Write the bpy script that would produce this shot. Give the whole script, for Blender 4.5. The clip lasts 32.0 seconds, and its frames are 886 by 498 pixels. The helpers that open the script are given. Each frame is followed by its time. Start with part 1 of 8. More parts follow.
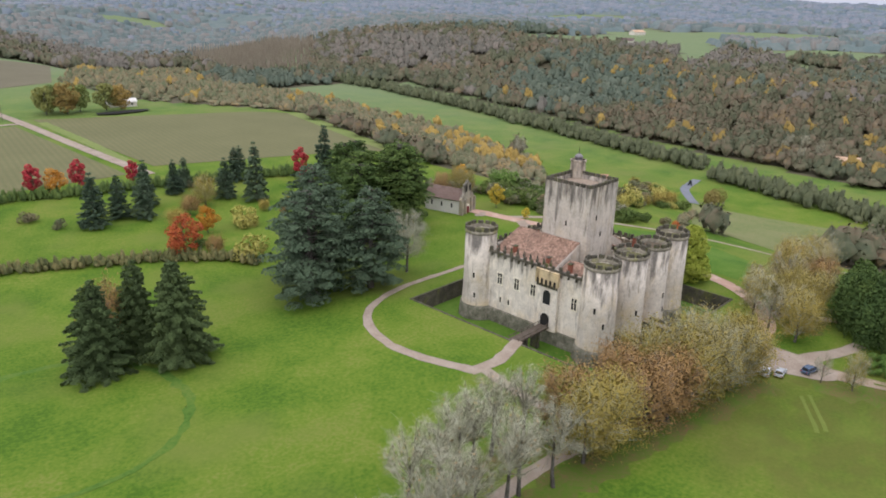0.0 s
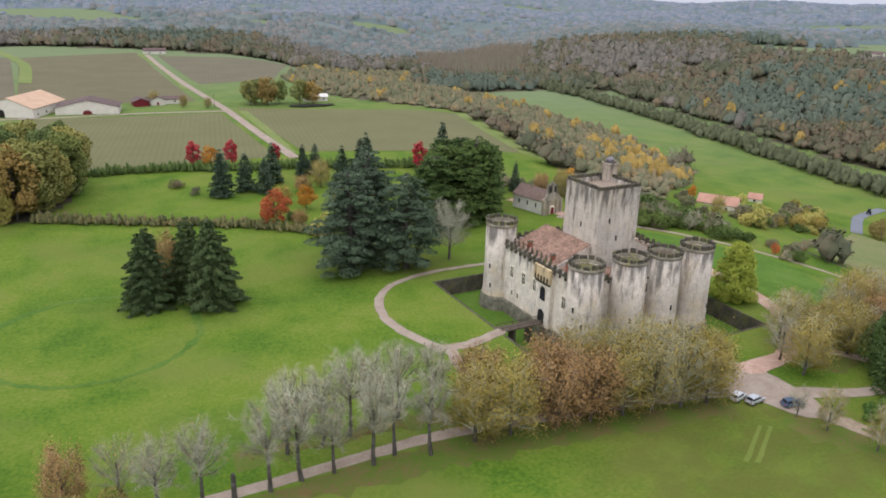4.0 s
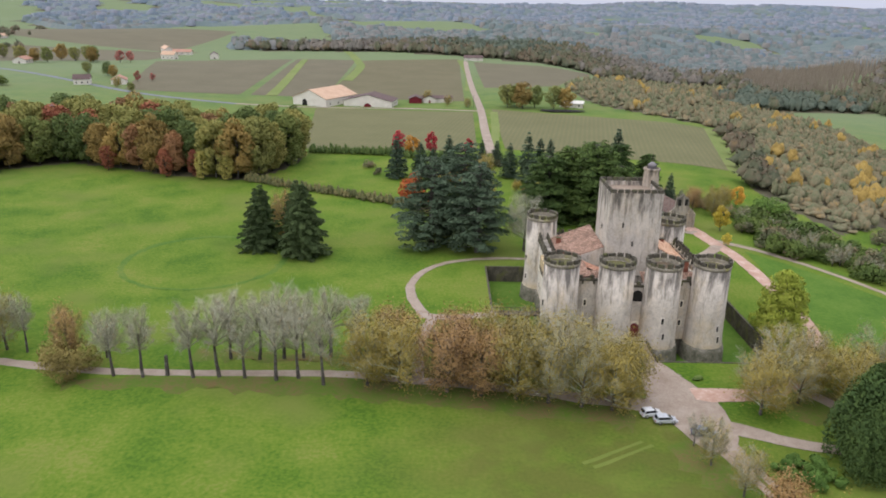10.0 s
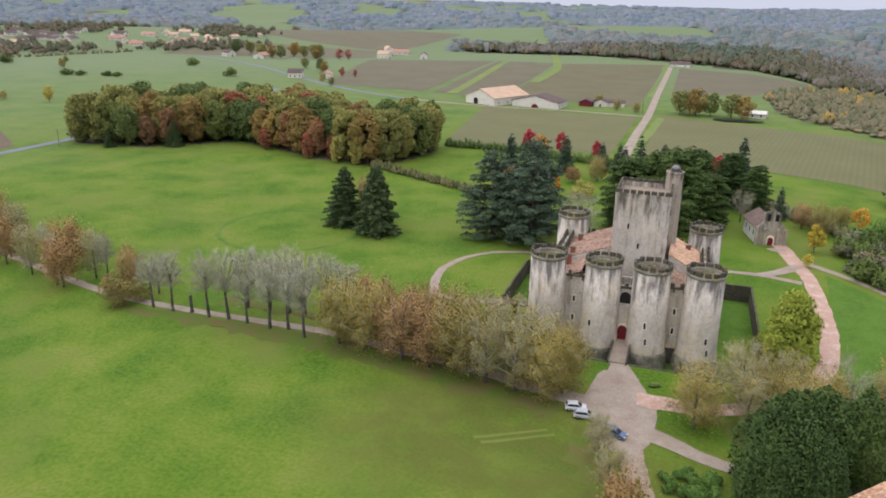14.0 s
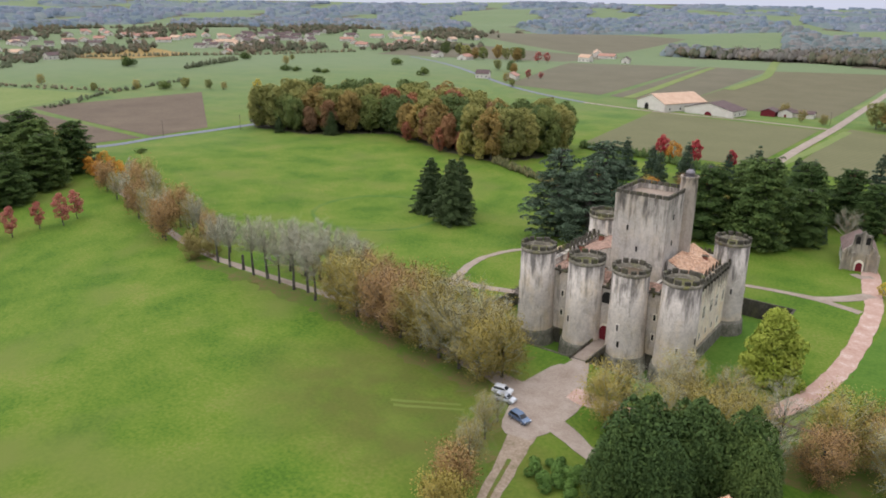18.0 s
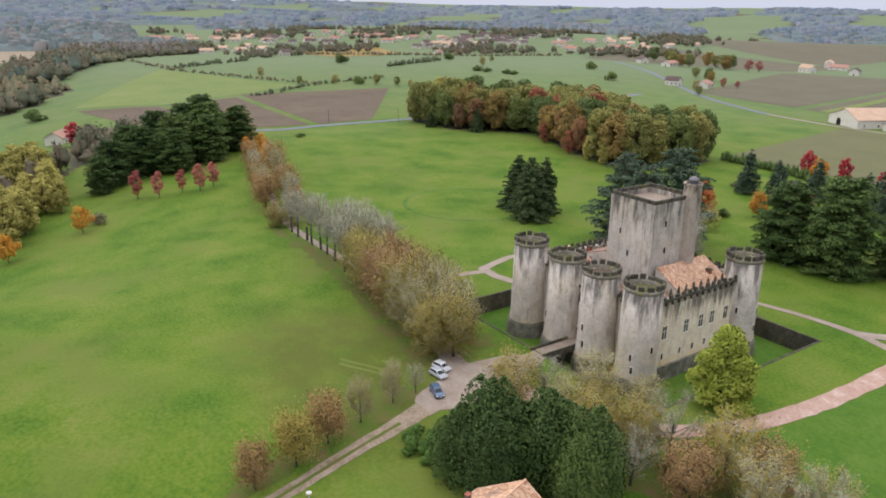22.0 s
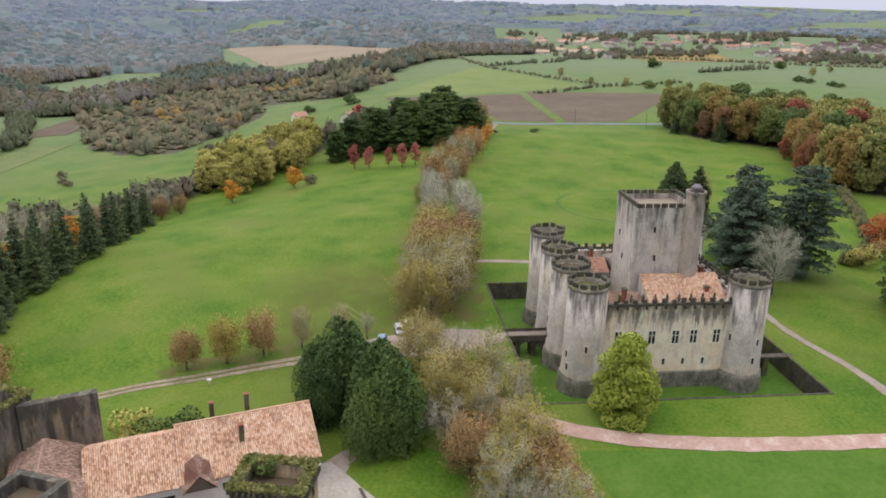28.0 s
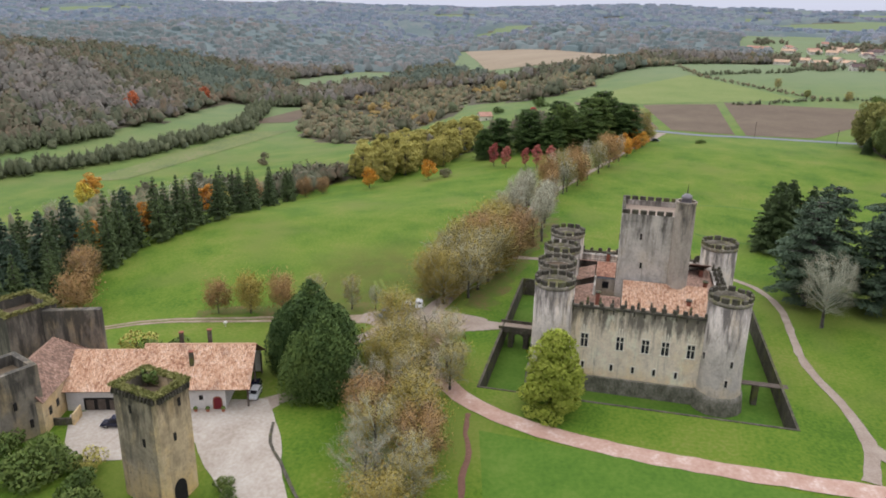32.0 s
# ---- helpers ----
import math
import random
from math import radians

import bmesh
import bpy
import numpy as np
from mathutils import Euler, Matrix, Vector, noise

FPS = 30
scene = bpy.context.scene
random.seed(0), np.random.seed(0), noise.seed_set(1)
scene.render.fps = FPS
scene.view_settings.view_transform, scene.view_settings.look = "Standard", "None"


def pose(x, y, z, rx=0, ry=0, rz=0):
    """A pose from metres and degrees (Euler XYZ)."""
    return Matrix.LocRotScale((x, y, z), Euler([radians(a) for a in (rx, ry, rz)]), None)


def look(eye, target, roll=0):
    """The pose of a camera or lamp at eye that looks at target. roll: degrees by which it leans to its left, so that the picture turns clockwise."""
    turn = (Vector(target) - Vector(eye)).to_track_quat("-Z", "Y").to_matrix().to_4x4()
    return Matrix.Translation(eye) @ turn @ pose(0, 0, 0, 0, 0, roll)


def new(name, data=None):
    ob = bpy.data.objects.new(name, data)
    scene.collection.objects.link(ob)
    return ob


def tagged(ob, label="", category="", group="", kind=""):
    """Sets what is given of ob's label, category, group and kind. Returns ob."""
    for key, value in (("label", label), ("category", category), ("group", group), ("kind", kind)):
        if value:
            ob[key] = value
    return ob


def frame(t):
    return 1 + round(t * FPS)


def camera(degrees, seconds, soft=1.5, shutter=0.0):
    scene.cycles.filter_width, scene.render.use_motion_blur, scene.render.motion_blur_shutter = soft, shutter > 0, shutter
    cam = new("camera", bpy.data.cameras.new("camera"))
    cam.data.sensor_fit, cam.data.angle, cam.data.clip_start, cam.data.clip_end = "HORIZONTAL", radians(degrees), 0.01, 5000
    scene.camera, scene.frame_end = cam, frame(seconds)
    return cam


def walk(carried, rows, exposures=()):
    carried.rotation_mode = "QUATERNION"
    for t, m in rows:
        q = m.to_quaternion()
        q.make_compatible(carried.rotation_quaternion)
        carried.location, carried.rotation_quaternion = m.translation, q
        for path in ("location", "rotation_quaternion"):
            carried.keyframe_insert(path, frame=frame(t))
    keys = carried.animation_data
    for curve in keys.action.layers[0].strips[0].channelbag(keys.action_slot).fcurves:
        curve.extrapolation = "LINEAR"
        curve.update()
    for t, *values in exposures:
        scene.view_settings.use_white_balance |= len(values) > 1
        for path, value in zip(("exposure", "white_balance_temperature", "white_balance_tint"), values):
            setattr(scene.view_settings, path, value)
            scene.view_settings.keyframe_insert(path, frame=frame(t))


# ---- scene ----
import itertools
cam = camera(62.4, 32.0, 1.85)
METRES, EYE, TILT, LEAN, TURN = 420.0, 72.1, 0.0, 0.0, -44.5
ROWS = [
    (0.0, 0.0, 0.0, 0.0, 0.57, -19.39, -1.62),
    (0.5, 0.0158, -0.0028, -0.0, 3.02, -19.4, -1.59),
    (1.0, 0.0317, -0.0049, 0.0, 5.51, -19.41, -1.51),
    (1.5, 0.0474, -0.0062, -0.0005, 7.87, -19.36, -1.46),
    (2.0, 0.0631, -0.0071, -0.0006, 10.17, -19.36, -1.4),
    (2.5, 0.079, -0.0073, -0.0006, 12.59, -19.32, -1.43),
    (3.0, 0.0949, -0.0067, -0.0008, 14.92, -19.29, -1.47),
    (3.5, 0.1105, -0.0055, -0.0009, 17.25, -19.25, -1.48),
    (5.5, 0.1735, 0.0046, -0.0015, 26.6, -19.06, -1.35),
    (6.0, 0.1887, 0.009, -0.0018, 28.96, -19.01, -1.28),
    (6.5, 0.2036, 0.0138, -0.0018, 31.27, -18.96, -1.24),
    (7.0, 0.2184, 0.0194, -0.0021, 33.66, -18.91, -1.22),
    (7.5, 0.2329, 0.0254, -0.0023, 36.02, -18.87, -1.21),
    (8.0, 0.2469, 0.032, -0.0024, 38.33, -18.83, -1.23),
    (8.5, 0.261, 0.0392, -0.0027, 40.64, -18.81, -1.1),
    (9.0, 0.2743, 0.0468, -0.003, 42.94, -18.8, -1.01),
    (9.5, 0.2866, 0.0546, -0.0032, 45.12, -18.78, -0.88),
    (10.0, 0.2997, 0.0634, -0.0034, 47.48, -18.78, -0.98),
    (10.5, 0.3121, 0.0727, -0.0037, 49.8, -18.78, -0.94),
    (11.0, 0.3239, 0.0826, -0.0041, 52.0, -18.76, -0.97),
    (11.5, 0.3354, 0.0928, -0.0044, 54.27, -18.74, -1.06),
    (12.0, 0.347, 0.1034, -0.0047, 56.65, -18.73, -1.1),
    (12.5, 0.3578, 0.1144, -0.0047, 59.01, -18.73, -1.11),
    (13.0, 0.3681, 0.1262, -0.005, 61.39, -18.72, -1.12),
    (13.5, 0.3782, 0.1382, -0.0052, 63.75, -18.72, -1.05),
    (14.0, 0.3877, 0.1504, -0.0054, 66.02, -18.72, -0.97),
    (14.5, 0.3967, 0.1629, -0.0056, 68.39, -18.74, -0.9),
    (16.5, 0.4272, 0.2178, -0.0062, 77.59, -18.68, -0.63),
    (17.0, 0.4333, 0.2319, -0.0062, 79.85, -18.68, -0.66),
    (17.5, 0.439, 0.2468, -0.0064, 82.16, -18.65, -0.62),
    (18.0, 0.4441, 0.2613, -0.0064, 84.42, -18.65, -0.69),
    (18.5, 0.4485, 0.2766, -0.0062, 86.74, -18.62, -0.62),
    (19.0, 0.4524, 0.2916, -0.0064, 89.03, -18.59, -0.71),
    (19.5, 0.4555, 0.307, -0.0066, 91.33, -18.58, -0.73),
    (20.0, 0.4578, 0.3225, -0.0068, 93.63, -18.57, -0.79),
    (20.5, 0.4597, 0.338, -0.0069, 95.95, -18.56, -0.81),
    (21.0, 0.4607, 0.3538, -0.0073, 98.22, -18.56, -0.77),
    (21.5, 0.4614, 0.3692, -0.0076, 100.5, -18.55, -0.83),
    (22.0, 0.4612, 0.385, -0.0077, 102.89, -18.55, -0.92),
    (22.5, 0.4601, 0.4005, -0.0079, 105.24, -18.54, -1.03),
    (23.0, 0.4587, 0.4161, -0.0082, 107.7, -18.56, -1.08),
    (23.5, 0.4565, 0.4316, -0.0083, 110.09, -18.58, -1.08),
    (24.0, 0.454, 0.4471, -0.0082, 112.56, -18.6, -1.12),
    (24.5, 0.4508, 0.4624, -0.0082, 114.99, -18.61, -1.12),
    (25.0, 0.4468, 0.4776, -0.0085, 117.31, -18.61, -1.02),
    (25.5, 0.4425, 0.4926, -0.0086, 119.74, -18.6, -0.96),
    (26.0, 0.437, 0.5073, -0.0086, 122.2, -18.61, -0.94),
    (26.5, 0.4315, 0.5216, -0.0089, 124.58, -18.6, -0.92),
    (28.5, 0.4025, 0.5764, -0.0095, 134.16, -18.62, -0.88),
    (29.0, 0.3943, 0.5893, -0.0093, 136.55, -18.63, -0.88),
    (29.5, 0.3853, 0.602, -0.0091, 139.05, -18.62, -0.85),
    (30.0, 0.3761, 0.6143, -0.0089, 141.47, -18.59, -0.85),
    (30.5, 0.3661, 0.6263, -0.0087, 143.87, -18.57, -0.87),
    (31.0, 0.3558, 0.6377, -0.0086, 146.36, -18.52, -0.89),
    (31.5, 0.3449, 0.6489, -0.0086, 148.83, -18.5, -0.95),
    (32.0, 0.3338, 0.6594, -0.0085, 151.27, -18.51, -0.96),
]
walk(cam, [(t, pose(0, 0, EYE, TILT, LEAN, TURN) @ pose(METRES * x, METRES * y, METRES * z, 90 + pitch, roll, yaw)) for t, x, y, z, yaw, pitch, roll in ROWS])

# ---- light: an overcast autumn day ----
world = bpy.data.worlds.new("sky")
scene.world = world
world.use_nodes = True
wt = world.node_tree
sky = wt.nodes.new("ShaderNodeTexSky")
sky.sky_type, sky.sun_disc = "NISHITA", False
sky.sun_elevation, sky.sun_rotation = radians(72), radians(250)
sky.air_density, sky.dust_density, sky.ozone_density = 1.0, 1.2, 2.0
soft_sky = wt.nodes.new("ShaderNodeHueSaturation")
soft_sky.inputs["Saturation"].default_value = 0.45
wt.links.new(sky.outputs[0], soft_sky.inputs["Color"])
veil = wt.nodes.new("ShaderNodeMixRGB")
veil.inputs["Fac"].default_value, veil.inputs["Color2"].default_value = 0.94, (1.62, 1.7, 2.12, 1)
wt.links.new(soft_sky.outputs[0], veil.inputs["Color1"])
wt.links.new(veil.outputs[0], wt.nodes["Background"].inputs["Color"])
wt.nodes["Background"].inputs["Strength"].default_value = 0.2
sun = new("sun", bpy.data.lights.new("sun", "SUN"))
sun.data.energy, sun.data.angle, sun.data.color = 1.8, radians(125), (1.0, 0.985, 0.985)
sun.matrix_world = look((0, 0, 300), (math.sin(radians(70)) * 300 * 0.32, math.cos(radians(70)) * 300 * 0.32, 0))
scene.view_settings.exposure = 0.94

# ---- materials ----


def mat(name, stops, scale=0.3, fine=4.0, rough=0.85, bump=0.3, island=0.0, per_object=0.0, metal=0.0, stretch=(1, 1, 1), patches=None, relief=0.1):
    """A surface whose colour runs through stops by coarse and fine noise in world space. island, per_object: share of loose-piece and per-object variation."""
    m = bpy.data.materials.new(name)
    m.use_nodes = True
    nt = m.node_tree
    N, K = nt.nodes.new, nt.links.new
    bsdf = nt.nodes["Principled BSDF"]
    geo = N("ShaderNodeNewGeometry")
    mp = N("ShaderNodeMapping")
    mp.inputs["Scale"].default_value = stretch
    K(geo.outputs["Position"], mp.inputs["Vector"])
    total, weight = None, 0.0

    def noise_of(s, detail):
        n = N("ShaderNodeTexNoise")
        n.inputs["Scale"].default_value, n.inputs["Detail"].default_value, n.inputs["Roughness"].default_value = s, detail, 0.6
        K(mp.outputs[0], n.inputs["Vector"])
        return n.outputs["Fac"]

    def stir(value, share):
        nonlocal total
        mul = N("ShaderNodeMath")
        mul.operation, mul.inputs[1].default_value = "MULTIPLY", share
        K(value, mul.inputs[0])
        if total is None:
            total = mul.outputs[0]
        else:
            add = N("ShaderNodeMath")
            add.operation = "ADD"
            K(total, add.inputs[0])
            K(mul.outputs[0], add.inputs[1])
            total = add.outputs[0]

    left = 1 - island - per_object
    coarse, small = noise_of(scale, 5), noise_of(fine, 6)
    stir(coarse, left * 0.55)
    stir(small, left * 0.45)
    if island:
        stir(geo.outputs["Random Per Island"], island)
    if per_object:
        info = N("ShaderNodeObjectInfo")
        stir(info.outputs["Random"], per_object)
    ramp = N("ShaderNodeValToRGB")
    els = ramp.color_ramp.elements
    for i, (p, c) in enumerate(stops):
        e = els[i] if i < 2 else els.new(p)
        e.position, e.color = p, (*c, 1)
    K(total, ramp.inputs[0])
    colour = ramp.outputs[0]
    if patches:
        c, s, lo, hi = patches
        big = noise_of(s, 3)
        mr = N("ShaderNodeMapRange")
        mr.inputs["From Min"].default_value, mr.inputs["From Max"].default_value = lo, hi
        K(big, mr.inputs["Value"])
        mix = N("ShaderNodeMixRGB")
        K(mr.outputs[0], mix.inputs["Fac"])
        K(colour, mix.inputs["Color1"])
        mix.inputs["Color2"].default_value = (*c, 1)
        colour = mix.outputs[0]
    K(colour, bsdf.inputs["Base Color"])
    bsdf.inputs["Roughness"].default_value, bsdf.inputs["Metallic"].default_value = rough, metal
    bsdf.inputs["Specular IOR Level"].default_value = 0.16 if rough == 0.96 else 0.25
    if bump:
        b = N("ShaderNodeBump")
        b.inputs["Strength"].default_value, b.inputs["Distance"].default_value = bump, relief
        K(small, b.inputs["Height"])
        K(b.outputs[0], bsdf.inputs["Normal"])
    return m


def flat(name, c, rough=0.6, metal=0.0):
    return mat(name, [(0.3, tuple(v * 0.85 for v in c)), (0.7, tuple(min(1, v * 1.12) for v in c))], 1.5, 9, rough, 0.08, metal=metal)


GRASS = mat("grass", [(0.38, (0.05, 0.108, 0.009)), (0.46, (0.08, 0.142, 0.013)), (0.54, (0.112, 0.164, 0.019)), (0.62, (0.155, 0.178, 0.036))], 0.05, 1.4, 0.96, 0.8, patches=((0.128, 0.156, 0.031), 0.03, 0.5, 0.72))



def hazed_afar(m, colour, near, far, share):
    """Blends distance haze into the base colour, paler and bluer away from the park."""
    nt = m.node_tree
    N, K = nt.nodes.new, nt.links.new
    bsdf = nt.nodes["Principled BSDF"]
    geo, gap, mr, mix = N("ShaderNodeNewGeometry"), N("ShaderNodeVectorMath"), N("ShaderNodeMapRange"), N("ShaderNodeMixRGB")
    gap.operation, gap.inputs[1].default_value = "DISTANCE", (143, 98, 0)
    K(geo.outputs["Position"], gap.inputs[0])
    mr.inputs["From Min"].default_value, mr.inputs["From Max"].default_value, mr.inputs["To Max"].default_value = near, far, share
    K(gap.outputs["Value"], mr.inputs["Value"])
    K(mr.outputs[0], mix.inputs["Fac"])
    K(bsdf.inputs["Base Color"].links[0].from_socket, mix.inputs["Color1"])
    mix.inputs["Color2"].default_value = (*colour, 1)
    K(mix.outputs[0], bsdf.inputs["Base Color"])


# far grass takes a pale haze colour between 230 and 650 m
hazed_afar(GRASS, (0.15, 0.187, 0.108), 230, 650, 0.75)


def mulched(m, colour, centre, reach, share):
    """Lawn dulled by rotting leaves round one spot, broken up by noise."""
    nt = m.node_tree
    N, K = nt.nodes.new, nt.links.new
    bsdf = nt.nodes["Principled BSDF"]
    geo, shift, squash, size, mr = N("ShaderNodeNewGeometry"), N("ShaderNodeVectorMath"), N("ShaderNodeVectorMath"), N("ShaderNodeVectorMath"), N("ShaderNodeMapRange")
    shift.operation, squash.operation, size.operation = "SUBTRACT", "MULTIPLY", "LENGTH"
    shift.inputs[1].default_value, squash.inputs[1].default_value = centre, (1 / reach[0], 1 / reach[1], 0)
    K(geo.outputs["Position"], shift.inputs[0])
    K(shift.outputs[0], squash.inputs[0])
    K(squash.outputs[0], size.inputs[0])
    mr.inputs["From Min"].default_value, mr.inputs["From Max"].default_value = 1.0, 0.45
    K(size.outputs["Value"], mr.inputs["Value"])
    noise, part_, both, mix = N("ShaderNodeTexNoise"), N("ShaderNodeMapRange"), N("ShaderNodeMath"), N("ShaderNodeMixRGB")
    noise.inputs["Scale"].default_value, noise.inputs["Detail"].default_value = 0.16, 6
    K(geo.outputs["Position"], noise.inputs["Vector"])
    part_.inputs["From Min"].default_value, part_.inputs["From Max"].default_value = 0.34, 0.58
    part_.inputs["To Min"].default_value, part_.inputs["To Max"].default_value = share * 0.45, share
    K(noise.outputs[0], part_.inputs["Value"])
    both.operation = "MULTIPLY"
    K(mr.outputs[0], both.inputs[0])
    K(part_.outputs[0], both.inputs[1])
    K(both.outputs[0], mix.inputs["Fac"])
    K(bsdf.inputs["Base Color"].links[0].from_socket, mix.inputs["Color1"])
    mix.inputs["Color2"].default_value = (*colour, 1)
    K(mix.outputs[0], bsdf.inputs["Base Color"])


mulched(GRASS, (0.09, 0.09, 0.021), (132, 33, 0), (44, 25), 0.72)
FOREST_FLOOR = mat("forest_floor", [(0.3, (0.05, 0.05, 0.03)), (0.5, (0.085, 0.075, 0.045)), (0.7, (0.12, 0.095, 0.055))], 0.1, 1, 0.95, 0.5)
DIRT = mat("gravel", [(0.3, (0.204, 0.152, 0.114)), (0.5, (0.289, 0.231, 0.185)), (0.72, (0.383, 0.326, 0.273))], 0.25, 3, 0.95, 0.4)
PINK = mat("pink_gravel", [(0.34, (0.34, 0.2, 0.15)), (0.52, (0.42, 0.28, 0.22)), (0.62, (0.5, 0.38, 0.32)), (0.72, (0.62, 0.54, 0.47))], 0.3, 1.6, 0.95, 0.3)
COURT = mat("courtyard_gravel", [(0.34, (0.286, 0.235, 0.187)), (0.5, (0.386, 0.336, 0.281)), (0.66, (0.47, 0.428, 0.374))], 0.12, 1.6, 0.95, 0.3)
ASPHALT = mat("asphalt", [(0.3, (0.12, 0.13, 0.15)), (0.7, (0.2, 0.21, 0.24))], 0.2, 4, 0.9, 0.2)
EARTH = mat("ploughed_earth", [(0.3, (0.085, 0.06, 0.04)), (0.55, (0.125, 0.092, 0.06)), (0.75, (0.165, 0.128, 0.08))], 0.04, 0.8, 0.95, 0.6)
TRENCH = mat("trench_earth", [(0.3, (0.1, 0.05, 0.035)), (0.7, (0.2, 0.11, 0.075))], 0.4, 3, 0.95, 0.5)
LITTER = mat("leaf_litter", [(0.4, (0.078, 0.13, 0.016)), (0.5, (0.1, 0.118, 0.026)), (0.64, (0.15, 0.098, 0.046))], 0.16, 1.6, 0.96, 0.5)
DARK_STONE = mat("weathered_stone", [(0.34, (0.035, 0.032, 0.025)), (0.5, (0.075, 0.067, 0.05)), (0.68, (0.155, 0.138, 0.105))], 0.5, 3, 0.95, 0.6, stretch=(1, 1, 0.7), patches=((0.11, 0.115, 0.035), 0.4, 0.54, 0.72))
TILE = mat("clay_tile", [(0.25, (0.17, 0.085, 0.06)), (0.45, (0.38, 0.19, 0.125)), (0.6, (0.5, 0.28, 0.19)), (0.8, (0.6, 0.4, 0.3))], 0.35, 2.5, 0.9, 0.5, island=0.35)
PLASTER = mat("plaster", [(0.3, (0.5, 0.47, 0.43)), (0.7, (0.72, 0.69, 0.65))], 0.3, 3, 0.9, 0.15)
GLASS = mat("dark_glass", [(0.3, (0.015, 0.016, 0.018)), (0.7, (0.03, 0.03, 0.035))], 1, 5, 0.12, 0)
# shade of openings put into a near-black colour; also colours the heap
SHADE_HEAP_BLACK = mat("shade_and_heap_black", [(0.3, (0.012, 0.011, 0.01)), (0.7, (0.025, 0.022, 0.02))], 1, 5, 0.9, 0)
WOOD = mat("weathered_timber", [(0.3, (0.06, 0.045, 0.035)), (0.7, (0.15, 0.12, 0.095))], 0.8, 6, 0.85, 0.4)
RED_PAINT = flat("oxblood_paint", (0.15, 0.014, 0.022), 0.55)
BRICK = mat("red_brick", [(0.3, (0.16, 0.055, 0.035)), (0.7, (0.34, 0.13, 0.085))], 1, 6, 0.9, 0.4)
BARK = mat("bark", [(0.3, (0.035, 0.03, 0.025)), (0.5, (0.08, 0.07, 0.06)), (0.7, (0.2, 0.19, 0.17))], 0.6, 4, 0.95, 0.6)
PALE_BARK = mat("lichen_bark", [(0.3, (0.26, 0.26, 0.19)), (0.5, (0.42, 0.44, 0.33)), (0.7, (0.56, 0.58, 0.46))], 0.5, 4, 0.95, 0.3, island=0.3)


def thin(m, share=0.16):
    """Lets part of the light pass through, as leaves and needles do."""
    nt = m.node_tree
    N, K = nt.nodes.new, nt.links.new
    bsdf, out = nt.nodes["Principled BSDF"], nt.nodes["Material Output"]
    glow, mix = N("ShaderNodeBsdfTranslucent"), N("ShaderNodeMixShader")
    mix.inputs["Fac"].default_value = share
    K(bsdf.inputs["Base Color"].links[0].from_socket, glow.inputs["Color"])
    K(bsdf.outputs[0], mix.inputs[1])
    K(glow.outputs[0], mix.inputs[2])
    K(mix.outputs[0], out.inputs["Surface"])
    return m


GREY_BARK = mat("grey_bark", [(0.3, (0.15, 0.135, 0.1)), (0.5, (0.27, 0.25, 0.18)), (0.7, (0.42, 0.4, 0.3))], 0.5, 4, 0.95, 0.3, island=0.3)


def leaves(name, a, b, c, island=0.16, per_object=0.2, share=0.16):
    return thin(mat(name, [(0.34, a), (0.5, b), (0.66, c)], 0.3, 1.2, 0.8, 0, island=island, per_object=per_object), share)


L_SPRUCE = leaves("spruce_needles", (0.052, 0.081, 0.029), (0.086, 0.125, 0.044), (0.13, 0.176, 0.06))
L_CEDAR = leaves("cedar_needles", (0.048, 0.08, 0.046), (0.082, 0.122, 0.07), (0.132, 0.178, 0.104))
L_YEW = leaves("yew_needles", (0.038, 0.072, 0.019), (0.074, 0.122, 0.03), (0.14, 0.195, 0.045))
L_OLIVE = leaves("yellowing_leaves", (0.23, 0.18, 0.042), (0.33, 0.26, 0.06), (0.43, 0.335, 0.085), 0.08)
L_BROWN = leaves("russet_leaves", (0.256, 0.154, 0.064), (0.358, 0.218, 0.087), (0.461, 0.294, 0.122), 0.08)
L_TWIG = leaves("lichened_twigs", (0.255, 0.25, 0.18), (0.355, 0.347, 0.25), (0.47, 0.455, 0.345))
L_TWIG_OLIVE = leaves("olive_twigs", (0.23, 0.21, 0.125), (0.32, 0.295, 0.18), (0.42, 0.39, 0.25))
L_TWIG_BROWN = leaves("brown_twigs", (0.166, 0.115, 0.083), (0.243, 0.179, 0.128), (0.346, 0.269, 0.205))
L_RED = leaves("red_leaves", (0.307, 0.064, 0.026), (0.474, 0.109, 0.038), (0.614, 0.192, 0.064))
L_CRIMSON = leaves("crimson_leaves", (0.297, 0.023, 0.038), (0.455, 0.038, 0.053), (0.554, 0.089, 0.089))
L_ORANGE = leaves("orange_leaves", (0.384, 0.154, 0.019), (0.576, 0.256, 0.032), (0.72, 0.41, 0.064))
L_YELLOW = leaves("yellow_leaves", (0.384, 0.282, 0.032), (0.538, 0.41, 0.051), (0.704, 0.576, 0.102))
L_GREEN = leaves("green_leaves", (0.058, 0.096, 0.023), (0.096, 0.141, 0.032), (0.154, 0.198, 0.045))
L_LAUREL = leaves("laurel_leaves", (0.064, 0.128, 0.026), (0.109, 0.198, 0.038), (0.166, 0.269, 0.058))
L_LIME = leaves("yellow_green_leaves", (0.163, 0.211, 0.022), (0.267, 0.32, 0.038), (0.387, 0.419, 0.072))
L_OAK_GREEN = leaves("green_oak_leaves", (0.087, 0.128, 0.043), (0.145, 0.189, 0.052), (0.225, 0.244, 0.067))
L_OAK_OLIVE = leaves("olive_oak_leaves", (0.152, 0.175, 0.054), (0.241, 0.243, 0.07), (0.344, 0.303, 0.087))
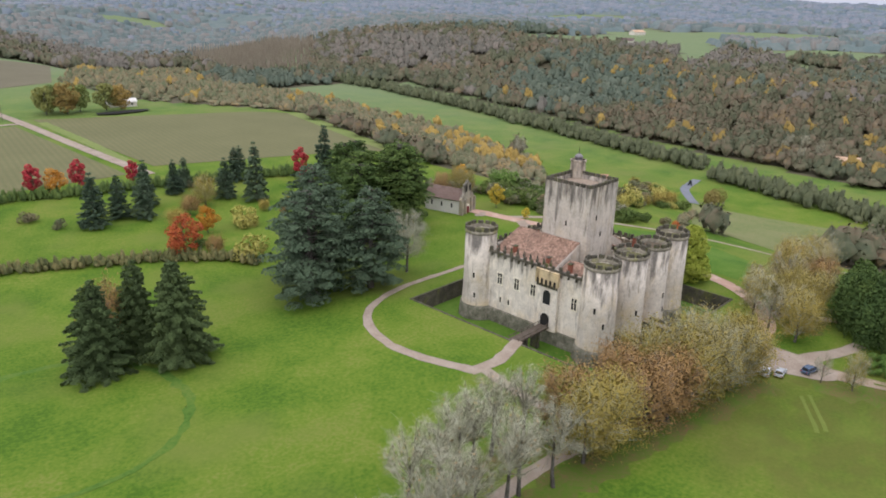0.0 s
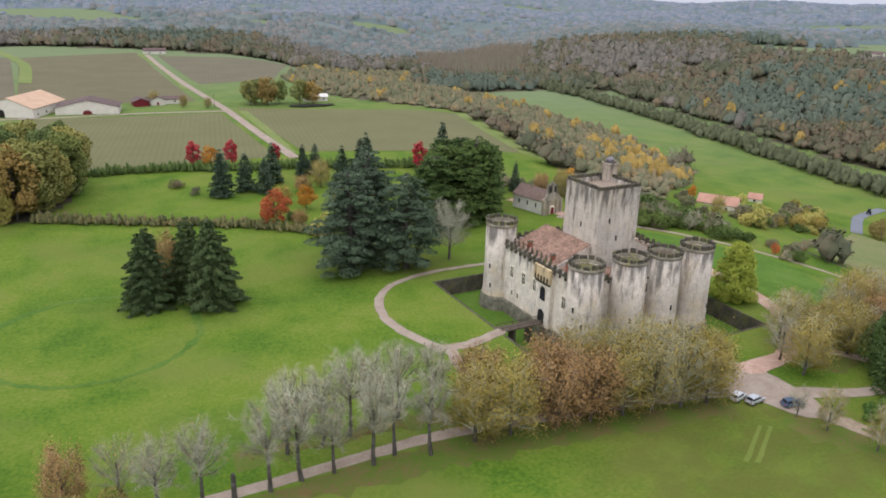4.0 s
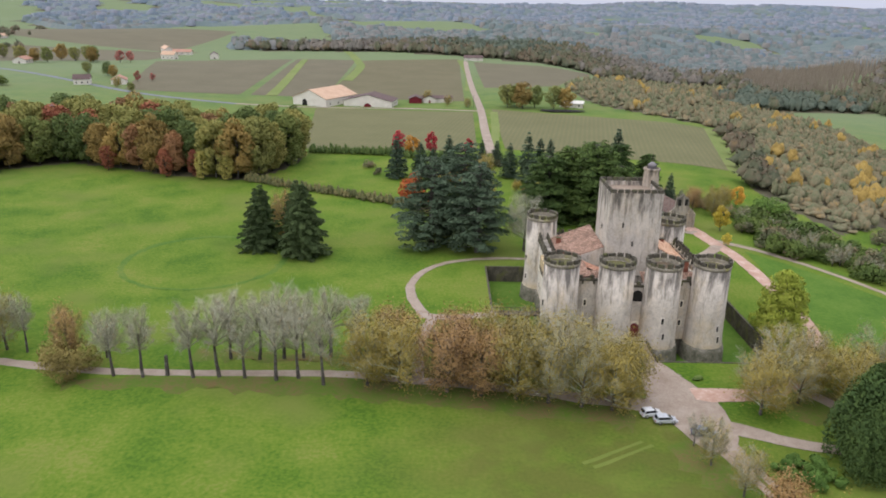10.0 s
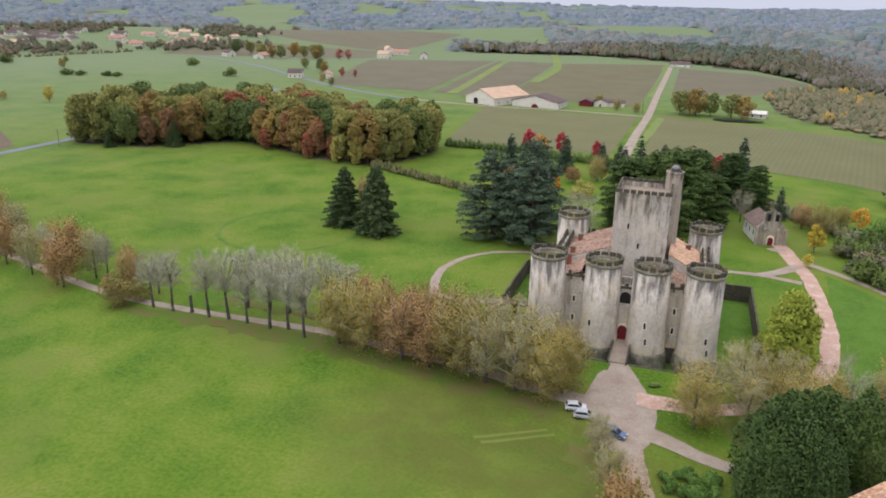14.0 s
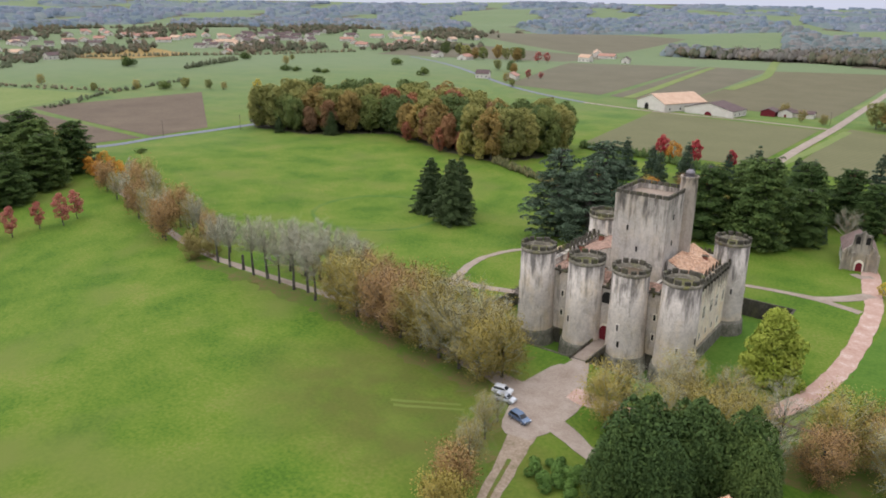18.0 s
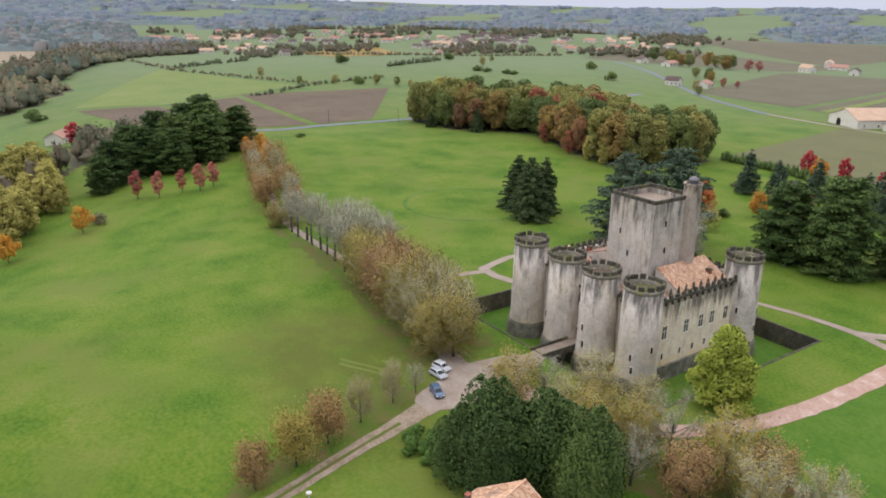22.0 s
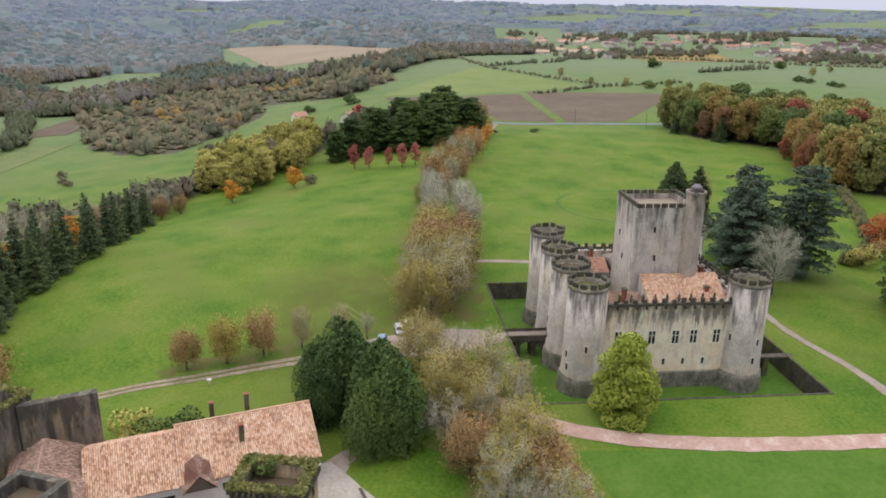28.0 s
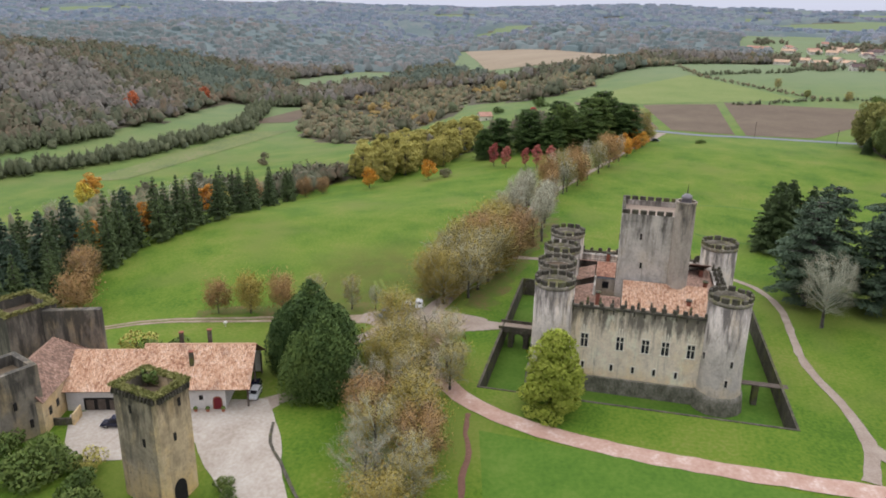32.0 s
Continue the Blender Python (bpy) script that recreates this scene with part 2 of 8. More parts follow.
L_OAK_GOLD = leaves("gold_oak_leaves", (0.206, 0.153, 0.051), (0.311, 0.214, 0.064), (0.411, 0.279, 0.079))
L_OAK_RUST = leaves("rust_oak_leaves", (0.198, 0.12, 0.062), (0.281, 0.153, 0.073), (0.383, 0.199, 0.088))
L_OAK_RED = leaves("red_oak_leaves", (0.214, 0.074, 0.048), (0.321, 0.112, 0.061), (0.416, 0.173, 0.082))
L_DARK_FIR = leaves("dark_fir_needles", (0.041, 0.07, 0.041), (0.07, 0.109, 0.061), (0.115, 0.16, 0.087))
L_OLIVE_BROWN = leaves("brownish_leaves", (0.192, 0.154, 0.051), (0.282, 0.224, 0.07), (0.384, 0.307, 0.102))
L_WOODS = thin(mat("mixed_woods", [(0.36, (0.071, 0.084, 0.053)), (0.44, (0.102, 0.11, 0.064)), (0.51, (0.135, 0.124, 0.077)), (0.58, (0.163, 0.125, 0.086)), (0.66, (0.208, 0.151, 0.076))], 0.03, 0.35, 0.95, 0, island=0.1))
L_SCRUB = thin(mat("scrub_leaves", [(0.35, (0.09, 0.112, 0.056)), (0.43, (0.141, 0.152, 0.08)), (0.5, (0.186, 0.176, 0.104)), (0.57, (0.231, 0.184, 0.109)), (0.66, (0.305, 0.215, 0.088))], 0.12, 1.1, 0.95, 0, island=0.12, relief=0.6))
L_STREAM = leaves("alder_leaves", (0.066, 0.079, 0.04), (0.099, 0.112, 0.057), (0.143, 0.152, 0.079), 0.2, 0.0)
L_HEDGE = leaves("hedge_leaves", (0.07, 0.08, 0.03), (0.12, 0.122, 0.045), (0.19, 0.165, 0.065), 0.3, 0.0)
L_OCHRE_SCRUB = leaves("ochre_scrub_leaves", (0.18, 0.125, 0.045), (0.26, 0.18, 0.06), (0.34, 0.24, 0.08), 0.2, 0.0)
L_GOLD = leaves("golden_leaves", (0.23, 0.16, 0.045), (0.346, 0.237, 0.064), (0.474, 0.333, 0.096))
L_GOLD_GREEN = leaves("gold_green_leaves", (0.28, 0.252, 0.066), (0.403, 0.361, 0.094), (0.526, 0.465, 0.132))
L_DULL_RED = leaves("dull_red_leaves", (0.3, 0.075, 0.068), (0.43, 0.12, 0.1), (0.54, 0.2, 0.16))
# evergreen blue raised slightly to take in some distance haze
L_DARK_WOODS = thin(mat("evergreen_woods", [(0.36, (0.068, 0.093, 0.071)), (0.5, (0.102, 0.126, 0.092)), (0.64, (0.143, 0.159, 0.115))], 0.1, 0.9, 0.9, 0, island=0.12, relief=0.9))
L_GREY_WOODS = thin(mat("bare_woods", [(0.36, (0.125, 0.121, 0.101)), (0.5, (0.166, 0.151, 0.125)), (0.64, (0.216, 0.182, 0.152))], 0.05, 0.5, 0.9, 0, island=0.12))
# distance haze is mixed into the next two base colours as blue-grey
L_HAZED_WOODS = mat("hazed_far_woods", [(0.36, (0.119, 0.157, 0.192)), (0.45, (0.146, 0.18, 0.214)), (0.54, (0.179, 0.197, 0.228)), (0.64, (0.212, 0.211, 0.24))], 0.006, 0.05, 0.95, 0, island=0.18)
L_HAZED_MIXED = mat("hazed_autumn_woods", [(0.36, (0.097, 0.131, 0.13)), (0.45, (0.127, 0.155, 0.149)), (0.53, (0.162, 0.171, 0.163)), (0.64, (0.205, 0.185, 0.169))], 0.008, 0.08, 0.95, 0, island=0.2)
LUSH = mat("lush_grass", [(0.34, (0.048, 0.11, 0.013)), (0.5, (0.076, 0.146, 0.018)), (0.68, (0.112, 0.17, 0.03))], 0.1, 1.2, 0.96, 0.6)
RING = mat("ring_grass", [(0.34, (0.045, 0.1, 0.012)), (0.45, (0.066, 0.132, 0.02)), (0.55, (0.09, 0.15, 0.024)), (0.68, (0.135, 0.165, 0.036))], 0.1, 1.2, 0.96, 0.6)
TRACK = mat("track_dirt", [(0.36, (0.15, 0.125, 0.065)), (0.48, (0.25, 0.19, 0.135)), (0.66, (0.36, 0.285, 0.215))], 0.35, 2, 0.95, 0.4)

# ---- ground ----
RIVER = [(800, 1500), (520, 1100), (400, 880), (412, 735), (478, 592), (462, 395), (437, 270), (430, 190), (400, 0), (300, -190), (120, -290), (-35, -265), (-62, -232), (-128, -220), (-222, -216), (-420, -250), (-800, -360), (-1600, -500)]


def sstep(a, b, x):
    s = np.clip((x - a) / (b - a), 0, 1)
    return s * s * (3 - 2 * s)


def river_distance(x, y):
    best = np.full(np.shape(x), 1e9)
    for (x0, y0), (x1, y1) in zip(RIVER[:-1], RIVER[1:]):
        ux, uy = x1 - x0, y1 - y0
        k = np.clip(((x - x0) * ux + (y - y0) * uy) / (ux * ux + uy * uy), 0, 1)
        best = np.minimum(best, np.hypot(x - x0 - k * ux, y - y0 - k * uy))
    return best


def height(x, y):
    """The lie of the land: a plateau round the castle, the stream's valley, low hills beyond."""
    x, y = np.asarray(x, float), np.asarray(y, float)
    d = river_distance(x, y)
    wide = 240 + 90 * sstep(150, 0, x)
    h = -28 * (1 - sstep(45, wide, d))
    r = np.hypot(x - 143, y - 98)
    h = h - 3.0 * np.exp(-((x - 40) ** 2 + (y - 150) ** 2) / 2 / 50 ** 2)
    far = sstep(280, 900, r) * sstep(60, 400, d)
    h = h + far * (9 + 9 * np.sin(x / 310 + 1.3) * np.cos(y / 270 + .4) + 6 * np.sin(x / 130 - y / 170))
    h = h + sstep(1200, 3500, r) * (8 * np.sin(x / 700 + y / 900) + 5 * np.cos(y / 480 - x / 650))
    h = h + 46 * sstep(1700, 4700, r)
    near = sstep(44, 75, r) * sstep(30, 62, np.hypot(x - 204, y - 22)) * sstep(14, 40, np.hypot(x - 176, y - 174))
    return h * near - 3.4 * np.exp(-((x - 222) ** 2 + (y - 35) ** 2) / 2 / 8.5 ** 2)


CASTLE = Matrix.Translation((142.9, 98.3, 0)) @ pose(0, 0, 0, 0, 0, 2.8)
MX, MY, FLOOR_Z = (-29.8, 29.6), (-28.3, 27.4), -4.4


def mesh_object(name, verts, faces, material, parent=None):
    me = bpy.data.meshes.new(name)
    me.from_pydata([tuple(v) for v in verts], [], [tuple(f) for f in faces])
    me.materials.append(material)
    ob = new(name, me)
    ob.parent = parent
    return ob


def big_mesh(name, verts, quads):
    """A mesh from arrays: verts n x 3, faces m x 3 or m x 4."""
    me = bpy.data.meshes.new(name)
    quads = np.asarray(quads, np.int32)
    n, (m, k) = len(verts), quads.shape
    me.vertices.add(n)
    me.vertices.foreach_set("co", np.asarray(verts, np.float32).ravel())
    me.loops.add(m * k)
    me.loops.foreach_set("vertex_index", quads.ravel())
    me.polygons.add(m)
    me.polygons.foreach_set("loop_start", np.arange(0, m * k, k, dtype=np.int32))
    me.update(calc_edges=True)
    return me


def axis(lo, hi, marks):
    """Grid lines: fine in the middle, coarser outwards, with lines at the marks."""
    a = list(np.arange(lo, hi + 0.1, 3.0))
    s, v = 3.0, hi
    while v < 4700:
        s *= 1.06
        v += s
        a.append(v)
    s, v = 3.0, lo
    while v > -4700:
        s *= 1.06
        v -= s
        a.append(v)
    a = [v for v in a if min(abs(v - q) for q in marks) > 1.2] + list(marks)
    return np.array(sorted(a))


gx, gy = axis(-330, 150, MX), axis(-180, 180, MY)
GX, GY = np.meshgrid(gx, gy, indexing="ij")
ca, sa = math.cos(radians(2.8)), math.sin(radians(2.8))
GZ = height(142.9 + GX * ca - GY * sa, 98.3 + GX * sa + GY * ca)
idx = np.arange(GX.size).reshape(GX.shape)
q = np.stack([idx[:-1, :-1], idx[1:, :-1], idx[1:, 1:], idx[:-1, 1:]], -1)
mxc, myc = (gx[:-1] + gx[1:]) / 2, (gy[:-1] + gy[1:]) / 2
inside = ((mxc > MX[0]) & (mxc < MX[1]))[:, None] & ((myc > MY[0]) & (myc < MY[1]))[None, :]
gm = big_mesh("ground", np.stack([GX.ravel(), GY.ravel(), GZ.ravel()], -1), q[~inside].reshape(-1, 4))
gm.polygons.foreach_set("use_smooth", np.ones(len(gm.polygons), bool))
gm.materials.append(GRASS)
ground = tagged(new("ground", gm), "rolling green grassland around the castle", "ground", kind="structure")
ground.matrix_world = CASTLE


def ribbon(name, pts, widths, material, label, lift=0.06, category="road", wobble=0.25, seed=1):
    """A strip of ground along a smooth line through pts, laid on the land."""
    P = np.array(pts, float)
    W = np.array(widths if hasattr(widths, "__len__") else [widths] * len(P), float)
    out, ow = [], []
    for i in range(len(P) - 1):
        p0, p1, p2, p3 = P[max(i - 1, 0)], P[i], P[i + 1], P[min(i + 2, len(P) - 1)]
        n = max(2, int(np.linalg.norm(p2 - p1) / 2.0))
        for k in range(n):
            t = k / n
            out.append(0.5 * (2 * p1 + (p2 - p0) * t + (2 * p0 - 5 * p1 + 4 * p2 - p3) * t * t + (3 * p1 - p0 - 3 * p2 + p3) * t ** 3))
            ow.append(W[i] * (1 - t) + W[i + 1] * t)
    out.append(P[-1])
    ow.append(W[-1])
    C, ow = np.array(out), np.array(ow)
    tan = np.gradient(C, axis=0)
    tan /= np.linalg.norm(tan, axis=1)[:, None] + 1e-9
    nor = np.stack([-tan[:, 1], tan[:, 0]], -1)
    rg = np.random.default_rng(seed)
    rows = []
    for k in (-1, -0.5, 0, 0.5, 1):
        e = C + nor * (ow / 2 * k)[:, None] + (nor * rg.normal(0, wobble * 0.4, len(C))[:, None] if abs(k) == 1 else 0)
        z = height(e[:, 0], e[:, 1]) + lift + (0 if abs(k) < 1 else -0.03)
        rows.append(np.column_stack([e, z]))
    V = np.stack(rows, 1)
    ids = np.arange(V.shape[0] * 5).reshape(-1, 5)
    Q = np.stack([ids[:-1, :-1], ids[:-1, 1:], ids[1:, 1:], ids[1:, :-1]], -1).reshape(-1, 4)[:, ::-1]
    me = big_mesh(name, V.reshape(-1, 3), Q)
    me.materials.append(material)
    return tagged(new(name, me), label, category, kind="structure")


def patch(name, corners, material, label, lift=0.12, step=8.0, category="field"):
    """A four-cornered field laid on the land."""
    A, B, C, D = [np.array(c, float) for c in corners]
    n = max(2, int(np.linalg.norm(B - A) / step))
    m = max(2, int(np.linalg.norm(D - A) / step))
    u, v = np.meshgrid(np.linspace(0, 1, n + 1), np.linspace(0, 1, m + 1), indexing="ij")
    u, v = u[..., None], v[..., None]
    P = A * (1 - u) * (1 - v) + B * u * (1 - v) + C * u * v + D * (1 - u) * v
    Z = height(P[..., 0], P[..., 1]) + lift
    V = np.concatenate([P, Z[..., None]], -1)
    ids = np.arange((n + 1) * (m + 1)).reshape(n + 1, m + 1)
    Q = np.stack([ids[:-1, :-1], ids[1:, :-1], ids[1:, 1:], ids[:-1, 1:]], -1).reshape(-1, 4)
    me = big_mesh(name, V.reshape(-1, 3), Q)
    me.materials.append(material)
    return tagged(new(name, me), label, category, kind="structure")


def in_area(pts, x, y):
    """Whether places lie within a polygon."""
    x, y = np.asarray(x), np.asarray(y)
    hit = np.zeros(x.shape, bool)
    for (x0, y0), (x1, y1) in zip(pts, pts[1:] + pts[:1]):
        if y0 != y1:
            hit ^= ((y0 > y) != (y1 > y)) & (x < (x1 - x0) * (y - y0) / (y1 - y0) + x0)
    return hit


# drives, tracks and roads
AVENUE = [(-118, 93), (-95, 86), (-60, 78), (-27, 70), (12, 61), (32, 58), (48, 58), (65, 59), (82, 60), (99, 58), (116, 56), (132, 53.5), (143, 52)]
ribbon("road", AVENUE, [2.6, 2.6, 2.6, 2.6, 2.6, 2.6, 2.6, 2.6, 2.8, 3.0, 3.2, 4, 5], DIRT, "beige gravel avenue between the trees", 0.06)
ribbon("road", [(98, 59), (97, 72), (98.5, 85), (99, 88)], [2.4, 2.5, 2.6, 2.8], DIRT, "beige gravel drive joining the avenue", 0.09, seed=2)
ribbon("road", [(97, 89), (92.5, 102), (92.5, 113), (96, 122), (103, 128), (116, 131.5), (136, 132), (147, 133), (160, 136.5), (173, 138), (184, 136)], [2.8, 2.5, 2.3, 2.1, 2.0, 1.8, 1.7, 1.8, 2.0, 2.4, 2.6], DIRT, "pale gravel path curving round the castle lawn", 0.12, seed=3)
ribbon("road", [(96, 89), (104, 88.5), (114, 91.8)], [2.8, 3.0, 2.6], DIRT, "pale gravel path to the drawbridge", 0.15, seed=4)
ribbon("pavement", [(146.5, 66), (147, 61), (148.2, 54), (150, 46), (151.5, 38)], [6, 9.5, 14, 11, 5], DIRT, "bare gravel forecourt before the gate", 0.13, "forecourt", 0.6, seed=5)
ribbon("pavement", [(147.5, 63), (146.6, 66), (146, 69.6)], [7, 5, 3.4], DIRT, "gravel approach to the gate bridge", 0.16, "forecourt", 0.2, seed=6)
ribbon("road", [(151, 42), (152.3, 38), (154.3, 32), (158, 20), (162.2, 7.5), (166, -7), (172, -22), (180, -40)], [5, 4.6, 3.8, 3.2, 2.8, 2.8, 2.8, 2.8], TRACK, "rutted dirt track along the meadow", 0.1, seed=7)
ribbon("verge", [(154.3, 32), (158, 20), (162.2, 7.5), (166, -7), (172, -22), (180, -40)], 0.7, LITTER, "worn grass strip between the track ruts", 0.14, "verge", 0.12, seed=28)
ribbon("road", [(150, 47), (157, 44.5), (164, 41.5), (171, 40)], [5, 4, 3.2, 3], DIRT, "gravel way from the forecourt to the evergreens", 0.15, seed=31)
ribbon("road", [(151, 56.5), (164, 58), (172, 62.5), (180, 71), (185, 83), (187, 96), (187.6, 110), (187, 125), (186, 140), (183, 153), (181, 163), (178, 174), (172, 190)], [5.5, 4, 4, 4, 4, 4, 4, 4, 4, 4.5, 5, 4, 3.5], PINK, "pinkish gravel drive with worn pale patches", 0.14, seed=8)
ribbon("road", [(184, 155), (196, 147), (209, 136), (222, 123), (233, 108), (240, 92), (244, 75)], [3, 2.6, 2.4, 2.4, 2.4, 2.4, 2.4], DIRT, "narrow pale track down the slope", 0.1, seed=9)
ribbon("road", [(184, 150), (178, 142), (173, 138)], [4, 3.5, 3], DIRT, "gravel link between two drives", 0.15, seed=10)
ribbon("road", [(181, 165), (178.5, 163), (176.5, 164.5)], [3, 3, 2.4], DIRT, "gravel path to the chapel door", 0.15, seed=30)
ribbon("road", [(-190, 25), (-167, 70), (-148, 114), (-150, 145), (-150, 178), (-152, 240), (-160, 330), (-175, 430)], 5.5, ASPHALT, "grey asphalt country road", 0.15, wobble=0.05, seed=11)
ribbon("road", [(-118, 93), (-130, 96), (-147, 100)], [3, 4, 5], DIRT, "avenue mouth at the country road", 0.2, seed=12)
ribbon("road", [(115, 285), (112, 350), (109, 440), (102, 560), (95, 700), (90, 812)], 5, DIRT, "straight pale vineyard road", 0.25, wobble=0.1, seed=13)
ribbon("road", [(-60, 434), (0, 428), (60, 433), (108, 430)], 4, DIRT, "pale road past the winery", 0.22, wobble=0.1, seed=14)
ribbon("road", [(-60, 434), (-150, 470), (-290, 560), (-420, 640)], 5, ASPHALT, "grey road towards the village", 0.2, wobble=0.05, seed=15)
ribbon("trench", [(184, 72), (190, 73), (195, 75), (201, 75.5), (209, 78), (216, 82)], 1.0, TRENCH, "raw earth strip of a filled trench", 0.12, "trench", seed=16)
ribbon("road", [(338, 165), (356, 178), (375, 190), (400, 196)], 5, ASPHALT, "grey lane by the stream", 0.2, seed=17)
ribbon("pavement", [(193, 38), (197, 33), (201, 27), (206, 19), (212, 11)], [6, 10, 14, 17, 15], COURT, "pale gravel courtyard before the outbuilding", 0.12, "courtyard", 0.3, seed=18)
ribbon("road", [(199, 34), (205, 39.5), (212, 45.5), (221, 54), (235, 66)], [14, 13, 9, 6, 5], COURT, "gravel drive past the gate tower", 0.15, seed=19)
ribbon("road", [(194, 36), (190, 38), (184, 44), (178, 53), (173, 60)], [6, 3.5, 3, 3, 3], DIRT, "gravel way past the dark evergreens", 0.09, seed=20)
ribbon("leaf_litter", [(28, 53), (60, 54), (90, 54), (120, 51), (138, 46)], [3, 6, 8, 9, 5], LITTER, "fallen brown leaves under the avenue", 0.05, "leaf litter", 2.4, seed=21)
ribbon("leaf_litter", [(50, 66), (80, 66), (105, 63), (125, 62), (138, 62)], [3, 5, 7, 9, 6], LITTER, "fallen brown leaves along the avenue", 0.05, "leaf litter", 2.4, seed=22)
ribbon("leaf_litter", [(144, 40), (150, 28), (153, 16), (160, 0)], [6, 6, 5, 4], LITTER, "fallen leaves under the small trees", 0.05, "leaf litter", 2.4, seed=23)
ribbon("leaf_litter", [(166, 52), (180, 56), (195, 62), (215, 68)], [8, 12, 12, 10], LITTER, "fallen leaves under the wooded belt", 0.05, "leaf litter", 2.4, seed=24)


ring = [(30 + 22.5 * math.cos(a * 0.35), 128 + 24 * math.sin(a * 0.35)) for a in range(19)]
ribbon("grass_ring", ring, 1.9, RING, "darker green ring in the lawn", 0.05, "lawn mark", 0.9, seed=25)
MARK = mat("pressed_grass", [(0.3, (0.1, 0.14, 0.022)), (0.7, (0.145, 0.17, 0.036))], 0.3, 2, 0.95, 0.3)
for sx in (0, 1.6):
    ribbon("tyre_mark", [(127 + sx, 33 - sx * 0.6), (132 + sx, 36 - sx * 0.6), (138 + sx, 40 - sx * 0.6)], 0.7, MARK, "fresh tyre mark in the meadow", 0.05, "tyre mark", 0.15, seed=26)
patch("lawn", [(188.5, 75), (216, 83), (226, 112), (190.5, 146)], LUSH, "bright mown grass beside the pink drive", 0.05, 4.0, "lawn")


def striped(name, a, b, angle, pitch):
    """A field in rows."""
    m = mat(name, [(0.3, a), (0.7, b)], 0.03, 0.5, 0.95, 0.4)
    nt = m.node_tree
    N, K = nt.nodes.new, nt.links.new
    geo, mp, wave = N("ShaderNodeNewGeometry"), N("ShaderNodeMapping"), N("ShaderNodeTexWave")
    mp.inputs["Rotation"].default_value = (0, 0, radians(angle))
    K(geo.outputs["Position"], mp.inputs["Vector"])
    K(mp.outputs[0], wave.inputs["Vector"])
    wave.inputs["Scale"].default_value, wave.inputs["Distortion"].default_value = 6.283 / pitch / 20, 0.4
    mix = N("ShaderNodeMixRGB")
    mix.inputs["Color2"].default_value = (0.085, 0.095, 0.04, 1)
    mul = N("ShaderNodeMath")
    mul.operation, mul.inputs[1].default_value = "MULTIPLY", 0.32
    K(wave.outputs["Fac"], mul.inputs[0])
    K(mul.outputs[0], mix.inputs["Fac"])
    bsdf = nt.nodes["Principled BSDF"]
    K(bsdf.inputs["Base Color"].links[0].from_socket, mix.inputs["Color1"])
    K(mix.outputs[0], bsdf.inputs["Base Color"])
    return m


VINES = striped("vine_rows", (0.1, 0.088, 0.045), (0.155, 0.13, 0.075), 8, 2.6)
VINES_BROWN = striped("brown_vine_rows", (0.105, 0.09, 0.058), (0.155, 0.132, 0.086), 8, 2.6)
VINES_GREEN = striped("grassy_vine_rows", (0.11, 0.108, 0.046), (0.158, 0.146, 0.068), 8, 2.6)
STUBBLE = mat("dry_stubble", [(0.3, (0.206, 0.156, 0.098)), (0.7, (0.292, 0.23, 0.157))], 0.01, 0.2, 0.95, 0.3)
OCHRE = mat("ochre_vines", [(0.3, (0.2, 0.14, 0.045)), (0.7, (0.3, 0.2, 0.06))], 0.01, 0.2, 0.95, 0.3)
MEADOW = mat("pale_meadow", [(0.3, (0.1, 0.15, 0.035)), (0.5, (0.145, 0.185, 0.05)), (0.72, (0.2, 0.21, 0.075))], 0.02, 0.5, 0.95, 0.4)
MARSH = mat("boggy_grass", [(0.36, (0.085, 0.115, 0.04)), (0.46, (0.12, 0.145, 0.052)), (0.54, (0.135, 0.165, 0.05)), (0.66, (0.175, 0.165, 0.08))], 0.05, 0.4, 0.95, 0.5)
ROUGH = mat("rough_pasture", [(0.36, (0.105, 0.14, 0.04)), (0.5, (0.15, 0.165, 0.06)), (0.66, (0.2, 0.18, 0.085))], 0.03, 0.6, 0.95, 0.5)
patch("vineyard", [(22, 286), (108, 290), (104, 424), (-2, 424)], VINES_GREEN, "vineyard rows with grass between")
patch("vineyard", [(122, 298), (224, 268), (248, 394), (117, 440)], VINES_GREEN, "vineyard rows above the slope")
patch("vineyard", [(-64, 480), (-8, 480), (-32, 772), (-98, 770)], VINES_BROWN, "brown winter vineyard in rows")
patch("vineyard", [(-160, 480), (-72, 480), (-102, 765), (-230, 700)], VINES_BROWN, "brown winter vineyard in rows")
patch("vineyard", [(-8, 480), (97, 480), (82, 830), (-25, 770)], VINES, "vineyard rows beyond the winery")
patch("vineyard", [(112, 575), (178, 605), (236, 800), (100, 806)], VINES_BROWN, "vineyard above the wooded slope")
ribbon("verge", [(-48, 480), (-59, 563), (-88, 763)], [9, 8, 7], MEADOW, "grass track between vineyard plots", 0.3, "verge", 0.6, seed=41)
ribbon("verge", [(-10, 591), (-16, 700), (-30, 768), (-82, 973), (-128, 1175), (-147, 1254)], [9, 9, 9, 9, 10, 12], MEADOW, "winding grass track through the vineyard", 0.3, "verge", 0.6, seed=42)
ribbon("verge", [(99, 544), (96, 673), (84, 818)], [7, 6, 8], MEADOW, "grass verge of the vineyard road", 0.2, "verge", 0.4, seed=43)
ribbon("verge", [(118, 428), (118, 355), (116, 296)], 5, MEADOW, "grass verge of the vineyard road", 0.2, "verge", 0.4, seed=44)
patch("field", [(-480, 640), (-250, 720), (-260, 900), (-560, 860)], VINES_BROWN, "large brown ploughed vineyard")
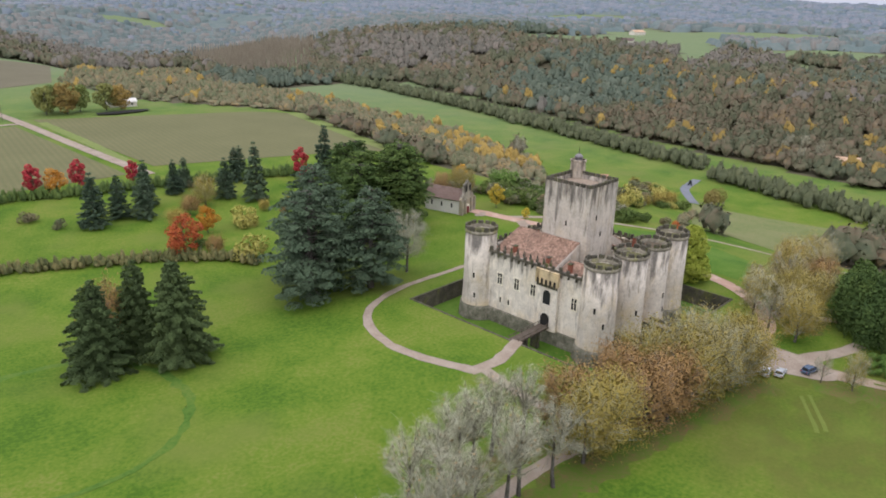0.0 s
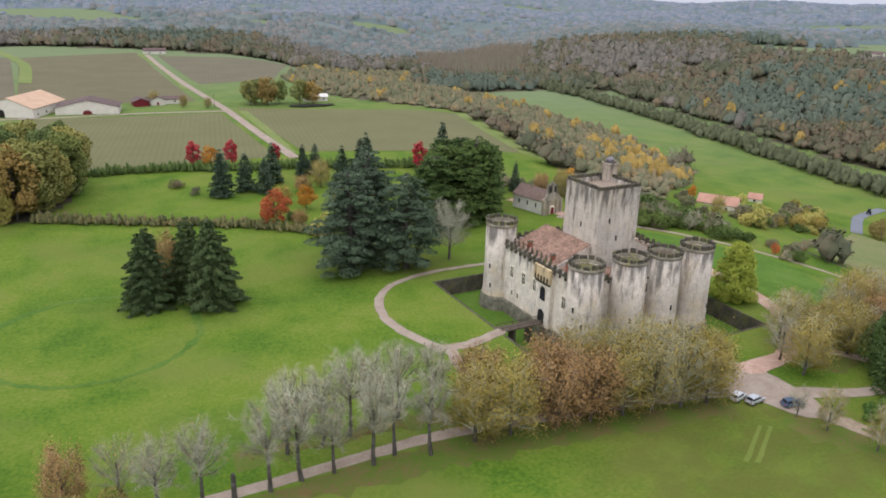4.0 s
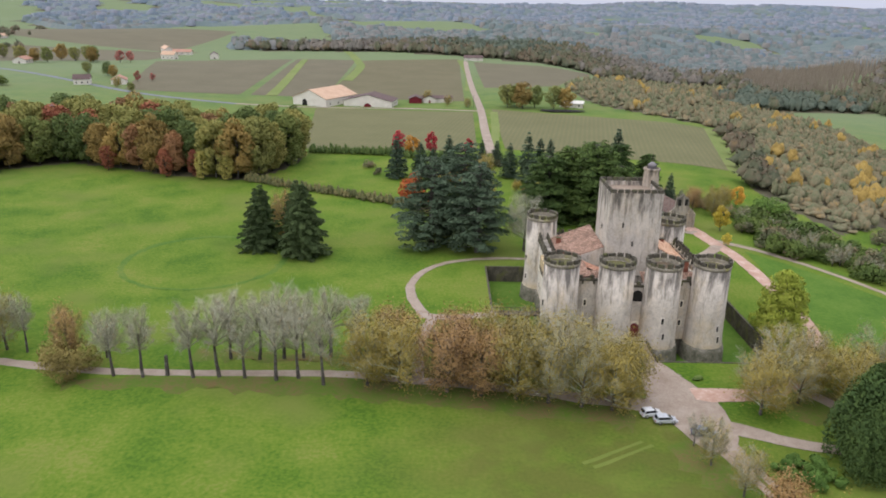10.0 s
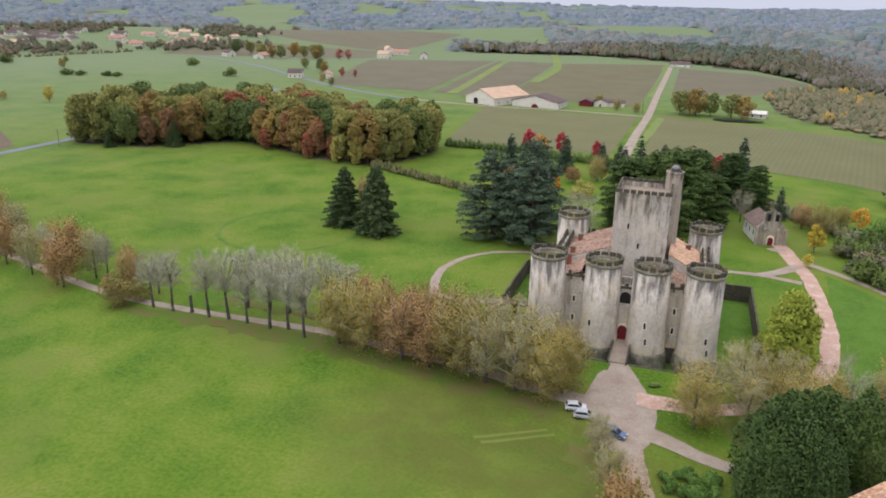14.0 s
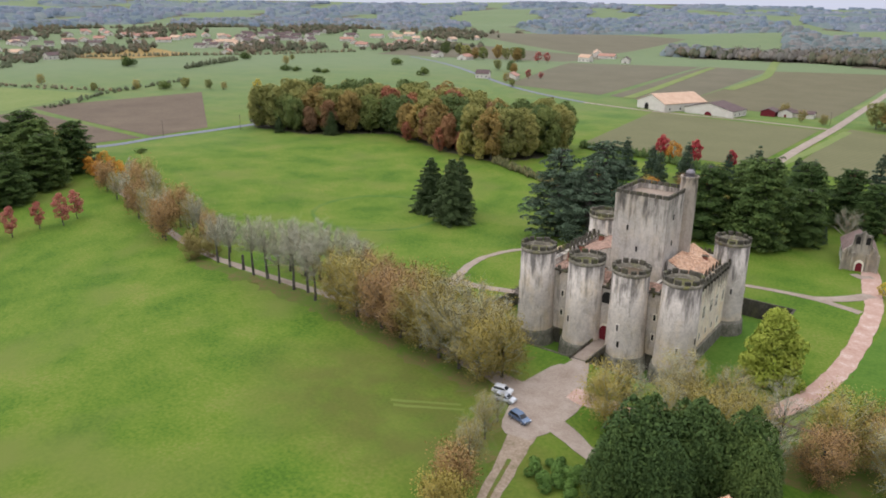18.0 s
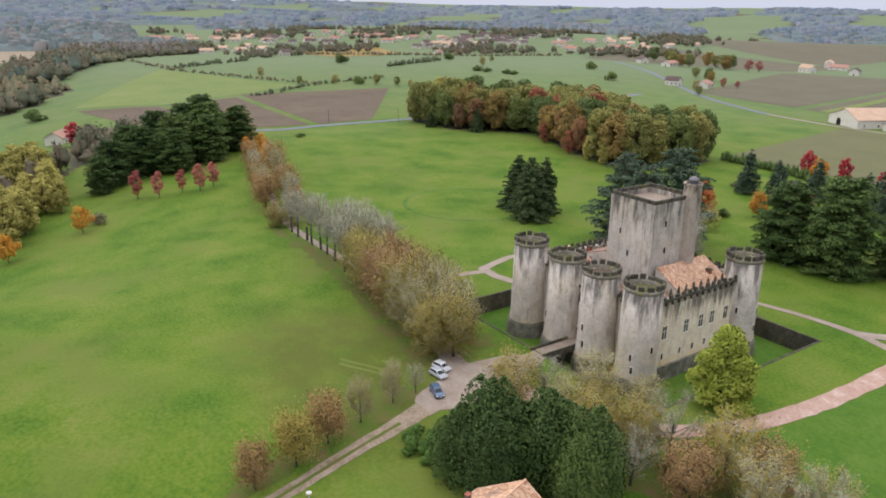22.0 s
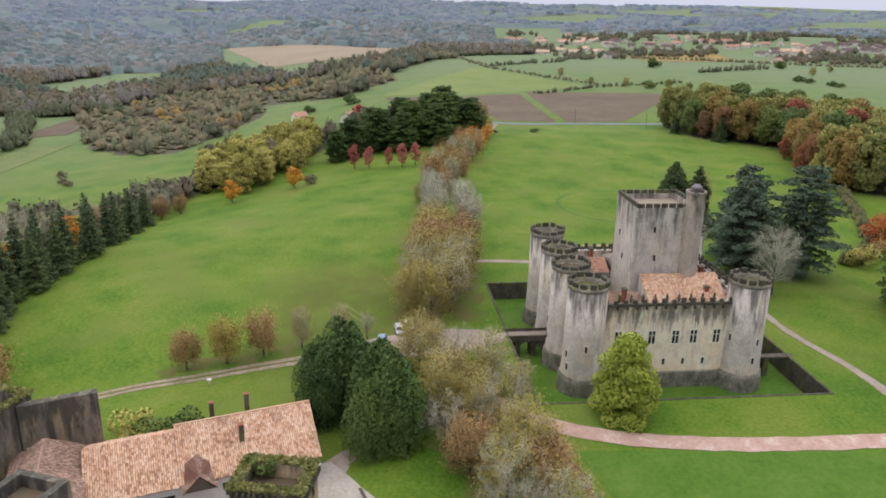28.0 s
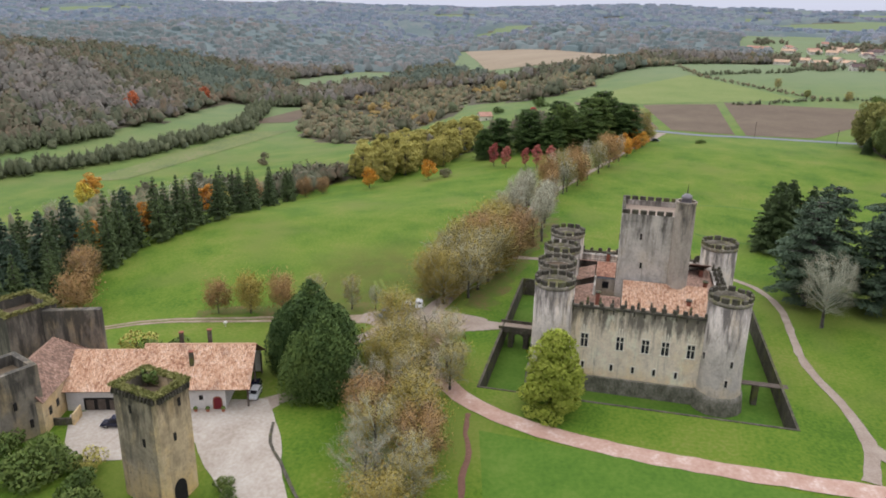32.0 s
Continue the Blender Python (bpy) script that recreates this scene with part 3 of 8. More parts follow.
patch("field", [(-700, 1000), (-300, 900), (-320, 1250), (-800, 1300)], VINES_BROWN, "large brown ploughed vineyard")
patch("field", [(-160, 105), (-156, 140), (-288, 136), (-272, 84)], EARTH, "bare brown ploughed field")
patch("field", [(-156, 146), (-160, 182), (-290, 262), (-300, 142)], EARTH, "bare brown ploughed field")
patch("field", [(-175, 65), (-162, 98), (-274, 78), (-300, 30)], EARTH, "bare brown ploughed field")
patch("meadow", [(-310, 30), (-278, 84), (-330, 200), (-470, 120)], MEADOW, "pale green meadow beyond the fields", 0.1)
patch("field", [(-600, 35), (-650, -125), (-1190, -300), (-950, 85)], STUBBLE, "dry tan stubble field", 0.4)
patch("field", [(-560, 330), (-600, 450), (-740, 470), (-700, 330)], OCHRE, "ochre autumn vineyard by the village", 0.4)
patch("meadow", [(224, 268), (230, 235), (262, 398), (248, 394)], MEADOW, "grass verge of the vineyard", 0.14)
patch("pasture", [(252, 88), (262, 128), (335, 165), (366, 90)], ROUGH, "rough yellowing pasture below the castle", 0.12)
patch("pasture", [(-40, -186), (-26, -206), (-205, -206), (-226, -180)], MARSH, "brown boggy pasture in the valley", 0.2)
patch("field", [(-238, -232), (-335, -228), (-300, -204), (-260, -200)], EARTH, "small bare field in the valley", 0.25)

# moat
castle_moat = [(MX[0], MY[0]), (MX[1], MY[0]), (MX[1], MY[1]), (MX[0], MY[1])]
mf = mesh_object("moat_floor", [(x, y, FLOOR_Z) for x, y in castle_moat], [(0, 1, 2, 3)], LUSH)
mf.matrix_world = CASTLE
tagged(mf, "grassy floor of the dry moat", "moat", kind="structure")

# ---- building helpers ----


def part(name, bm, material, parent, label=""):
    me = bpy.data.meshes.new(name)
    bm.to_mesh(me)
    bm.free()
    me.materials.append(material)
    ob = new(name, me)
    ob.parent = parent
    if label:
        ob["label"] = label
    return ob


def share(name, me, parent, m=None, label=""):
    ob = new(name, me)
    ob.parent = parent
    if m is not None:
        ob.matrix_basis = m
    if label:
        ob["label"] = label
    return ob


def thing(name, m, label, category, group=""):
    return tagged(_placed(new(name), m), label, category, group)


def _placed(ob, m):
    ob.matrix_world = m
    return ob


def box(bm, x0, x1, y0, y1, z0, z1, bevel=0.0):
    r = bmesh.ops.create_cube(bm, size=1, matrix=Matrix.Translation(((x0 + x1) / 2, (y0 + y1) / 2, (z0 + z1) / 2)) @ Matrix.Diagonal((x1 - x0, y1 - y0, z1 - z0, 1)))
    if bevel:
        es = list({e for v in r["verts"] for e in v.link_edges})
        bmesh.ops.bevel(bm, geom=es, offset=bevel, segments=1, affect="EDGES")
    return r["verts"]


def boxed(*a, bevel=0.0):
    bm = bmesh.new()
    box(bm, *a, bevel=bevel)
    return bm


def lathe(profile, n=32, rough=0.0, seed=0):
    """A turned shape from (radius, z) pairs, slightly uneven."""
    bm = bmesh.new()
    rg = random.Random(seed)
    rings = []
    for r, z in profile:
        if r < 1e-4:
            rings.append([bm.verts.new((0, 0, z))] * n)
        else:
            rings.append([bm.verts.new(((r + rg.uniform(-rough, rough)) * math.cos(2 * math.pi * k / n), (r + rg.uniform(-rough, rough)) * math.sin(2 * math.pi * k / n), z)) for k in range(n)])
    for a, b in zip(rings[:-1], rings[1:]):
        for k in range(n):
            vs = []
            for v in (a[k], a[(k + 1) % n], b[(k + 1) % n], b[k]):
                if v not in vs:
                    vs.append(v)
            if len(vs) > 2:
                f = bm.faces.new(vs)
                f.smooth = n > 12
    return bm


def prism(pts, z0, z1):
    """An upright prism over a polygon."""
    bm = bmesh.new()
    lo = [bm.verts.new((x, y, z0)) for x, y in pts]
    hi = [bm.verts.new((x, y, z1)) for x, y in pts]
    bm.faces.new(lo[::-1])
    bm.faces.new(hi)
    for i in range(len(pts)):
        j = (i + 1) % len(pts)
        bm.faces.new((lo[i], lo[j], hi[j], hi[i]))
    return bm


def arch_outline(w, h, n=8, pointed=0.0):
    """The outline of an arched opening of width w and height h in (s, z), from the left foot round to the right."""
    r = w / 2
    pts = [(-r, 0), (-r, h - r * (1 + pointed))]
    for k in range(1, n):
        a = math.pi * (1 - k / n)
        pts.append((r * math.cos(a), h - r * (1 + pointed) + r * (1 + pointed) * math.sin(a)))
    return pts + [(r, h - r * (1 + pointed)), (r, 0)]


def extrude_outline(pts, depth):
    """An upright panel with the given outline in x and z, from y = 0 to y = depth."""
    bm = bmesh.new()
    f = [bm.verts.new((x, 0, z)) for x, z in pts]
    b = [bm.verts.new((x, depth, z)) for x, z in pts]
    bm.faces.new(f)
    bm.faces.new(b[::-1])
    for i in range(len(pts)):
        j = (i + 1) % len(pts)
        bm.faces.new((f[j], f[i], b[i], b[j]))
    bmesh.ops.recalc_face_normals(bm, faces=bm.faces)
    return bm


def mesh_of(bm, material, name="piece"):
    me = bpy.data.meshes.new(name)
    bm.to_mesh(me)
    bm.free()
    me.materials.append(material)
    return me


def tiled(name, a, b, c, d, parent, seed=0, pitch=0.3, course=0.45, material=None, thick=0.12):
    """A pantiled slope: a, b along the eaves, c, d along the ridge above b and a. A deck with overlapping half-round tiles on it."""
    A, B, C, D = [Vector(p) for p in (a, b, c, d)]
    nrm = (B - A).cross(D - A).normalized()
    if nrm.z < 0:
        A, B, C, D = B, A, D, C
        nrm = -nrm
    bm = bmesh.new()
    lo = [bm.verts.new(p - nrm * thick) for p in (A, B, C, D)]
    hi = [bm.verts.new(p) for p in (A, B, C, D)]
    bm.faces.new(hi)
    bm.faces.new(lo[::-1])
    for i in range(4):
        j = (i + 1) % 4
        bm.faces.new((lo[i], lo[j], hi[j], hi[i]))
    deck = part(name, bm, DARK_TILE, parent)
    rg = np.random.default_rng(seed)
    wlen, slen = max((B - A).length, (C - D).length), max((D - A).length, (C - B).length)
    nu, nv = max(2, int(wlen / pitch)), max(2, int(slen / course))
    uc, vc = np.meshgrid((np.arange(nu) + 0.5) / nu, np.arange(nv) / nv, indexing="ij")
    uc, vc = uc.ravel() + rg.normal(0, 0.03 / nu, nu * nv), vc.ravel() + rg.normal(0, 0.1 / nv, nu * nv)
    a_, b_, c_, d_, n_ = [np.array(p) for p in (A, B, C, D, nrm)]

    def at(u, v):
        u, v = u[:, None], v[:, None]
        return a_ * (1 - u) * (1 - v) + b_ * u * (1 - v) + c_ * u * v + d_ * (1 - u) * v
    up0, up1 = rg.uniform(0.05, 0.11, nu * nv), rg.uniform(0.01, 0.04, nu * nv)
    hw, ln = 0.42 / nu, 1.15 / nv
    rows = []
    for vv, up in ((0, up0), (ln, up1)):
        for uu, k in ((-hw, 0.0), (0, 1.0), (hw, 0.0)):
            rows.append(at(np.clip(uc + uu, 0, 1), np.clip(vc + vv, -0.01, 1)) + n_ * (0.01 + up * (0.25 + k))[:, None])
    V = np.stack(rows, 1).reshape(-1, 3)
    base = np.arange(nu * nv)[:, None] * 6
    Q = np.concatenate([base + np.array([0, 1, 4, 3]), base + np.array([1, 2, 5, 4])])
    me = big_mesh("roof_tiles", V, Q)
    me.materials.append(material or TILE)
    ob = share("roof_tiles", me, deck)
    ob["kind"] = "stuff"
    return deck


DARK_TILE = mat("tile_bed", [(0.3, (0.1, 0.05, 0.035)), (0.7, (0.2, 0.1, 0.07))], 0.5, 4, 0.95, 0.3)
OLD_TILE = mat("mossy_tile", [(0.25, (0.1, 0.08, 0.06)), (0.45, (0.24, 0.15, 0.11)), (0.6, (0.4, 0.25, 0.185)), (0.8, (0.5, 0.36, 0.28))], 0.35, 2.5, 0.9, 0.5, island=0.3)
NEW_TILE = mat("pale_clay_tile", [(0.22, (0.22, 0.09, 0.055)), (0.4, (0.51, 0.29, 0.175)), (0.6, (0.67, 0.44, 0.295)), (0.8, (0.7, 0.53, 0.42))], 0.3, 1.6, 0.9, 0.5, island=0.34, patches=((0.26, 0.17, 0.13), 0.2, 0.56, 0.76))


def streaked(name, pale, warm, dark, top, reach, base=-0.6, base_h=1.2, clean=1.0):
    """Old rendered limestone: pale body, rain-dark streaks under the wall head, warm stone showing near the foot."""
    m = mat(name, [(0.3, tuple(v * 0.72 for v in pale)), (0.5, pale), (0.7, tuple(min(0.8, v * 1.2) for v in pale))], 0.5, 3.2, 0.92, 0.3, stretch=(1, 1, 0.75))
    nt = m.node_tree
    N, K = nt.nodes.new, nt.links.new
    bsdf = nt.nodes["Principled BSDF"]
    colour = bsdf.inputs["Base Color"].links[0].from_socket
    geo, sep = N("ShaderNodeNewGeometry"), N("ShaderNodeSeparateXYZ")
    K(geo.outputs["Position"], sep.inputs[0])

    def noisy(scale, zs, detail=5):
        mp, n = N("ShaderNodeMapping"), N("ShaderNodeTexNoise")
        mp.inputs["Scale"].default_value = (1, 1, zs)
        K(geo.outputs["Position"], mp.inputs["Vector"])
        n.inputs["Scale"].default_value, n.inputs["Detail"].default_value, n.inputs["Roughness"].default_value = scale, detail, 0.65
        K(mp.outputs[0], n.inputs["Vector"])
        return n.outputs["Fac"]

    def lay(colour, fac, c):
        mix = N("ShaderNodeMixRGB")
        mix.inputs["Color2"].default_value = (*c, 1)
        K(fac, mix.inputs["Fac"])
        K(colour, mix.inputs["Color1"])
        return mix.outputs[0]

    def fade(value, a, b, to=1.0):
        mr = N("ShaderNodeMapRange")
        mr.inputs["From Min"].default_value, mr.inputs["From Max"].default_value, mr.inputs["To Max"].default_value = a, b, to
        K(value, mr.inputs["Value"])
        return mr.outputs[0]

    def calc(op, a, b):
        n = N("ShaderNodeMath")
        n.operation = op
        for k, v in enumerate((a, b)):
            if hasattr(v, "links"):
                K(v, n.inputs[k])
            else:
                n.inputs[k].default_value = v
        return n.outputs[0]

    patches = fade(noisy(0.22, 0.6), 0.5, 0.66)
    colour = lay(colour, calc("MULTIPLY", patches, 0.55), warm)
    foot = calc("MULTIPLY", fade(calc("ADD", sep.outputs["Z"], calc("MULTIPLY", noisy(0.4, 1), 4.0)), base + base_h + 2.6, base + 1.2), 0.75)
    colour = lay(colour, foot, warm)
    run = noisy(0.75, 0.16, 7)
    drip = calc("ADD", fade(sep.outputs["Z"], top - reach, top), calc("MULTIPLY", calc("SUBTRACT", run, 0.5), 4.2))
    colour = lay(colour, calc("MULTIPLY", fade(drip, 0.34, 1.05), 0.85), dark)
    blots = fade(noisy(0.4, 0.8, 7), 0.5, 0.68, 0.42 * clean)
    colour = lay(colour, blots, tuple(a * 0.6 + b * 0.4 for a, b in zip(dark, pale)))
    spots = fade(noisy(1.5, 0.8, 9), 0.54, 0.68, 0.5 * clean)
    colour = lay(colour, spots, tuple((a + b) / 2 for a, b in zip(dark, pale)))
    washed = fade(noisy(0.33, 0.45, 6), 0.56, 0.66, 0.6)
    colour = lay(colour, washed, tuple(min(0.82, v * 1.28) for v in pale))
    runs = calc("MULTIPLY", fade(noisy(1.1, 0.07, 6), 0.56, 0.7), fade(noisy(0.3, 0.5, 4), 0.42, 0.6, 0.7))
    colour = lay(colour, runs, tuple(a * 0.7 + b * 0.3 for a, b in zip(dark, pale)))
    mp, block = N("ShaderNodeMapping"), N("ShaderNodeTexVoronoi")
    mp.inputs["Scale"].default_value = (1, 1, 1.7)
    K(geo.outputs["Position"], mp.inputs["Vector"])
    block.inputs["Scale"].default_value = 3.4
    K(mp.outputs[0], block.inputs["Vector"])
    grey = N("ShaderNodeRGBToBW")
    K(block.outputs["Color"], grey.inputs[0])
    tone = N("ShaderNodeMixRGB")
    tone.blend_type, tone.inputs["Fac"].default_value = "MULTIPLY", 1.0
    shade = N("ShaderNodeCombineXYZ")
    level = fade(grey.outputs[0], 0.2, 0.8, 1.0)
    lo = calc("ADD", calc("MULTIPLY", level, 0.13), 0.95)
    for k in range(3):
        K(lo, shade.inputs[k])
    K(colour, tone.inputs["Color1"])
    K(shade.outputs[0], tone.inputs["Color2"])
    colour = tone.outputs[0]
    K(colour, bsdf.inputs["Base Color"])
    return m


PALE, WARM, GRIME = (0.525, 0.468, 0.4), (0.57, 0.45, 0.28), (0.06, 0.054, 0.047)
S_TOWER = streaked("tower_render", PALE, WARM, GRIME, 18.6, 11.5)
S_WALL = streaked("curtain_render", (0.64, 0.58, 0.5), (0.6, 0.5, 0.36), GRIME, 13.8, 4.2)
S_EAST = streaked("east_range_stone", (0.76, 0.64, 0.48), (0.74, 0.56, 0.31), (0.085, 0.077, 0.066), 11.4, 4.4, clean=0.6)
S_KEEP = streaked("keep_render", (0.5, 0.447, 0.382), (0.52, 0.43, 0.31), GRIME, 33, 13.0, 9, 1)
S_TURRET = streaked("turret_render", (0.38, 0.325, 0.265), (0.44, 0.34, 0.22), GRIME, 37, 14, 9, 1)
S_OLD = streaked("old_tower_stone", (0.2, 0.175, 0.135), (0.4, 0.3, 0.15), (0.04, 0.038, 0.033), 12.0, 11, -2, 4)
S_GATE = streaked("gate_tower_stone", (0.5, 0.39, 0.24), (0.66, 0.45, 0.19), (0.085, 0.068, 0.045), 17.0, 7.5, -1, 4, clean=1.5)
# darker version of the gate tower stone, used on two of its sides
S_GATE_DARK = streaked("dark_gate_stone", (0.28, 0.235, 0.165), (0.5, 0.35, 0.16), (0.045, 0.042, 0.033), 16.0, 12, -2, 5, clean=1.9)
PLINTH = mat("algae_stone", [(0.34, (0.065, 0.062, 0.042)), (0.46, (0.13, 0.125, 0.09)), (0.58, (0.22, 0.2, 0.16)), (0.7, (0.36, 0.33, 0.27))], 0.6, 3, 0.95, 0.6, stretch=(1, 1, 0.8))
S_PARAPET = mat("lichened_parapet", [(0.34, (0.105, 0.094, 0.07)), (0.5, (0.196, 0.175, 0.133)), (0.66, (0.364, 0.324, 0.253))], 0.5, 3, 0.95, 0.5, patches=((0.224, 0.214, 0.08), 0.4, 0.54, 0.72))
TOP_GRASS = mat("wall_top_grass", [(0.32, (0.055, 0.06, 0.022)), (0.5, (0.12, 0.115, 0.045)), (0.68, (0.2, 0.165, 0.1))], 0.8, 3, 0.95, 0.5)

DIRT_ROOF = mat("terrace_roof", [(0.3, (0.2, 0.15, 0.115)), (0.7, (0.34, 0.27, 0.21))], 0.5, 3, 0.95, 0.3)

# ---- the castle ----
castle = thing("castle", CASTLE, "square medieval castle with six round towers and a tall square keep", "castle")
merlon_round = mesh_of(boxed(-0.3, 0.3, -0.72, 0.72, 0, 0.95, bevel=0.06), DARK_STONE, "merlon")
merlon_small = mesh_of(boxed(-0.24, 0.24, -0.42, 0.42, 0, 0.8, bevel=0.05), DARK_STONE, "merlon")
corbel_mesh = mesh_of(boxed(-0.22, 0.5, -0.16, 0.16, 0, 0.75, bevel=0.05), DARK_STONE, "corbel")
# solid near-black block; the slit's inner shade is its colour
slit_mesh = mesh_of(boxed(-0.2, 0.12, -0.22, 0.22, 0, 1.3), SHADE_HEAP_BLACK, "arrow_slit")
loop_frame = mesh_of(boxed(-0.2, 0.05, -0.42, 0.42, -0.2, 1.5, bevel=0.03), S_WALL, "slit_surround")


def tower(x, y, z_top, slits, seed, r=3.95, grass=True):
    t = share("round_tower", None, castle, Matrix.Translation((x, y, 0)))
    t.empty_display_size = 0.1
    part("shaft", lathe([(r + 0.3, -0.9), (r + 0.12, 1.5), (r - 0.02, 7), (r - 0.08, z_top - 1.75), (r - 0.6, z_top - 1.75), (r - 0.6, z_top - 2.3), (0, z_top - 2.3)], 40, 0.03, seed), S_TOWER, t)
    part("parapet", lathe([(r - 0.06, z_top - 1.74), (r + 0.05, z_top - 1.6), (r + 0.05, z_top - 0.95), (r - 0.55, z_top - 0.95), (r - 0.58, z_top - 2.25)], 40, 0.04, seed + 5), S_PARAPET, t, "lichen-dark parapet ring")
    part("plinth", lathe([(r + 0.95, FLOOR_Z - 0.3), (r + 0.7, -1.8), (r + 0.55, -0.95), (r + 0.2, -0.75), (0.5, -0.75)], 36, 0.07, seed + 9), PLINTH, t, "dark weathered stone foot")
    part("terrace", lathe([(r - 0.57, z_top - 1.9), (1.2, z_top - 1.75), (0, z_top - 1.7)], 20, 0.1, seed + 3), TOP_GRASS if grass else EARTH, t, "grass-grown tower top")
    n = 13
    for k in range(n):
        a = 2 * math.pi * (k + 0.3 * seed) / n
        rg = random.Random(seed * 50 + k)
        share("merlon", merlon_round, t, Matrix.Translation(((r - 0.27) * math.cos(a), (r - 0.27) * math.sin(a), z_top - 0.98)) @ pose(0, 0, 0, 0, 0, math.degrees(a)) @ Matrix.Diagonal((1, 0.75 + 0.35 * rg.random(), 0.75 + 0.4 * rg.random(), 1)))
    for az, z in slits:
        a = radians(az)
        rr = r + 0.05 + max(0, 3 - z) * 0.04
        m = Matrix.Translation((rr * math.cos(a), rr * math.sin(a), z)) @ pose(0, 0, 0, 0, 0, az)
        s = share("arrow_slit", loop_frame, t, m)
        share("opening", slit_mesh, s)
    return t


TW = 16.4
tower(-TW, -16.8, 19.1, [(230, 4.5), (200, 8)], 1)
tower(-TW, 17.2, 19.1, [(200, 6.5), (205, 1.4)], 2)
tower(16.3, -16.5, 18.8, [(292, 3.2), (298, 0.6), (350, 5.0)], 3)
tower(TW, 15.8, 19.0, [(18, 5.5), (10, 1.6), (300, 6)], 4)
tower(-4.4, -17.0, 18.9, [(245, 4)], 5)
tower(5.7, -17.1, 18.8, [(266, 5.2), (272, 1.6)], 6, grass=False)


def wall_run(name, x0, y0, x1, y1, z1, thick=1.7, material=None, z0=-1.0):
    """A stretch of wall; its outer face runs from (x0, y0) to (x1, y1) with the outside to the right of that way."""
    d = Vector((x1 - x0, y1 - y0, 0))
    ln = d.length
    m = Matrix.Translation((x0, y0, 0)) @ pose(0, 0, 0, 0, 0, math.degrees(math.atan2(d.y, d.x)))
    w = share(name, mesh_of(boxed(0, ln, 0, thick, z0, z1), material or S_WALL, name), castle, m)
    return w, ln


def crown_wall(w, ln, z, spacing=1.9, corbels=True):
    """Merlons, coping and corbels along a wall's head."""
    part("coping", boxed(-0.02, ln + 0.02, -0.35, 0.35, z, z + 0.45, bevel=0.05), DARK_STONE, w, "blackened coping")
    n = int(ln / spacing)
    for k in range(n):
        x = (k + 0.5) * ln / n
        share("merlon", merlon_small, w, Matrix.Translation((x, 0, z + 0.43)) @ pose(0, 0, 0, 0, 0, 90) @ Matrix.Diagonal((1, 0.8 + 0.3 * random.random(), 0.7 + 0.6 * random.random(), 1)))
        if corbels:
            share("corbel", corbel_mesh, w, Matrix.Translation((x + 0.4, -0.02, z - 0.75)) @ pose(0, 0, 0, 0, 0, -90))


def mullioned(w, x, z, wide=1.3, tall=2.6):
    """A stone cross window let into a wall's outer face."""
    o = share("window", None, w, Matrix.Translation((x, 0, z)))
    o.empty_display_size = 0.1
    fr = bmesh.new()
    box(fr, -wide / 2 - 0.22, -wide / 2, -0.08, 0.3, -0.15, tall + 0.1, 0.02)
    box(fr, wide / 2, wide / 2 + 0.22, -0.08, 0.3, -0.15, tall + 0.1, 0.02)
    box(fr, -wide / 2 - 0.35, wide / 2 + 0.35, -0.16, 0.3, -0.32, -0.1, 0.02)
    box(fr, -wide / 2 - 0.35, wide / 2 + 0.35, -0.12, 0.3, tall + 0.05, tall + 0.3, 0.02)
    box(fr, -0.09, 0.09, -0.06, 0.2, -0.1, tall + 0.06)
    box(fr, -wide / 2, wide / 2, -0.05, 0.18, tall * 0.6, tall * 0.6 + 0.14)
    part("window_frame", fr, WINDOW_STONE, o)
    for sx in (-1, 1):
        for za, zb in ((-0.1, tall * 0.6), (tall * 0.6 + 0.14, tall + 0.05)):
            xa, xb = sorted((sx * 0.09, sx * wide / 2))
            part("pane", boxed(xa, xb, -0.025, 0.05, za, zb), GLASS, o)
    return o


def slot(w, x, z, wide=0.5, tall=1.3):
    o = share("window", mesh_of(boxed(x - wide / 2 - 0.22, x + wide / 2 + 0.22, -0.06, 0.2, z - 0.2, z + tall + 0.22, bevel=0.03), WINDOW_STONE, "window"), w)
    # near-black block painted as the window's inner shade
    part("opening", boxed(x - wide / 2, x + wide / 2, -0.075, 0.1, z, z + tall), SHADE_HEAP_BLACK, o)
    return o


WINDOW_STONE = mat("dressed_stone", [(0.3, (0.64, 0.57, 0.44)), (0.7, (0.82, 0.76, 0.62))], 0.4, 3, 0.9, 0.3)
HEAD = 13.3
# east range: five cross windows over a row of small lights, on a dark plinth
east, eln = wall_run("curtain_wall", 17.3, -14, 17.3, 13, HEAD, material=S_EAST)
crown_wall(east, eln, HEAD)
for y in (-10.0, -3.2, 1.6, 5.3, 10.0):
    mullioned(east, y + 14, 5.2)
    for k, (dx, up) in enumerate(((-0.72, 1.1), (-0.26, 1.7), (0.26, 1.6), (0.72, 1.0))):
        strip = extrude_outline([(y + 14 + dx - 0.13, 8.15), (y + 14 + dx - 0.13, 8.15 + up - 0.3), (y + 14 + dx, 8.15 + up), (y + 14 + dx + 0.13, 8.15 + up - 0.3), (y + 14 + dx + 0.13, 8.15)], 0.16)
        part("tracery_strip", strip, WINDOW_STONE, east, "pale carved stone above a window").location = (0, -0.1, 0)
for y in (-10.0, -4.4, -0.3, 3.7, 7.8):
    slot(east, y + 14, 0.5)
part("plinth", boxed(-0.5, eln, -0.55, 0.5, FLOOR_Z - 0.2, -1.0, bevel=0.08), PLINTH, east, "dark wet stone foot")
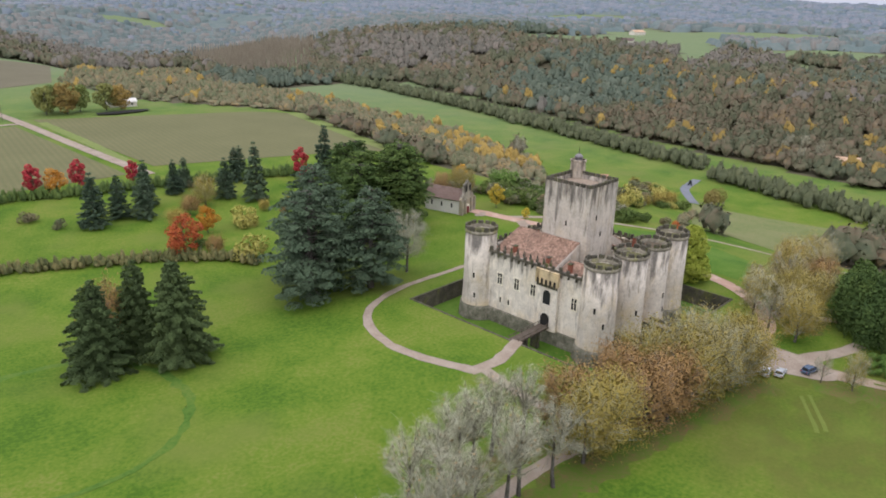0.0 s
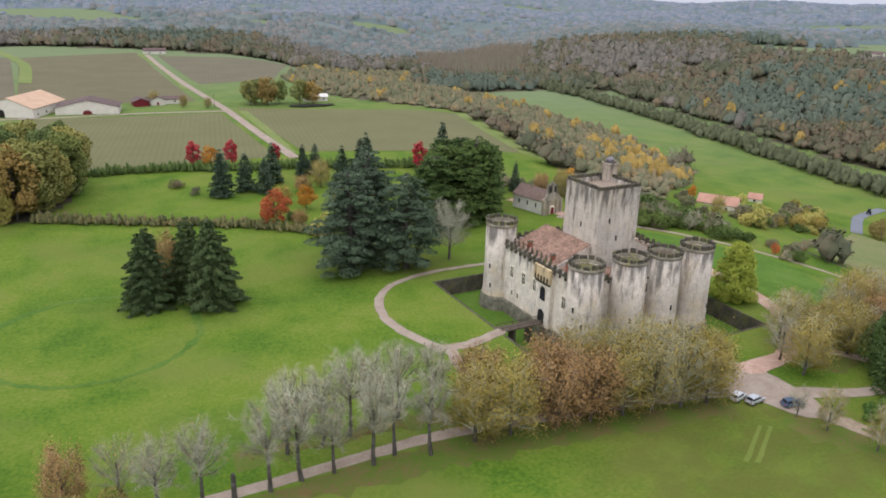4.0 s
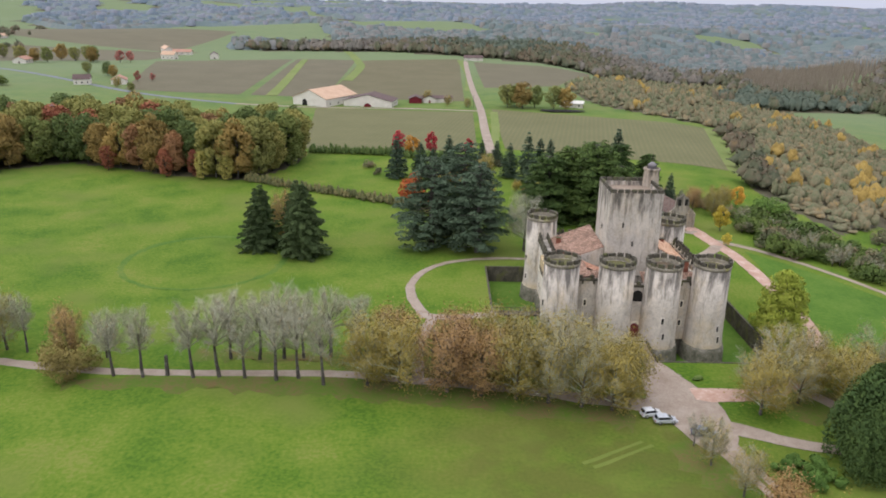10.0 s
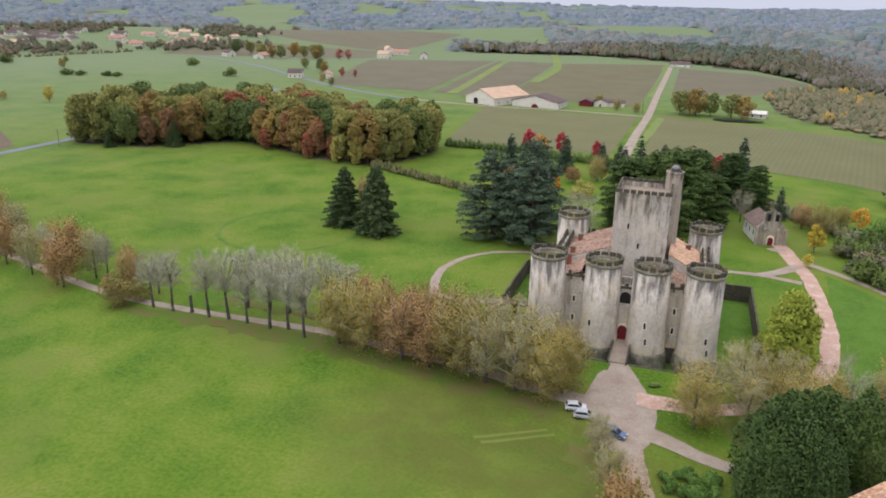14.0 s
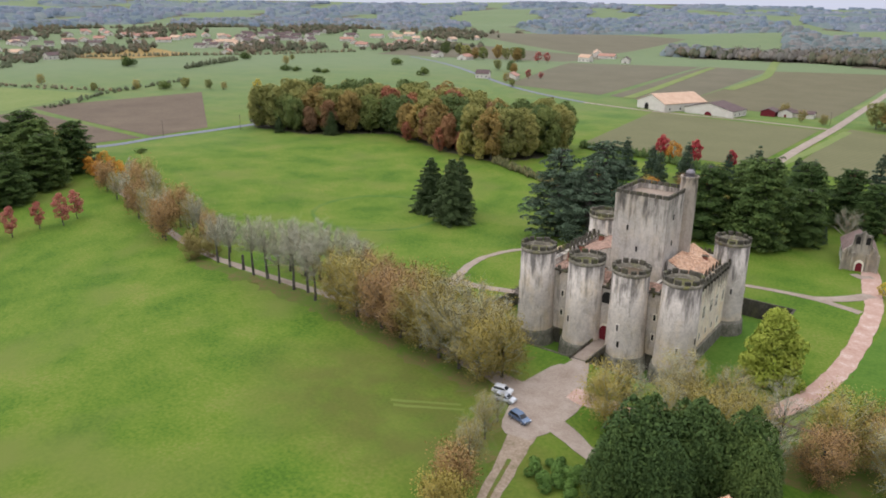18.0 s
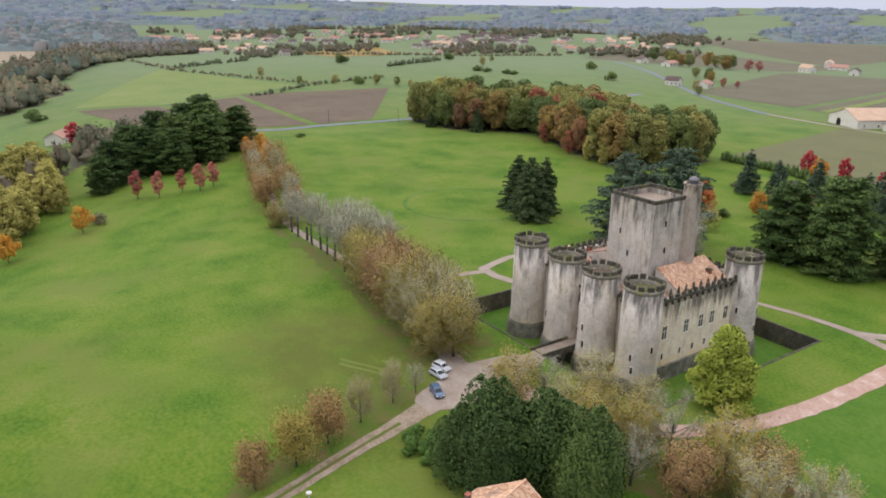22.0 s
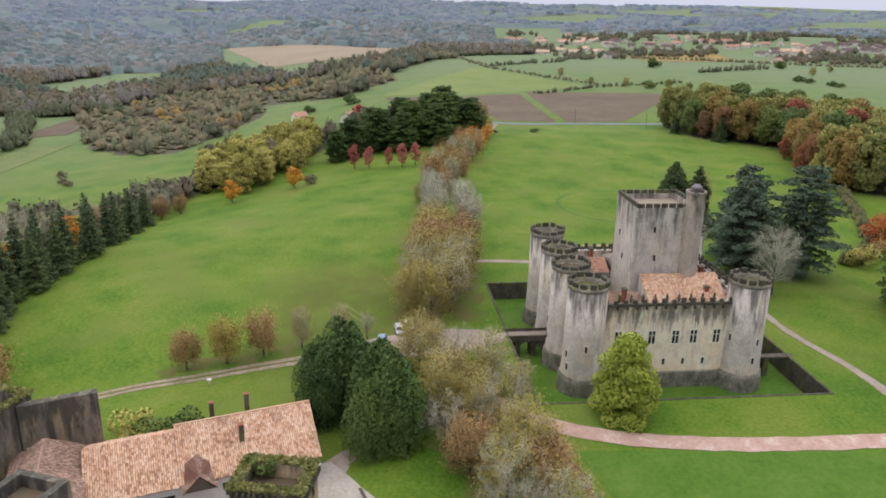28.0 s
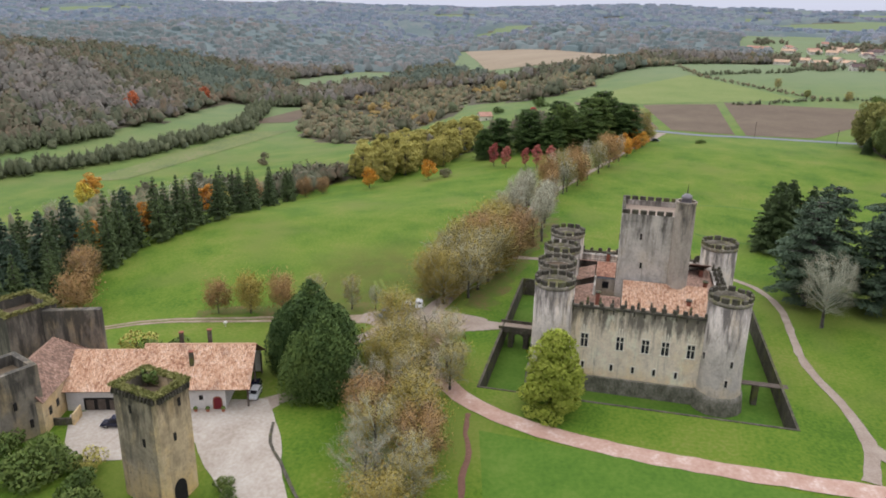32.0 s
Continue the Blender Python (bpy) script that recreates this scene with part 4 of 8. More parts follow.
# west range with the drawbridge door
west, wln = wall_run("curtain_wall", -17.3, 14, -17.3, -14, HEAD)
crown_wall(west, wln, HEAD)
for y in (10.0, 4.9, 0.1, -11.2):
    mullioned(west, 14 - y, 5.9, 1.3, 2.6)
slot(west, 14 - 7, 1.2)
slot(west, 14 - 9.5, 1.2)
part("plinth", boxed(0, wln, -0.5, 0.5, FLOOR_Z - 0.2, -0.9, bevel=0.08), PLINTH, west, "dark stone foot")
gatehouse = part("gate_bay", boxed(14 + 1.6, 14 + 7.4, -1.0, 1.0, -1.0, HEAD - 0.4, bevel=0.05), S_WALL, west, "projecting gate bay with blackened machicolation")
for k in range(9):
    share("corbel", corbel_mesh, gatehouse, Matrix.Translation((14 + 1.9 + k * 0.65, -1.0, 9.6)) @ pose(0, 0, 0, 0, 0, -90))
part("gallery", boxed(14 + 1.4, 14 + 7.6, -1.7, -0.9, 10.3, HEAD + 0.4, bevel=0.05), S_GATE, gatehouse, "ochre-stained machicolated gallery")
# machicolations and doorway: near-black panels with the shade painted in
for k in range(5):
    part("machicolation", extrude_outline([(x + 14 + 2.2 + k * 1.15, z) for x, z in arch_outline(0.62, 1.3)], 0.1), SHADE_HEAP_BLACK, gatehouse).location = (0, -1.74, 10.35)
part("doorway", extrude_outline([(x + 14 + 4.4, z) for x, z in arch_outline(2.4, 3.3)], 0.1), SHADE_HEAP_BLACK, gatehouse).location = (0, -1.05, -0.2)
part("tall_window", extrude_outline([(x + 14 + 4.5, z) for x, z in arch_outline(2.0, 3.4)], 0.1), GLASS, gatehouse).location = (0, -1.05, 5.4)
# south side: three short walls between towers; the gate stands recessed in the middle one
for xa, xb in ((-13, -8), (9, 13)):
    w, ln = wall_run("curtain_wall", xa, -15.4, xb, -15.4, HEAD - 0.4, material=S_TOWER)
    crown_wall(w, ln, HEAD - 0.4)
    slot(w, ln / 2, 7.0)
    slot(w, ln / 2, 2.5)
    part("plinth", boxed(0, ln, -0.4, 0.5, FLOOR_Z - 0.2, -0.9), DARK_STONE, w)
south, sln = wall_run("gate_wall", -1.2, -16.6, 2.6, -16.6, 12.0, 2.2, S_TOWER)
crown_wall(south, sln, 12.0, corbels=False)
part("gate_arch", extrude_outline([(x + 1.9, z) for x, z in arch_outline(2.9, 4.3, 8, 0.3)], 0.12), WINDOW_STONE, south).location = (0, -0.1, -0.4)
part("gate_door", extrude_outline([(x + 1.9, z) for x, z in arch_outline(2.2, 3.8, 8, 0.3)], 0.12), RED_PAINT, south, "dark red double gate").location = (0, -0.14, -0.4)
# niche shade painted as a near-black panel on the wall
part("niche", extrude_outline([(x + 1.9, z) for x, z in arch_outline(2.3, 2.6, 8, 0.1)], 0.12), SHADE_HEAP_BLACK, south).location = (0, -0.1, 8.6)
# north side
north, nln = wall_run("curtain_wall", 14, 17.0, -14, 17.0, HEAD)
crown_wall(north, nln, HEAD)
for x in (5, 11, 17, 23):
    mullioned(north, x, 5.5, 1.3, 2.4)
part("plinth", boxed(0, nln, -0.5, 0.5, FLOOR_Z - 0.2, -0.9), DARK_STONE, north)
# floor of the inner court
part("court_paving", boxed(-15.6, 15.6, -15.2, 15.3, -0.6, 0.05), DIRT, castle)

# the keep
KX, KY, KZ = (-4.4, 7.6), (-5.0, 7.8), 30.6
keep = share("keep", None, castle)
keep.empty_display_size = 0.1
walls = bmesh.new()
vs = [(KX[0], KY[0]), (KX[1], KY[0]), (KX[1], KY[1]), (KX[0], KY[1])]
box(walls, KX[0], KX[1], KY[0], KY[1], 0, KZ - 1.9)
part("keep_wall", walls, S_KEEP, keep)
for x0, x1, y0, y1 in ((KX[0] - 0.06, KX[1] + 0.06, KY[0] - 0.06, KY[0] + 0.6), (KX[0] - 0.06, KX[1] + 0.06, KY[1] - 0.6, KY[1] + 0.06), (KX[0] - 0.06, KX[0] + 0.6, KY[0] + 0.6, KY[1] - 0.6), (KX[1] - 0.6, KX[1] + 0.06, KY[0] + 0.6, KY[1] - 0.6)):
    part("parapet", boxed(x0, x1, y0, y1, KZ - 1.9, KZ - 0.5, bevel=0.03), S_KEEP, keep)
part("keep_roof", prism([(x * 0.94 + 0.1, y * 0.94) for x, y in vs], KZ - 1.9, KZ - 1.55), DIRT_ROOF, keep, "brownish flat keep roof")
merlon_keep = mesh_of(boxed(-0.27, 0.27, -0.62, 0.62, 0, 0.85, bevel=0.05), DARK_STONE, "merlon")
for k in range(8):
    x = KX[0] + (k + 0.5) * (KX[1] - KX[0]) / 8
    y = KY[0] + (k + 0.5) * (KY[1] - KY[0]) / 8
    share("merlon", merlon_keep, keep, Matrix.Translation((x, KY[0] + 0.22, KZ - 0.52)) @ pose(0, 0, 0, 0, 0, 90))
    share("merlon", merlon_keep, keep, Matrix.Translation((x, KY[1] - 0.22, KZ - 0.52)) @ pose(0, 0, 0, 0, 0, 90))
    share("merlon", merlon_keep, keep, Matrix.Translation((KX[0] + 0.22, y, KZ - 0.52)))
    share("merlon", merlon_keep, keep, Matrix.Translation((KX[1] - 0.22, y, KZ - 0.52)))
for x, y, z, az in ((-1, KY[0], 22, -90), (1.5, KY[0], 17.5, -90), (KX[0], 1, 20, 180), (KX[1], -0.5, 19, 0), (KX[1], -1, 25, 0)):
    share("arrow_slit", slit_mesh, keep, Matrix.Translation((x, y, z)) @ pose(0, 0, 0, 0, 0, az) @ Matrix.Diagonal((1, 0.9, 0.9, 1)))
turret = share("stair_turret", None, castle, Matrix.Translation((7.6, 6.7, 0)))
turret.empty_display_size = 0.1
part("turret_shaft", lathe([(2.0, 0), (1.95, 30), (1.85, 33.0), (2.05, 33.1), (2.05, 33.5), (1.6, 33.5), (1.6, 32.9), (0, 32.9)], 12, 0.01, 4), S_TURRET, turret)
part("turret_cap", lathe([(0.95, 32.9), (0.95, 34.0), (1.08, 34.05), (0.95, 34.45), (0.5, 34.85), (0, 35.0)], 16), flat("lead_cap", (0.21, 0.19, 0.2), 0.7), turret, "grey leaded dome")

part("turret_spike", lathe([(0.12, 34.9), (0.06, 36.2), (0, 37.2)], 8), DARK_STONE, turret)

# roofs inside the walls
R0 = 12.6
tiled("roof", (15.4, -3.6, R0 + 0.3), (15.4, 12.5, R0 + 0.3), (8.4, 12.5, R0 + 3.9), (8.4, -3.6, R0 + 3.9), castle, 1, material=NEW_TILE)
part("roof_gable", extrude_outline([(-15.3, R0 - 0.4), (-15.3, R0 + 0.2), (-8.4, R0 + 3.8), (-8.4, R0 - 0.4)], 0.3), S_KEEP, castle).matrix_basis = pose(0, -3.3, 0, 0, 0, 180)
tiled("roof", (15.2, -14.0, R0 - 0.9), (15.2, -3.8, R0 - 0.9), (9.6, -3.8, R0 + 0.5), (9.6, -14.0, R0 + 0.5), castle, 7, material=OLD_TILE)
tiled("roof", (-15.4, 14.5, R0), (-15.4, -3.5, R0), (-4.6, -3.5, R0 + 4.2), (-4.6, 14.5, R0 + 4.2), castle, 2, material=OLD_TILE)
part("roof_gable", extrude_outline([(4.7, R0 - 0.9), (4.7, R0 + 4.0), (15.3, R0 - 0.1), (15.3, R0 - 0.9)], 0.3), S_KEEP, castle).matrix_basis = pose(0, -3.4, 0, 0, 0, 180)
tiled("roof", (14, 15.2, R0), (-14.5, 15.2, R0), (-5, 8.2, R0 + 2.4), (8, 8.2, R0 + 2.4), castle, 3, material=OLD_TILE)
tiled("roof", (-15.4, -4.2, R0 - 0.8), (-15.4, -14.5, R0 - 0.8), (-9.5, -14.5, R0 + 1.2), (-9.5, -4.2, R0 + 1.2), castle, 4, material=OLD_TILE)
tiled("roof", (-9, -15, R0 - 1.2), (-1, -15, R0 - 1.2), (-1, -9.5, R0 + 0.6), (-9, -9.5, R0 + 0.6), castle, 5, material=OLD_TILE)
tiled("roof", (2.6, -15, R0 - 1.2), (15, -15, R0 - 1.2), (15, -9.5, R0 + 0.4), (2.6, -9.5, R0 + 0.4), castle, 6, material=OLD_TILE)
tiled("roof", (-4.9, -9.3, R0 - 0.7), (-4.9, -5.1, R0 - 0.7), (-9.5, -5.1, R0 + 1.2), (-9.5, -9.3, R0 + 1.2), castle, 8, material=TILE)
court = part("court_front", boxed(-5.3, -5.0, -9.1, -5.05, 0, R0 - 0.85), S_KEEP, castle, "shaded court front of the west range")
part("gutter", boxed(-5.0, -4.8, -9.2, -5.1, R0 - 1.1, R0 - 0.85), flat("grey_zinc", (0.3, 0.34, 0.38), 0.4), court)
part("window", boxed(-5.02, -4.95, -7.8, -6.4, R0 - 3.4, R0 - 1.8), GLASS, court)
for x0, x1, y0, y1 in ((15.2, 15.6, -15, 15), (7.7, 8.2, -12.5, 12), (-15.6, -15.4, -15, 15), (-4.7, -4.5, -5, 15)):
    part("inner_wall", boxed(x0, x1, y0, y1, 0, R0 - 0.3), S_WALL, castle)
part("inner_wall", boxed(-9.4, 7.7, -9.5, -9.1, 0, R0 - 0.6), S_WALL, castle)
for x, y, h in ((13.4, -8.2, 2.6), (12.6, 9.0, 2.4), (-7, 12.8, 2.4), (-13.2, 9, 2.2), (-13.5, -1, 2.0), (1, 13, 2.4), (-13.4, -7, 2.0)):
    c = part("chimney", boxed(x - 0.55, x + 0.55, y - 0.4, y + 0.4, R0 - 0.2, R0 + h, bevel=0.04), BRICK, castle, "red brick chimney")
    part("chimney_cap", boxed(x - 0.68, x + 0.68, y - 0.53, y + 0.53, R0 + h, R0 + h + 0.18), DARK_STONE, c)
# carved finials along the wall heads
finial = mesh_of(lathe([(0.32, 0), (0.3, 0.5), (0.42, 0.55), (0.2, 0.8), (0.26, 1.1), (0.05, 1.7), (0, 1.75)], 6), DARK_STONE, "finial")
for k in range(9):
    share("finial", finial, castle, Matrix.Translation((-15.5, -3 + k * 1.9, R0 + 0.9)))
    share("finial", finial, castle, Matrix.Translation((15.9, -10 + k * 2.4, R0 + 0.9)))
for k in range(8):
    share("finial", finial, castle, Matrix.Translation((-12 + k * 3.2, 15.9, R0 + 0.7)))

# moat walls, bridges
for name, a in (("moat_wall", (MX[0] - 0.5, MX[1] + 0.5, MY[1], MY[1] + 0.5)), ("moat_wall", (MX[0] - 0.5, MX[0], MY[0], MY[1])), ("moat_wall", (MX[0] - 0.5, MX[1] + 0.5, MY[0] - 0.5, MY[0])), ("moat_wall", (MX[1], MX[1] + 0.5, MY[0], MY[1]))):
    ob = part(name, boxed(*a, FLOOR_Z - 0.3, 0.12, bevel=0.03), DARK_STONE, None)
    ob.matrix_world = CASTLE
    tagged(ob, "dark mossy retaining wall of the dry moat", "wall", kind="structure")
bridge = thing("stone_bridge", CASTLE @ Matrix.Translation((1.0, 0, 0)), "stone bridge on arches over the dry moat to the gate", "bridge")
part("deck", boxed(-1.9, 1.9, MY[0] - 1.0, -16.5, -0.7, 0.1), DIRT, bridge)
for sx in (-1.9, 1.75):
    part("parapet", boxed(sx - 0.05, sx + 0.2, MY[0] - 1.0, -18.0, -0.7, 0.75, bevel=0.04), DARK_STONE, bridge)
for y in (-26.6, -23.2, -19.8):
    part("pier", boxed(-1.7, 1.7, y - 0.55, y + 0.55, FLOOR_Z, -0.7, bevel=0.06), DARK_STONE, bridge)
for y in (-24.9, -21.5):
    bm = bmesh.new()
    for k in range(8):
        a0, a1 = math.pi * k / 8, math.pi * (k + 1) / 8
        y0, y1 = y - 1.2 * math.cos(a0), y - 1.2 * math.cos(a1)
        box(bm, -1.65, 1.65, min(y0, y1), max(y0, y1), -2.0 + 1.1 * min(math.sin(a0), math.sin(a1)), -0.72)
    part("arch", bm, DARK_STONE, bridge)
draw = thing("drawbridge", CASTLE @ Matrix.Translation((0, -4.4, 0)), "timber drawbridge over the dry moat to the west door", "bridge")
part("deck", boxed(MX[0] - 0.6, -18.3, -1.3, 1.3, -0.25, 0.1), WOOD, draw)
for sy in (-1.25, 1.15):
    part("rail", boxed(MX[0] - 0.4, -18.4, sy, sy + 0.1, 0.75, 0.88), WOOD, draw)
    for k in range(6):
        x = MX[0] + 0.3 + k * 2.1
        part("post", boxed(x, x + 0.12, sy, sy + 0.1, 0.1, 0.75), WOOD, draw)
for x in (-26, -21.5):
    part("trestle", boxed(x - 0.35, x + 0.35, -1.1, 1.1, FLOOR_Z, -0.25, bevel=0.05), DARK_STONE, draw)
foot = thing("footbridge", CASTLE @ Matrix.Translation((14, 0, 0)), "narrow timber footbridge across the moat", "bridge")
part("deck", boxed(-0.8, 0.8, 19.4, MY[1] + 1.4, -0.2, 0.02), WOOD, foot)
part("pier", boxed(-0.7, 0.7, 22.5, 23.6, FLOOR_Z, -0.2, bevel=0.06), DARK_STONE, foot)

# ---- trees ----


def cards(C, size, rg, up=None, aspect=1.0, droop=None):
    """Small leaf faces at centres C: n x 3. up: 0 for faces turned every way, 1 for faces lying flat."""
    n = len(C)
    a = rg.normal(size=(n, 3))
    if up is not None:
        a[:, 2] *= 1 - up
    a /= np.linalg.norm(a, axis=1)[:, None] + 1e-9
    b = rg.normal(size=(n, 3))
    if up is not None:
        b[:, 2] *= 1 - up
    b -= a * (a * b).sum(1)[:, None]
    b /= np.linalg.norm(b, axis=1)[:, None] + 1e-9
    s = (np.asarray(size) * rg.uniform(0.65, 1.35, n) * 0.5)[:, None]
    a, b = a * s * aspect, b * s
    return np.stack([C - a - b * 0.7, C + a - b * 0.7, C + b * 1.25], 1).reshape(-1, 3)


def outward(V, mid, lift=0.35, blend=0.3):
    """Turns each leaf face away from the middle of its spray and gives it a rounded normal; returns faces and normals."""
    T = V.reshape(-1, 3, 3)
    fn = np.cross(T[:, 1] - T[:, 0], T[:, 2] - T[:, 0])
    fn /= np.linalg.norm(fn, axis=1)[:, None] + 1e-9
    w = T.mean(1) - mid
    w /= np.linalg.norm(w, axis=1)[:, None] + 1e-9
    w[:, 2] += lift
    F = np.arange(len(V)).reshape(-1, 3)
    back = (fn * w).sum(1) < 0
    F[back] = F[back][:, [0, 2, 1]]
    fn[back] *= -1
    w = w + fn * blend
    w /= np.linalg.norm(w, axis=1)[:, None] + 1e-9
    return F, np.repeat(w, 3, 0)


def round_normals(me, W):
    me.polygons.foreach_set("use_smooth", np.ones(len(me.polygons), bool))
    a = me.attributes.new("custom_normal", "FLOAT_VECTOR", "POINT")
    a.data.foreach_set("vector", np.asarray(W, np.float32).ravel())


def card_mesh(name, V, material, mid=None, lift=0.35, blend=0.3):
    if mid is None:
        me = big_mesh(name, V, np.arange(len(V)).reshape(-1, 3))
    else:
        F, W = outward(V, mid, lift, blend)
        me = big_mesh(name, V, F)
        round_normals(me, W)
    me.materials.append(material)
    return me


def limb_mesh(name, segs, material, sides=5):
    """Tapered tubes: (start, end, r0, r1)."""
    P0 = np.array([s[0] for s in segs], float)
    P1 = np.array([s[1] for s in segs], float)
    R = np.array([(s[2], s[3]) for s in segs], float)
    d = P1 - P0
    d /= np.linalg.norm(d, axis=1)[:, None] + 1e-9
    ref = np.where(np.abs(d[:, 2:3]) > 0.9, np.array([[1.0, 0, 0]]), np.array([[0, 0, 1.0]]))
    u = np.cross(d, ref)
    u /= np.linalg.norm(u, axis=1)[:, None] + 1e-9
    w = np.cross(d, u)
    rows = []
    for P, k in ((P0, 0), (P1, 1)):
        for j in range(sides):
            t = 2 * math.pi * j / sides
            rows.append(P + (u * math.cos(t) + w * math.sin(t)) * R[:, k:k + 1])
    V = np.stack(rows, 1).reshape(-1, 3)
    base = np.arange(len(segs))[:, None] * 2 * sides
    Q = np.concatenate([base + np.array([j, (j + 1) % sides, sides + (j + 1) % sides, sides + j]) for j in range(sides)])
    me = big_mesh(name, V, Q)
    me.materials.append(material)
    return me


def conifer(h, spread, material, seed, tiers=18, per=9, leaf=0.5, droop=0.22, base=0.03, power=0.8, dense=17.0, gap=0.3):
    """Tiers of separate, drooping branches with needle sprays, each tier lit on its upper side."""
    rg = np.random.default_rng(seed)
    segs = [((0, 0, 0), (0, 0, h * 0.5), h * 0.018, h * 0.011), ((0, 0, h * 0.5), (0, 0, h), h * 0.011, 0.02)]
    C, M = [], []
    bias = rg.uniform(0, 6.283)
    for i in range(tiers):
        f = base + (0.985 - base) * (i + rg.uniform(0.2, 0.8)) / tiers
        rad = max(spread * (1 - f) ** power, 0.35)
        count = per if f < 0.7 else max(5, per - 3)
        for k in range(count):
            az = bias + i * 1.1 + k * 6.283 / count + rg.normal(0, 0.22)
            ln = rad * rg.uniform(1 - gap * 1.3, 1.14) * (1 + 0.1 * math.cos(az - bias))
            n = max(6, int(ln * dense))
            t = np.sqrt(rg.uniform(0.02, 1, n))
            off = rg.normal(0, 1, n) * 0.19 * ln * (1.15 - t)
            path = f * h + ln * (0.16 * t - droop * t * t)
            z = path - np.abs(off) * 0.3 + rg.normal(0, 0.12, n)
            x, y = math.cos(az) * ln * t - math.sin(az) * off, math.sin(az) * ln * t + math.cos(az) * off
            C.append(np.column_stack([x, y, np.maximum(z, 0.15)]))
            M.append(np.column_stack([x * 0.72, y * 0.72, np.minimum(path, z) - 0.35 - 0.1 * ln]))
            if k % 2 == 0:
                segs.append(((0, 0, f * h), (math.cos(az) * ln * 0.8, math.sin(az) * ln * 0.8, f * h - ln * 0.02), h * 0.0035, 0.015))
    C, M = np.concatenate(C), np.concatenate(M)
    return h, [("trunk", limb_mesh("trunk", segs, BARK)), ("crown", card_mesh("crown", cards(C, leaf, rg, 0.66), material, M, 0.0, 0.5))]


def cedar(h, spread, material, seed, plates=28, leaf=0.5, arms=4, low=0.07, crest=0.3):
    """A cedar: level, ragged plates of foliage on long limbs; a broad crown with an open, uneven head."""
    rg = np.random.default_rng(seed)
    segs = [((0, 0, 0), (0, 0, h * 0.35), h * 0.035, h * 0.024), ((0, 0, h * 0.35), (h * 0.02, 0, h * 0.97), h * 0.024, 0.05)]
    C, M = [], []
    for i in range(plates):
        f = low + (0.975 - low) * (i + rg.random() * 0.7) / plates
        prof = 0.8 + 0.2 * min(1.0, f / 0.3) if f < 0.3 else 1.0 - ((f - 0.3) / 0.7) ** 2.0 * (1 - crest)
        az = i * 2.4 + rg.normal(0, 0.35)
        for arm in range(arms):
            az2 = az + arm * 6.283 / arms + rg.normal(0, 0.35)
            ln = spread * prof * rg.uniform(0.55, 1.08)
            cx, cy = math.cos(az2), math.sin(az2)
            rise = rg.uniform(-0.04, 0.12)
            segs.append(((0, 0, f * h), (cx * ln * 0.75, cy * ln * 0.75, f * h + ln * rise), h * 0.006, 0.04))
            for pad in (0.42, 0.68, 0.9):
                pr = ln * rg.uniform(0.17, 0.27)
                side = rg.normal(0, 0.14) * ln
                px, py = cx * ln * pad - cy * side, cy * ln * pad + cx * side
                pz = f * h + ln * rise * pad - ln * 0.1 * pad * pad + rg.normal(0, 0.25)
                n = max(12, int(28 * pr * pr + 18))
                r, a = pr * np.sqrt(rg.uniform(0, 1, n)), rg.uniform(0, 6.283, n)
                z = pz + 0.16 * pr * (1 - (r / pr) ** 2) - 0.22 * r + rg.normal(0, 0.1, n)
                C.append(np.column_stack([px + r * np.cos(a), py + r * np.sin(a), np.maximum(z, 0.4)]))
                M.append(np.repeat([[px * 0.85, py * 0.85, pz - 0.4 - pr * 0.8]], n, 0))
    C, M = np.concatenate(C), np.concatenate(M)
    return h, [("trunk", limb_mesh("trunk", segs, BARK)), ("crown", card_mesh("crown", cards(C, leaf, rg, 0.55), material, M, 0.0, 0.45))]


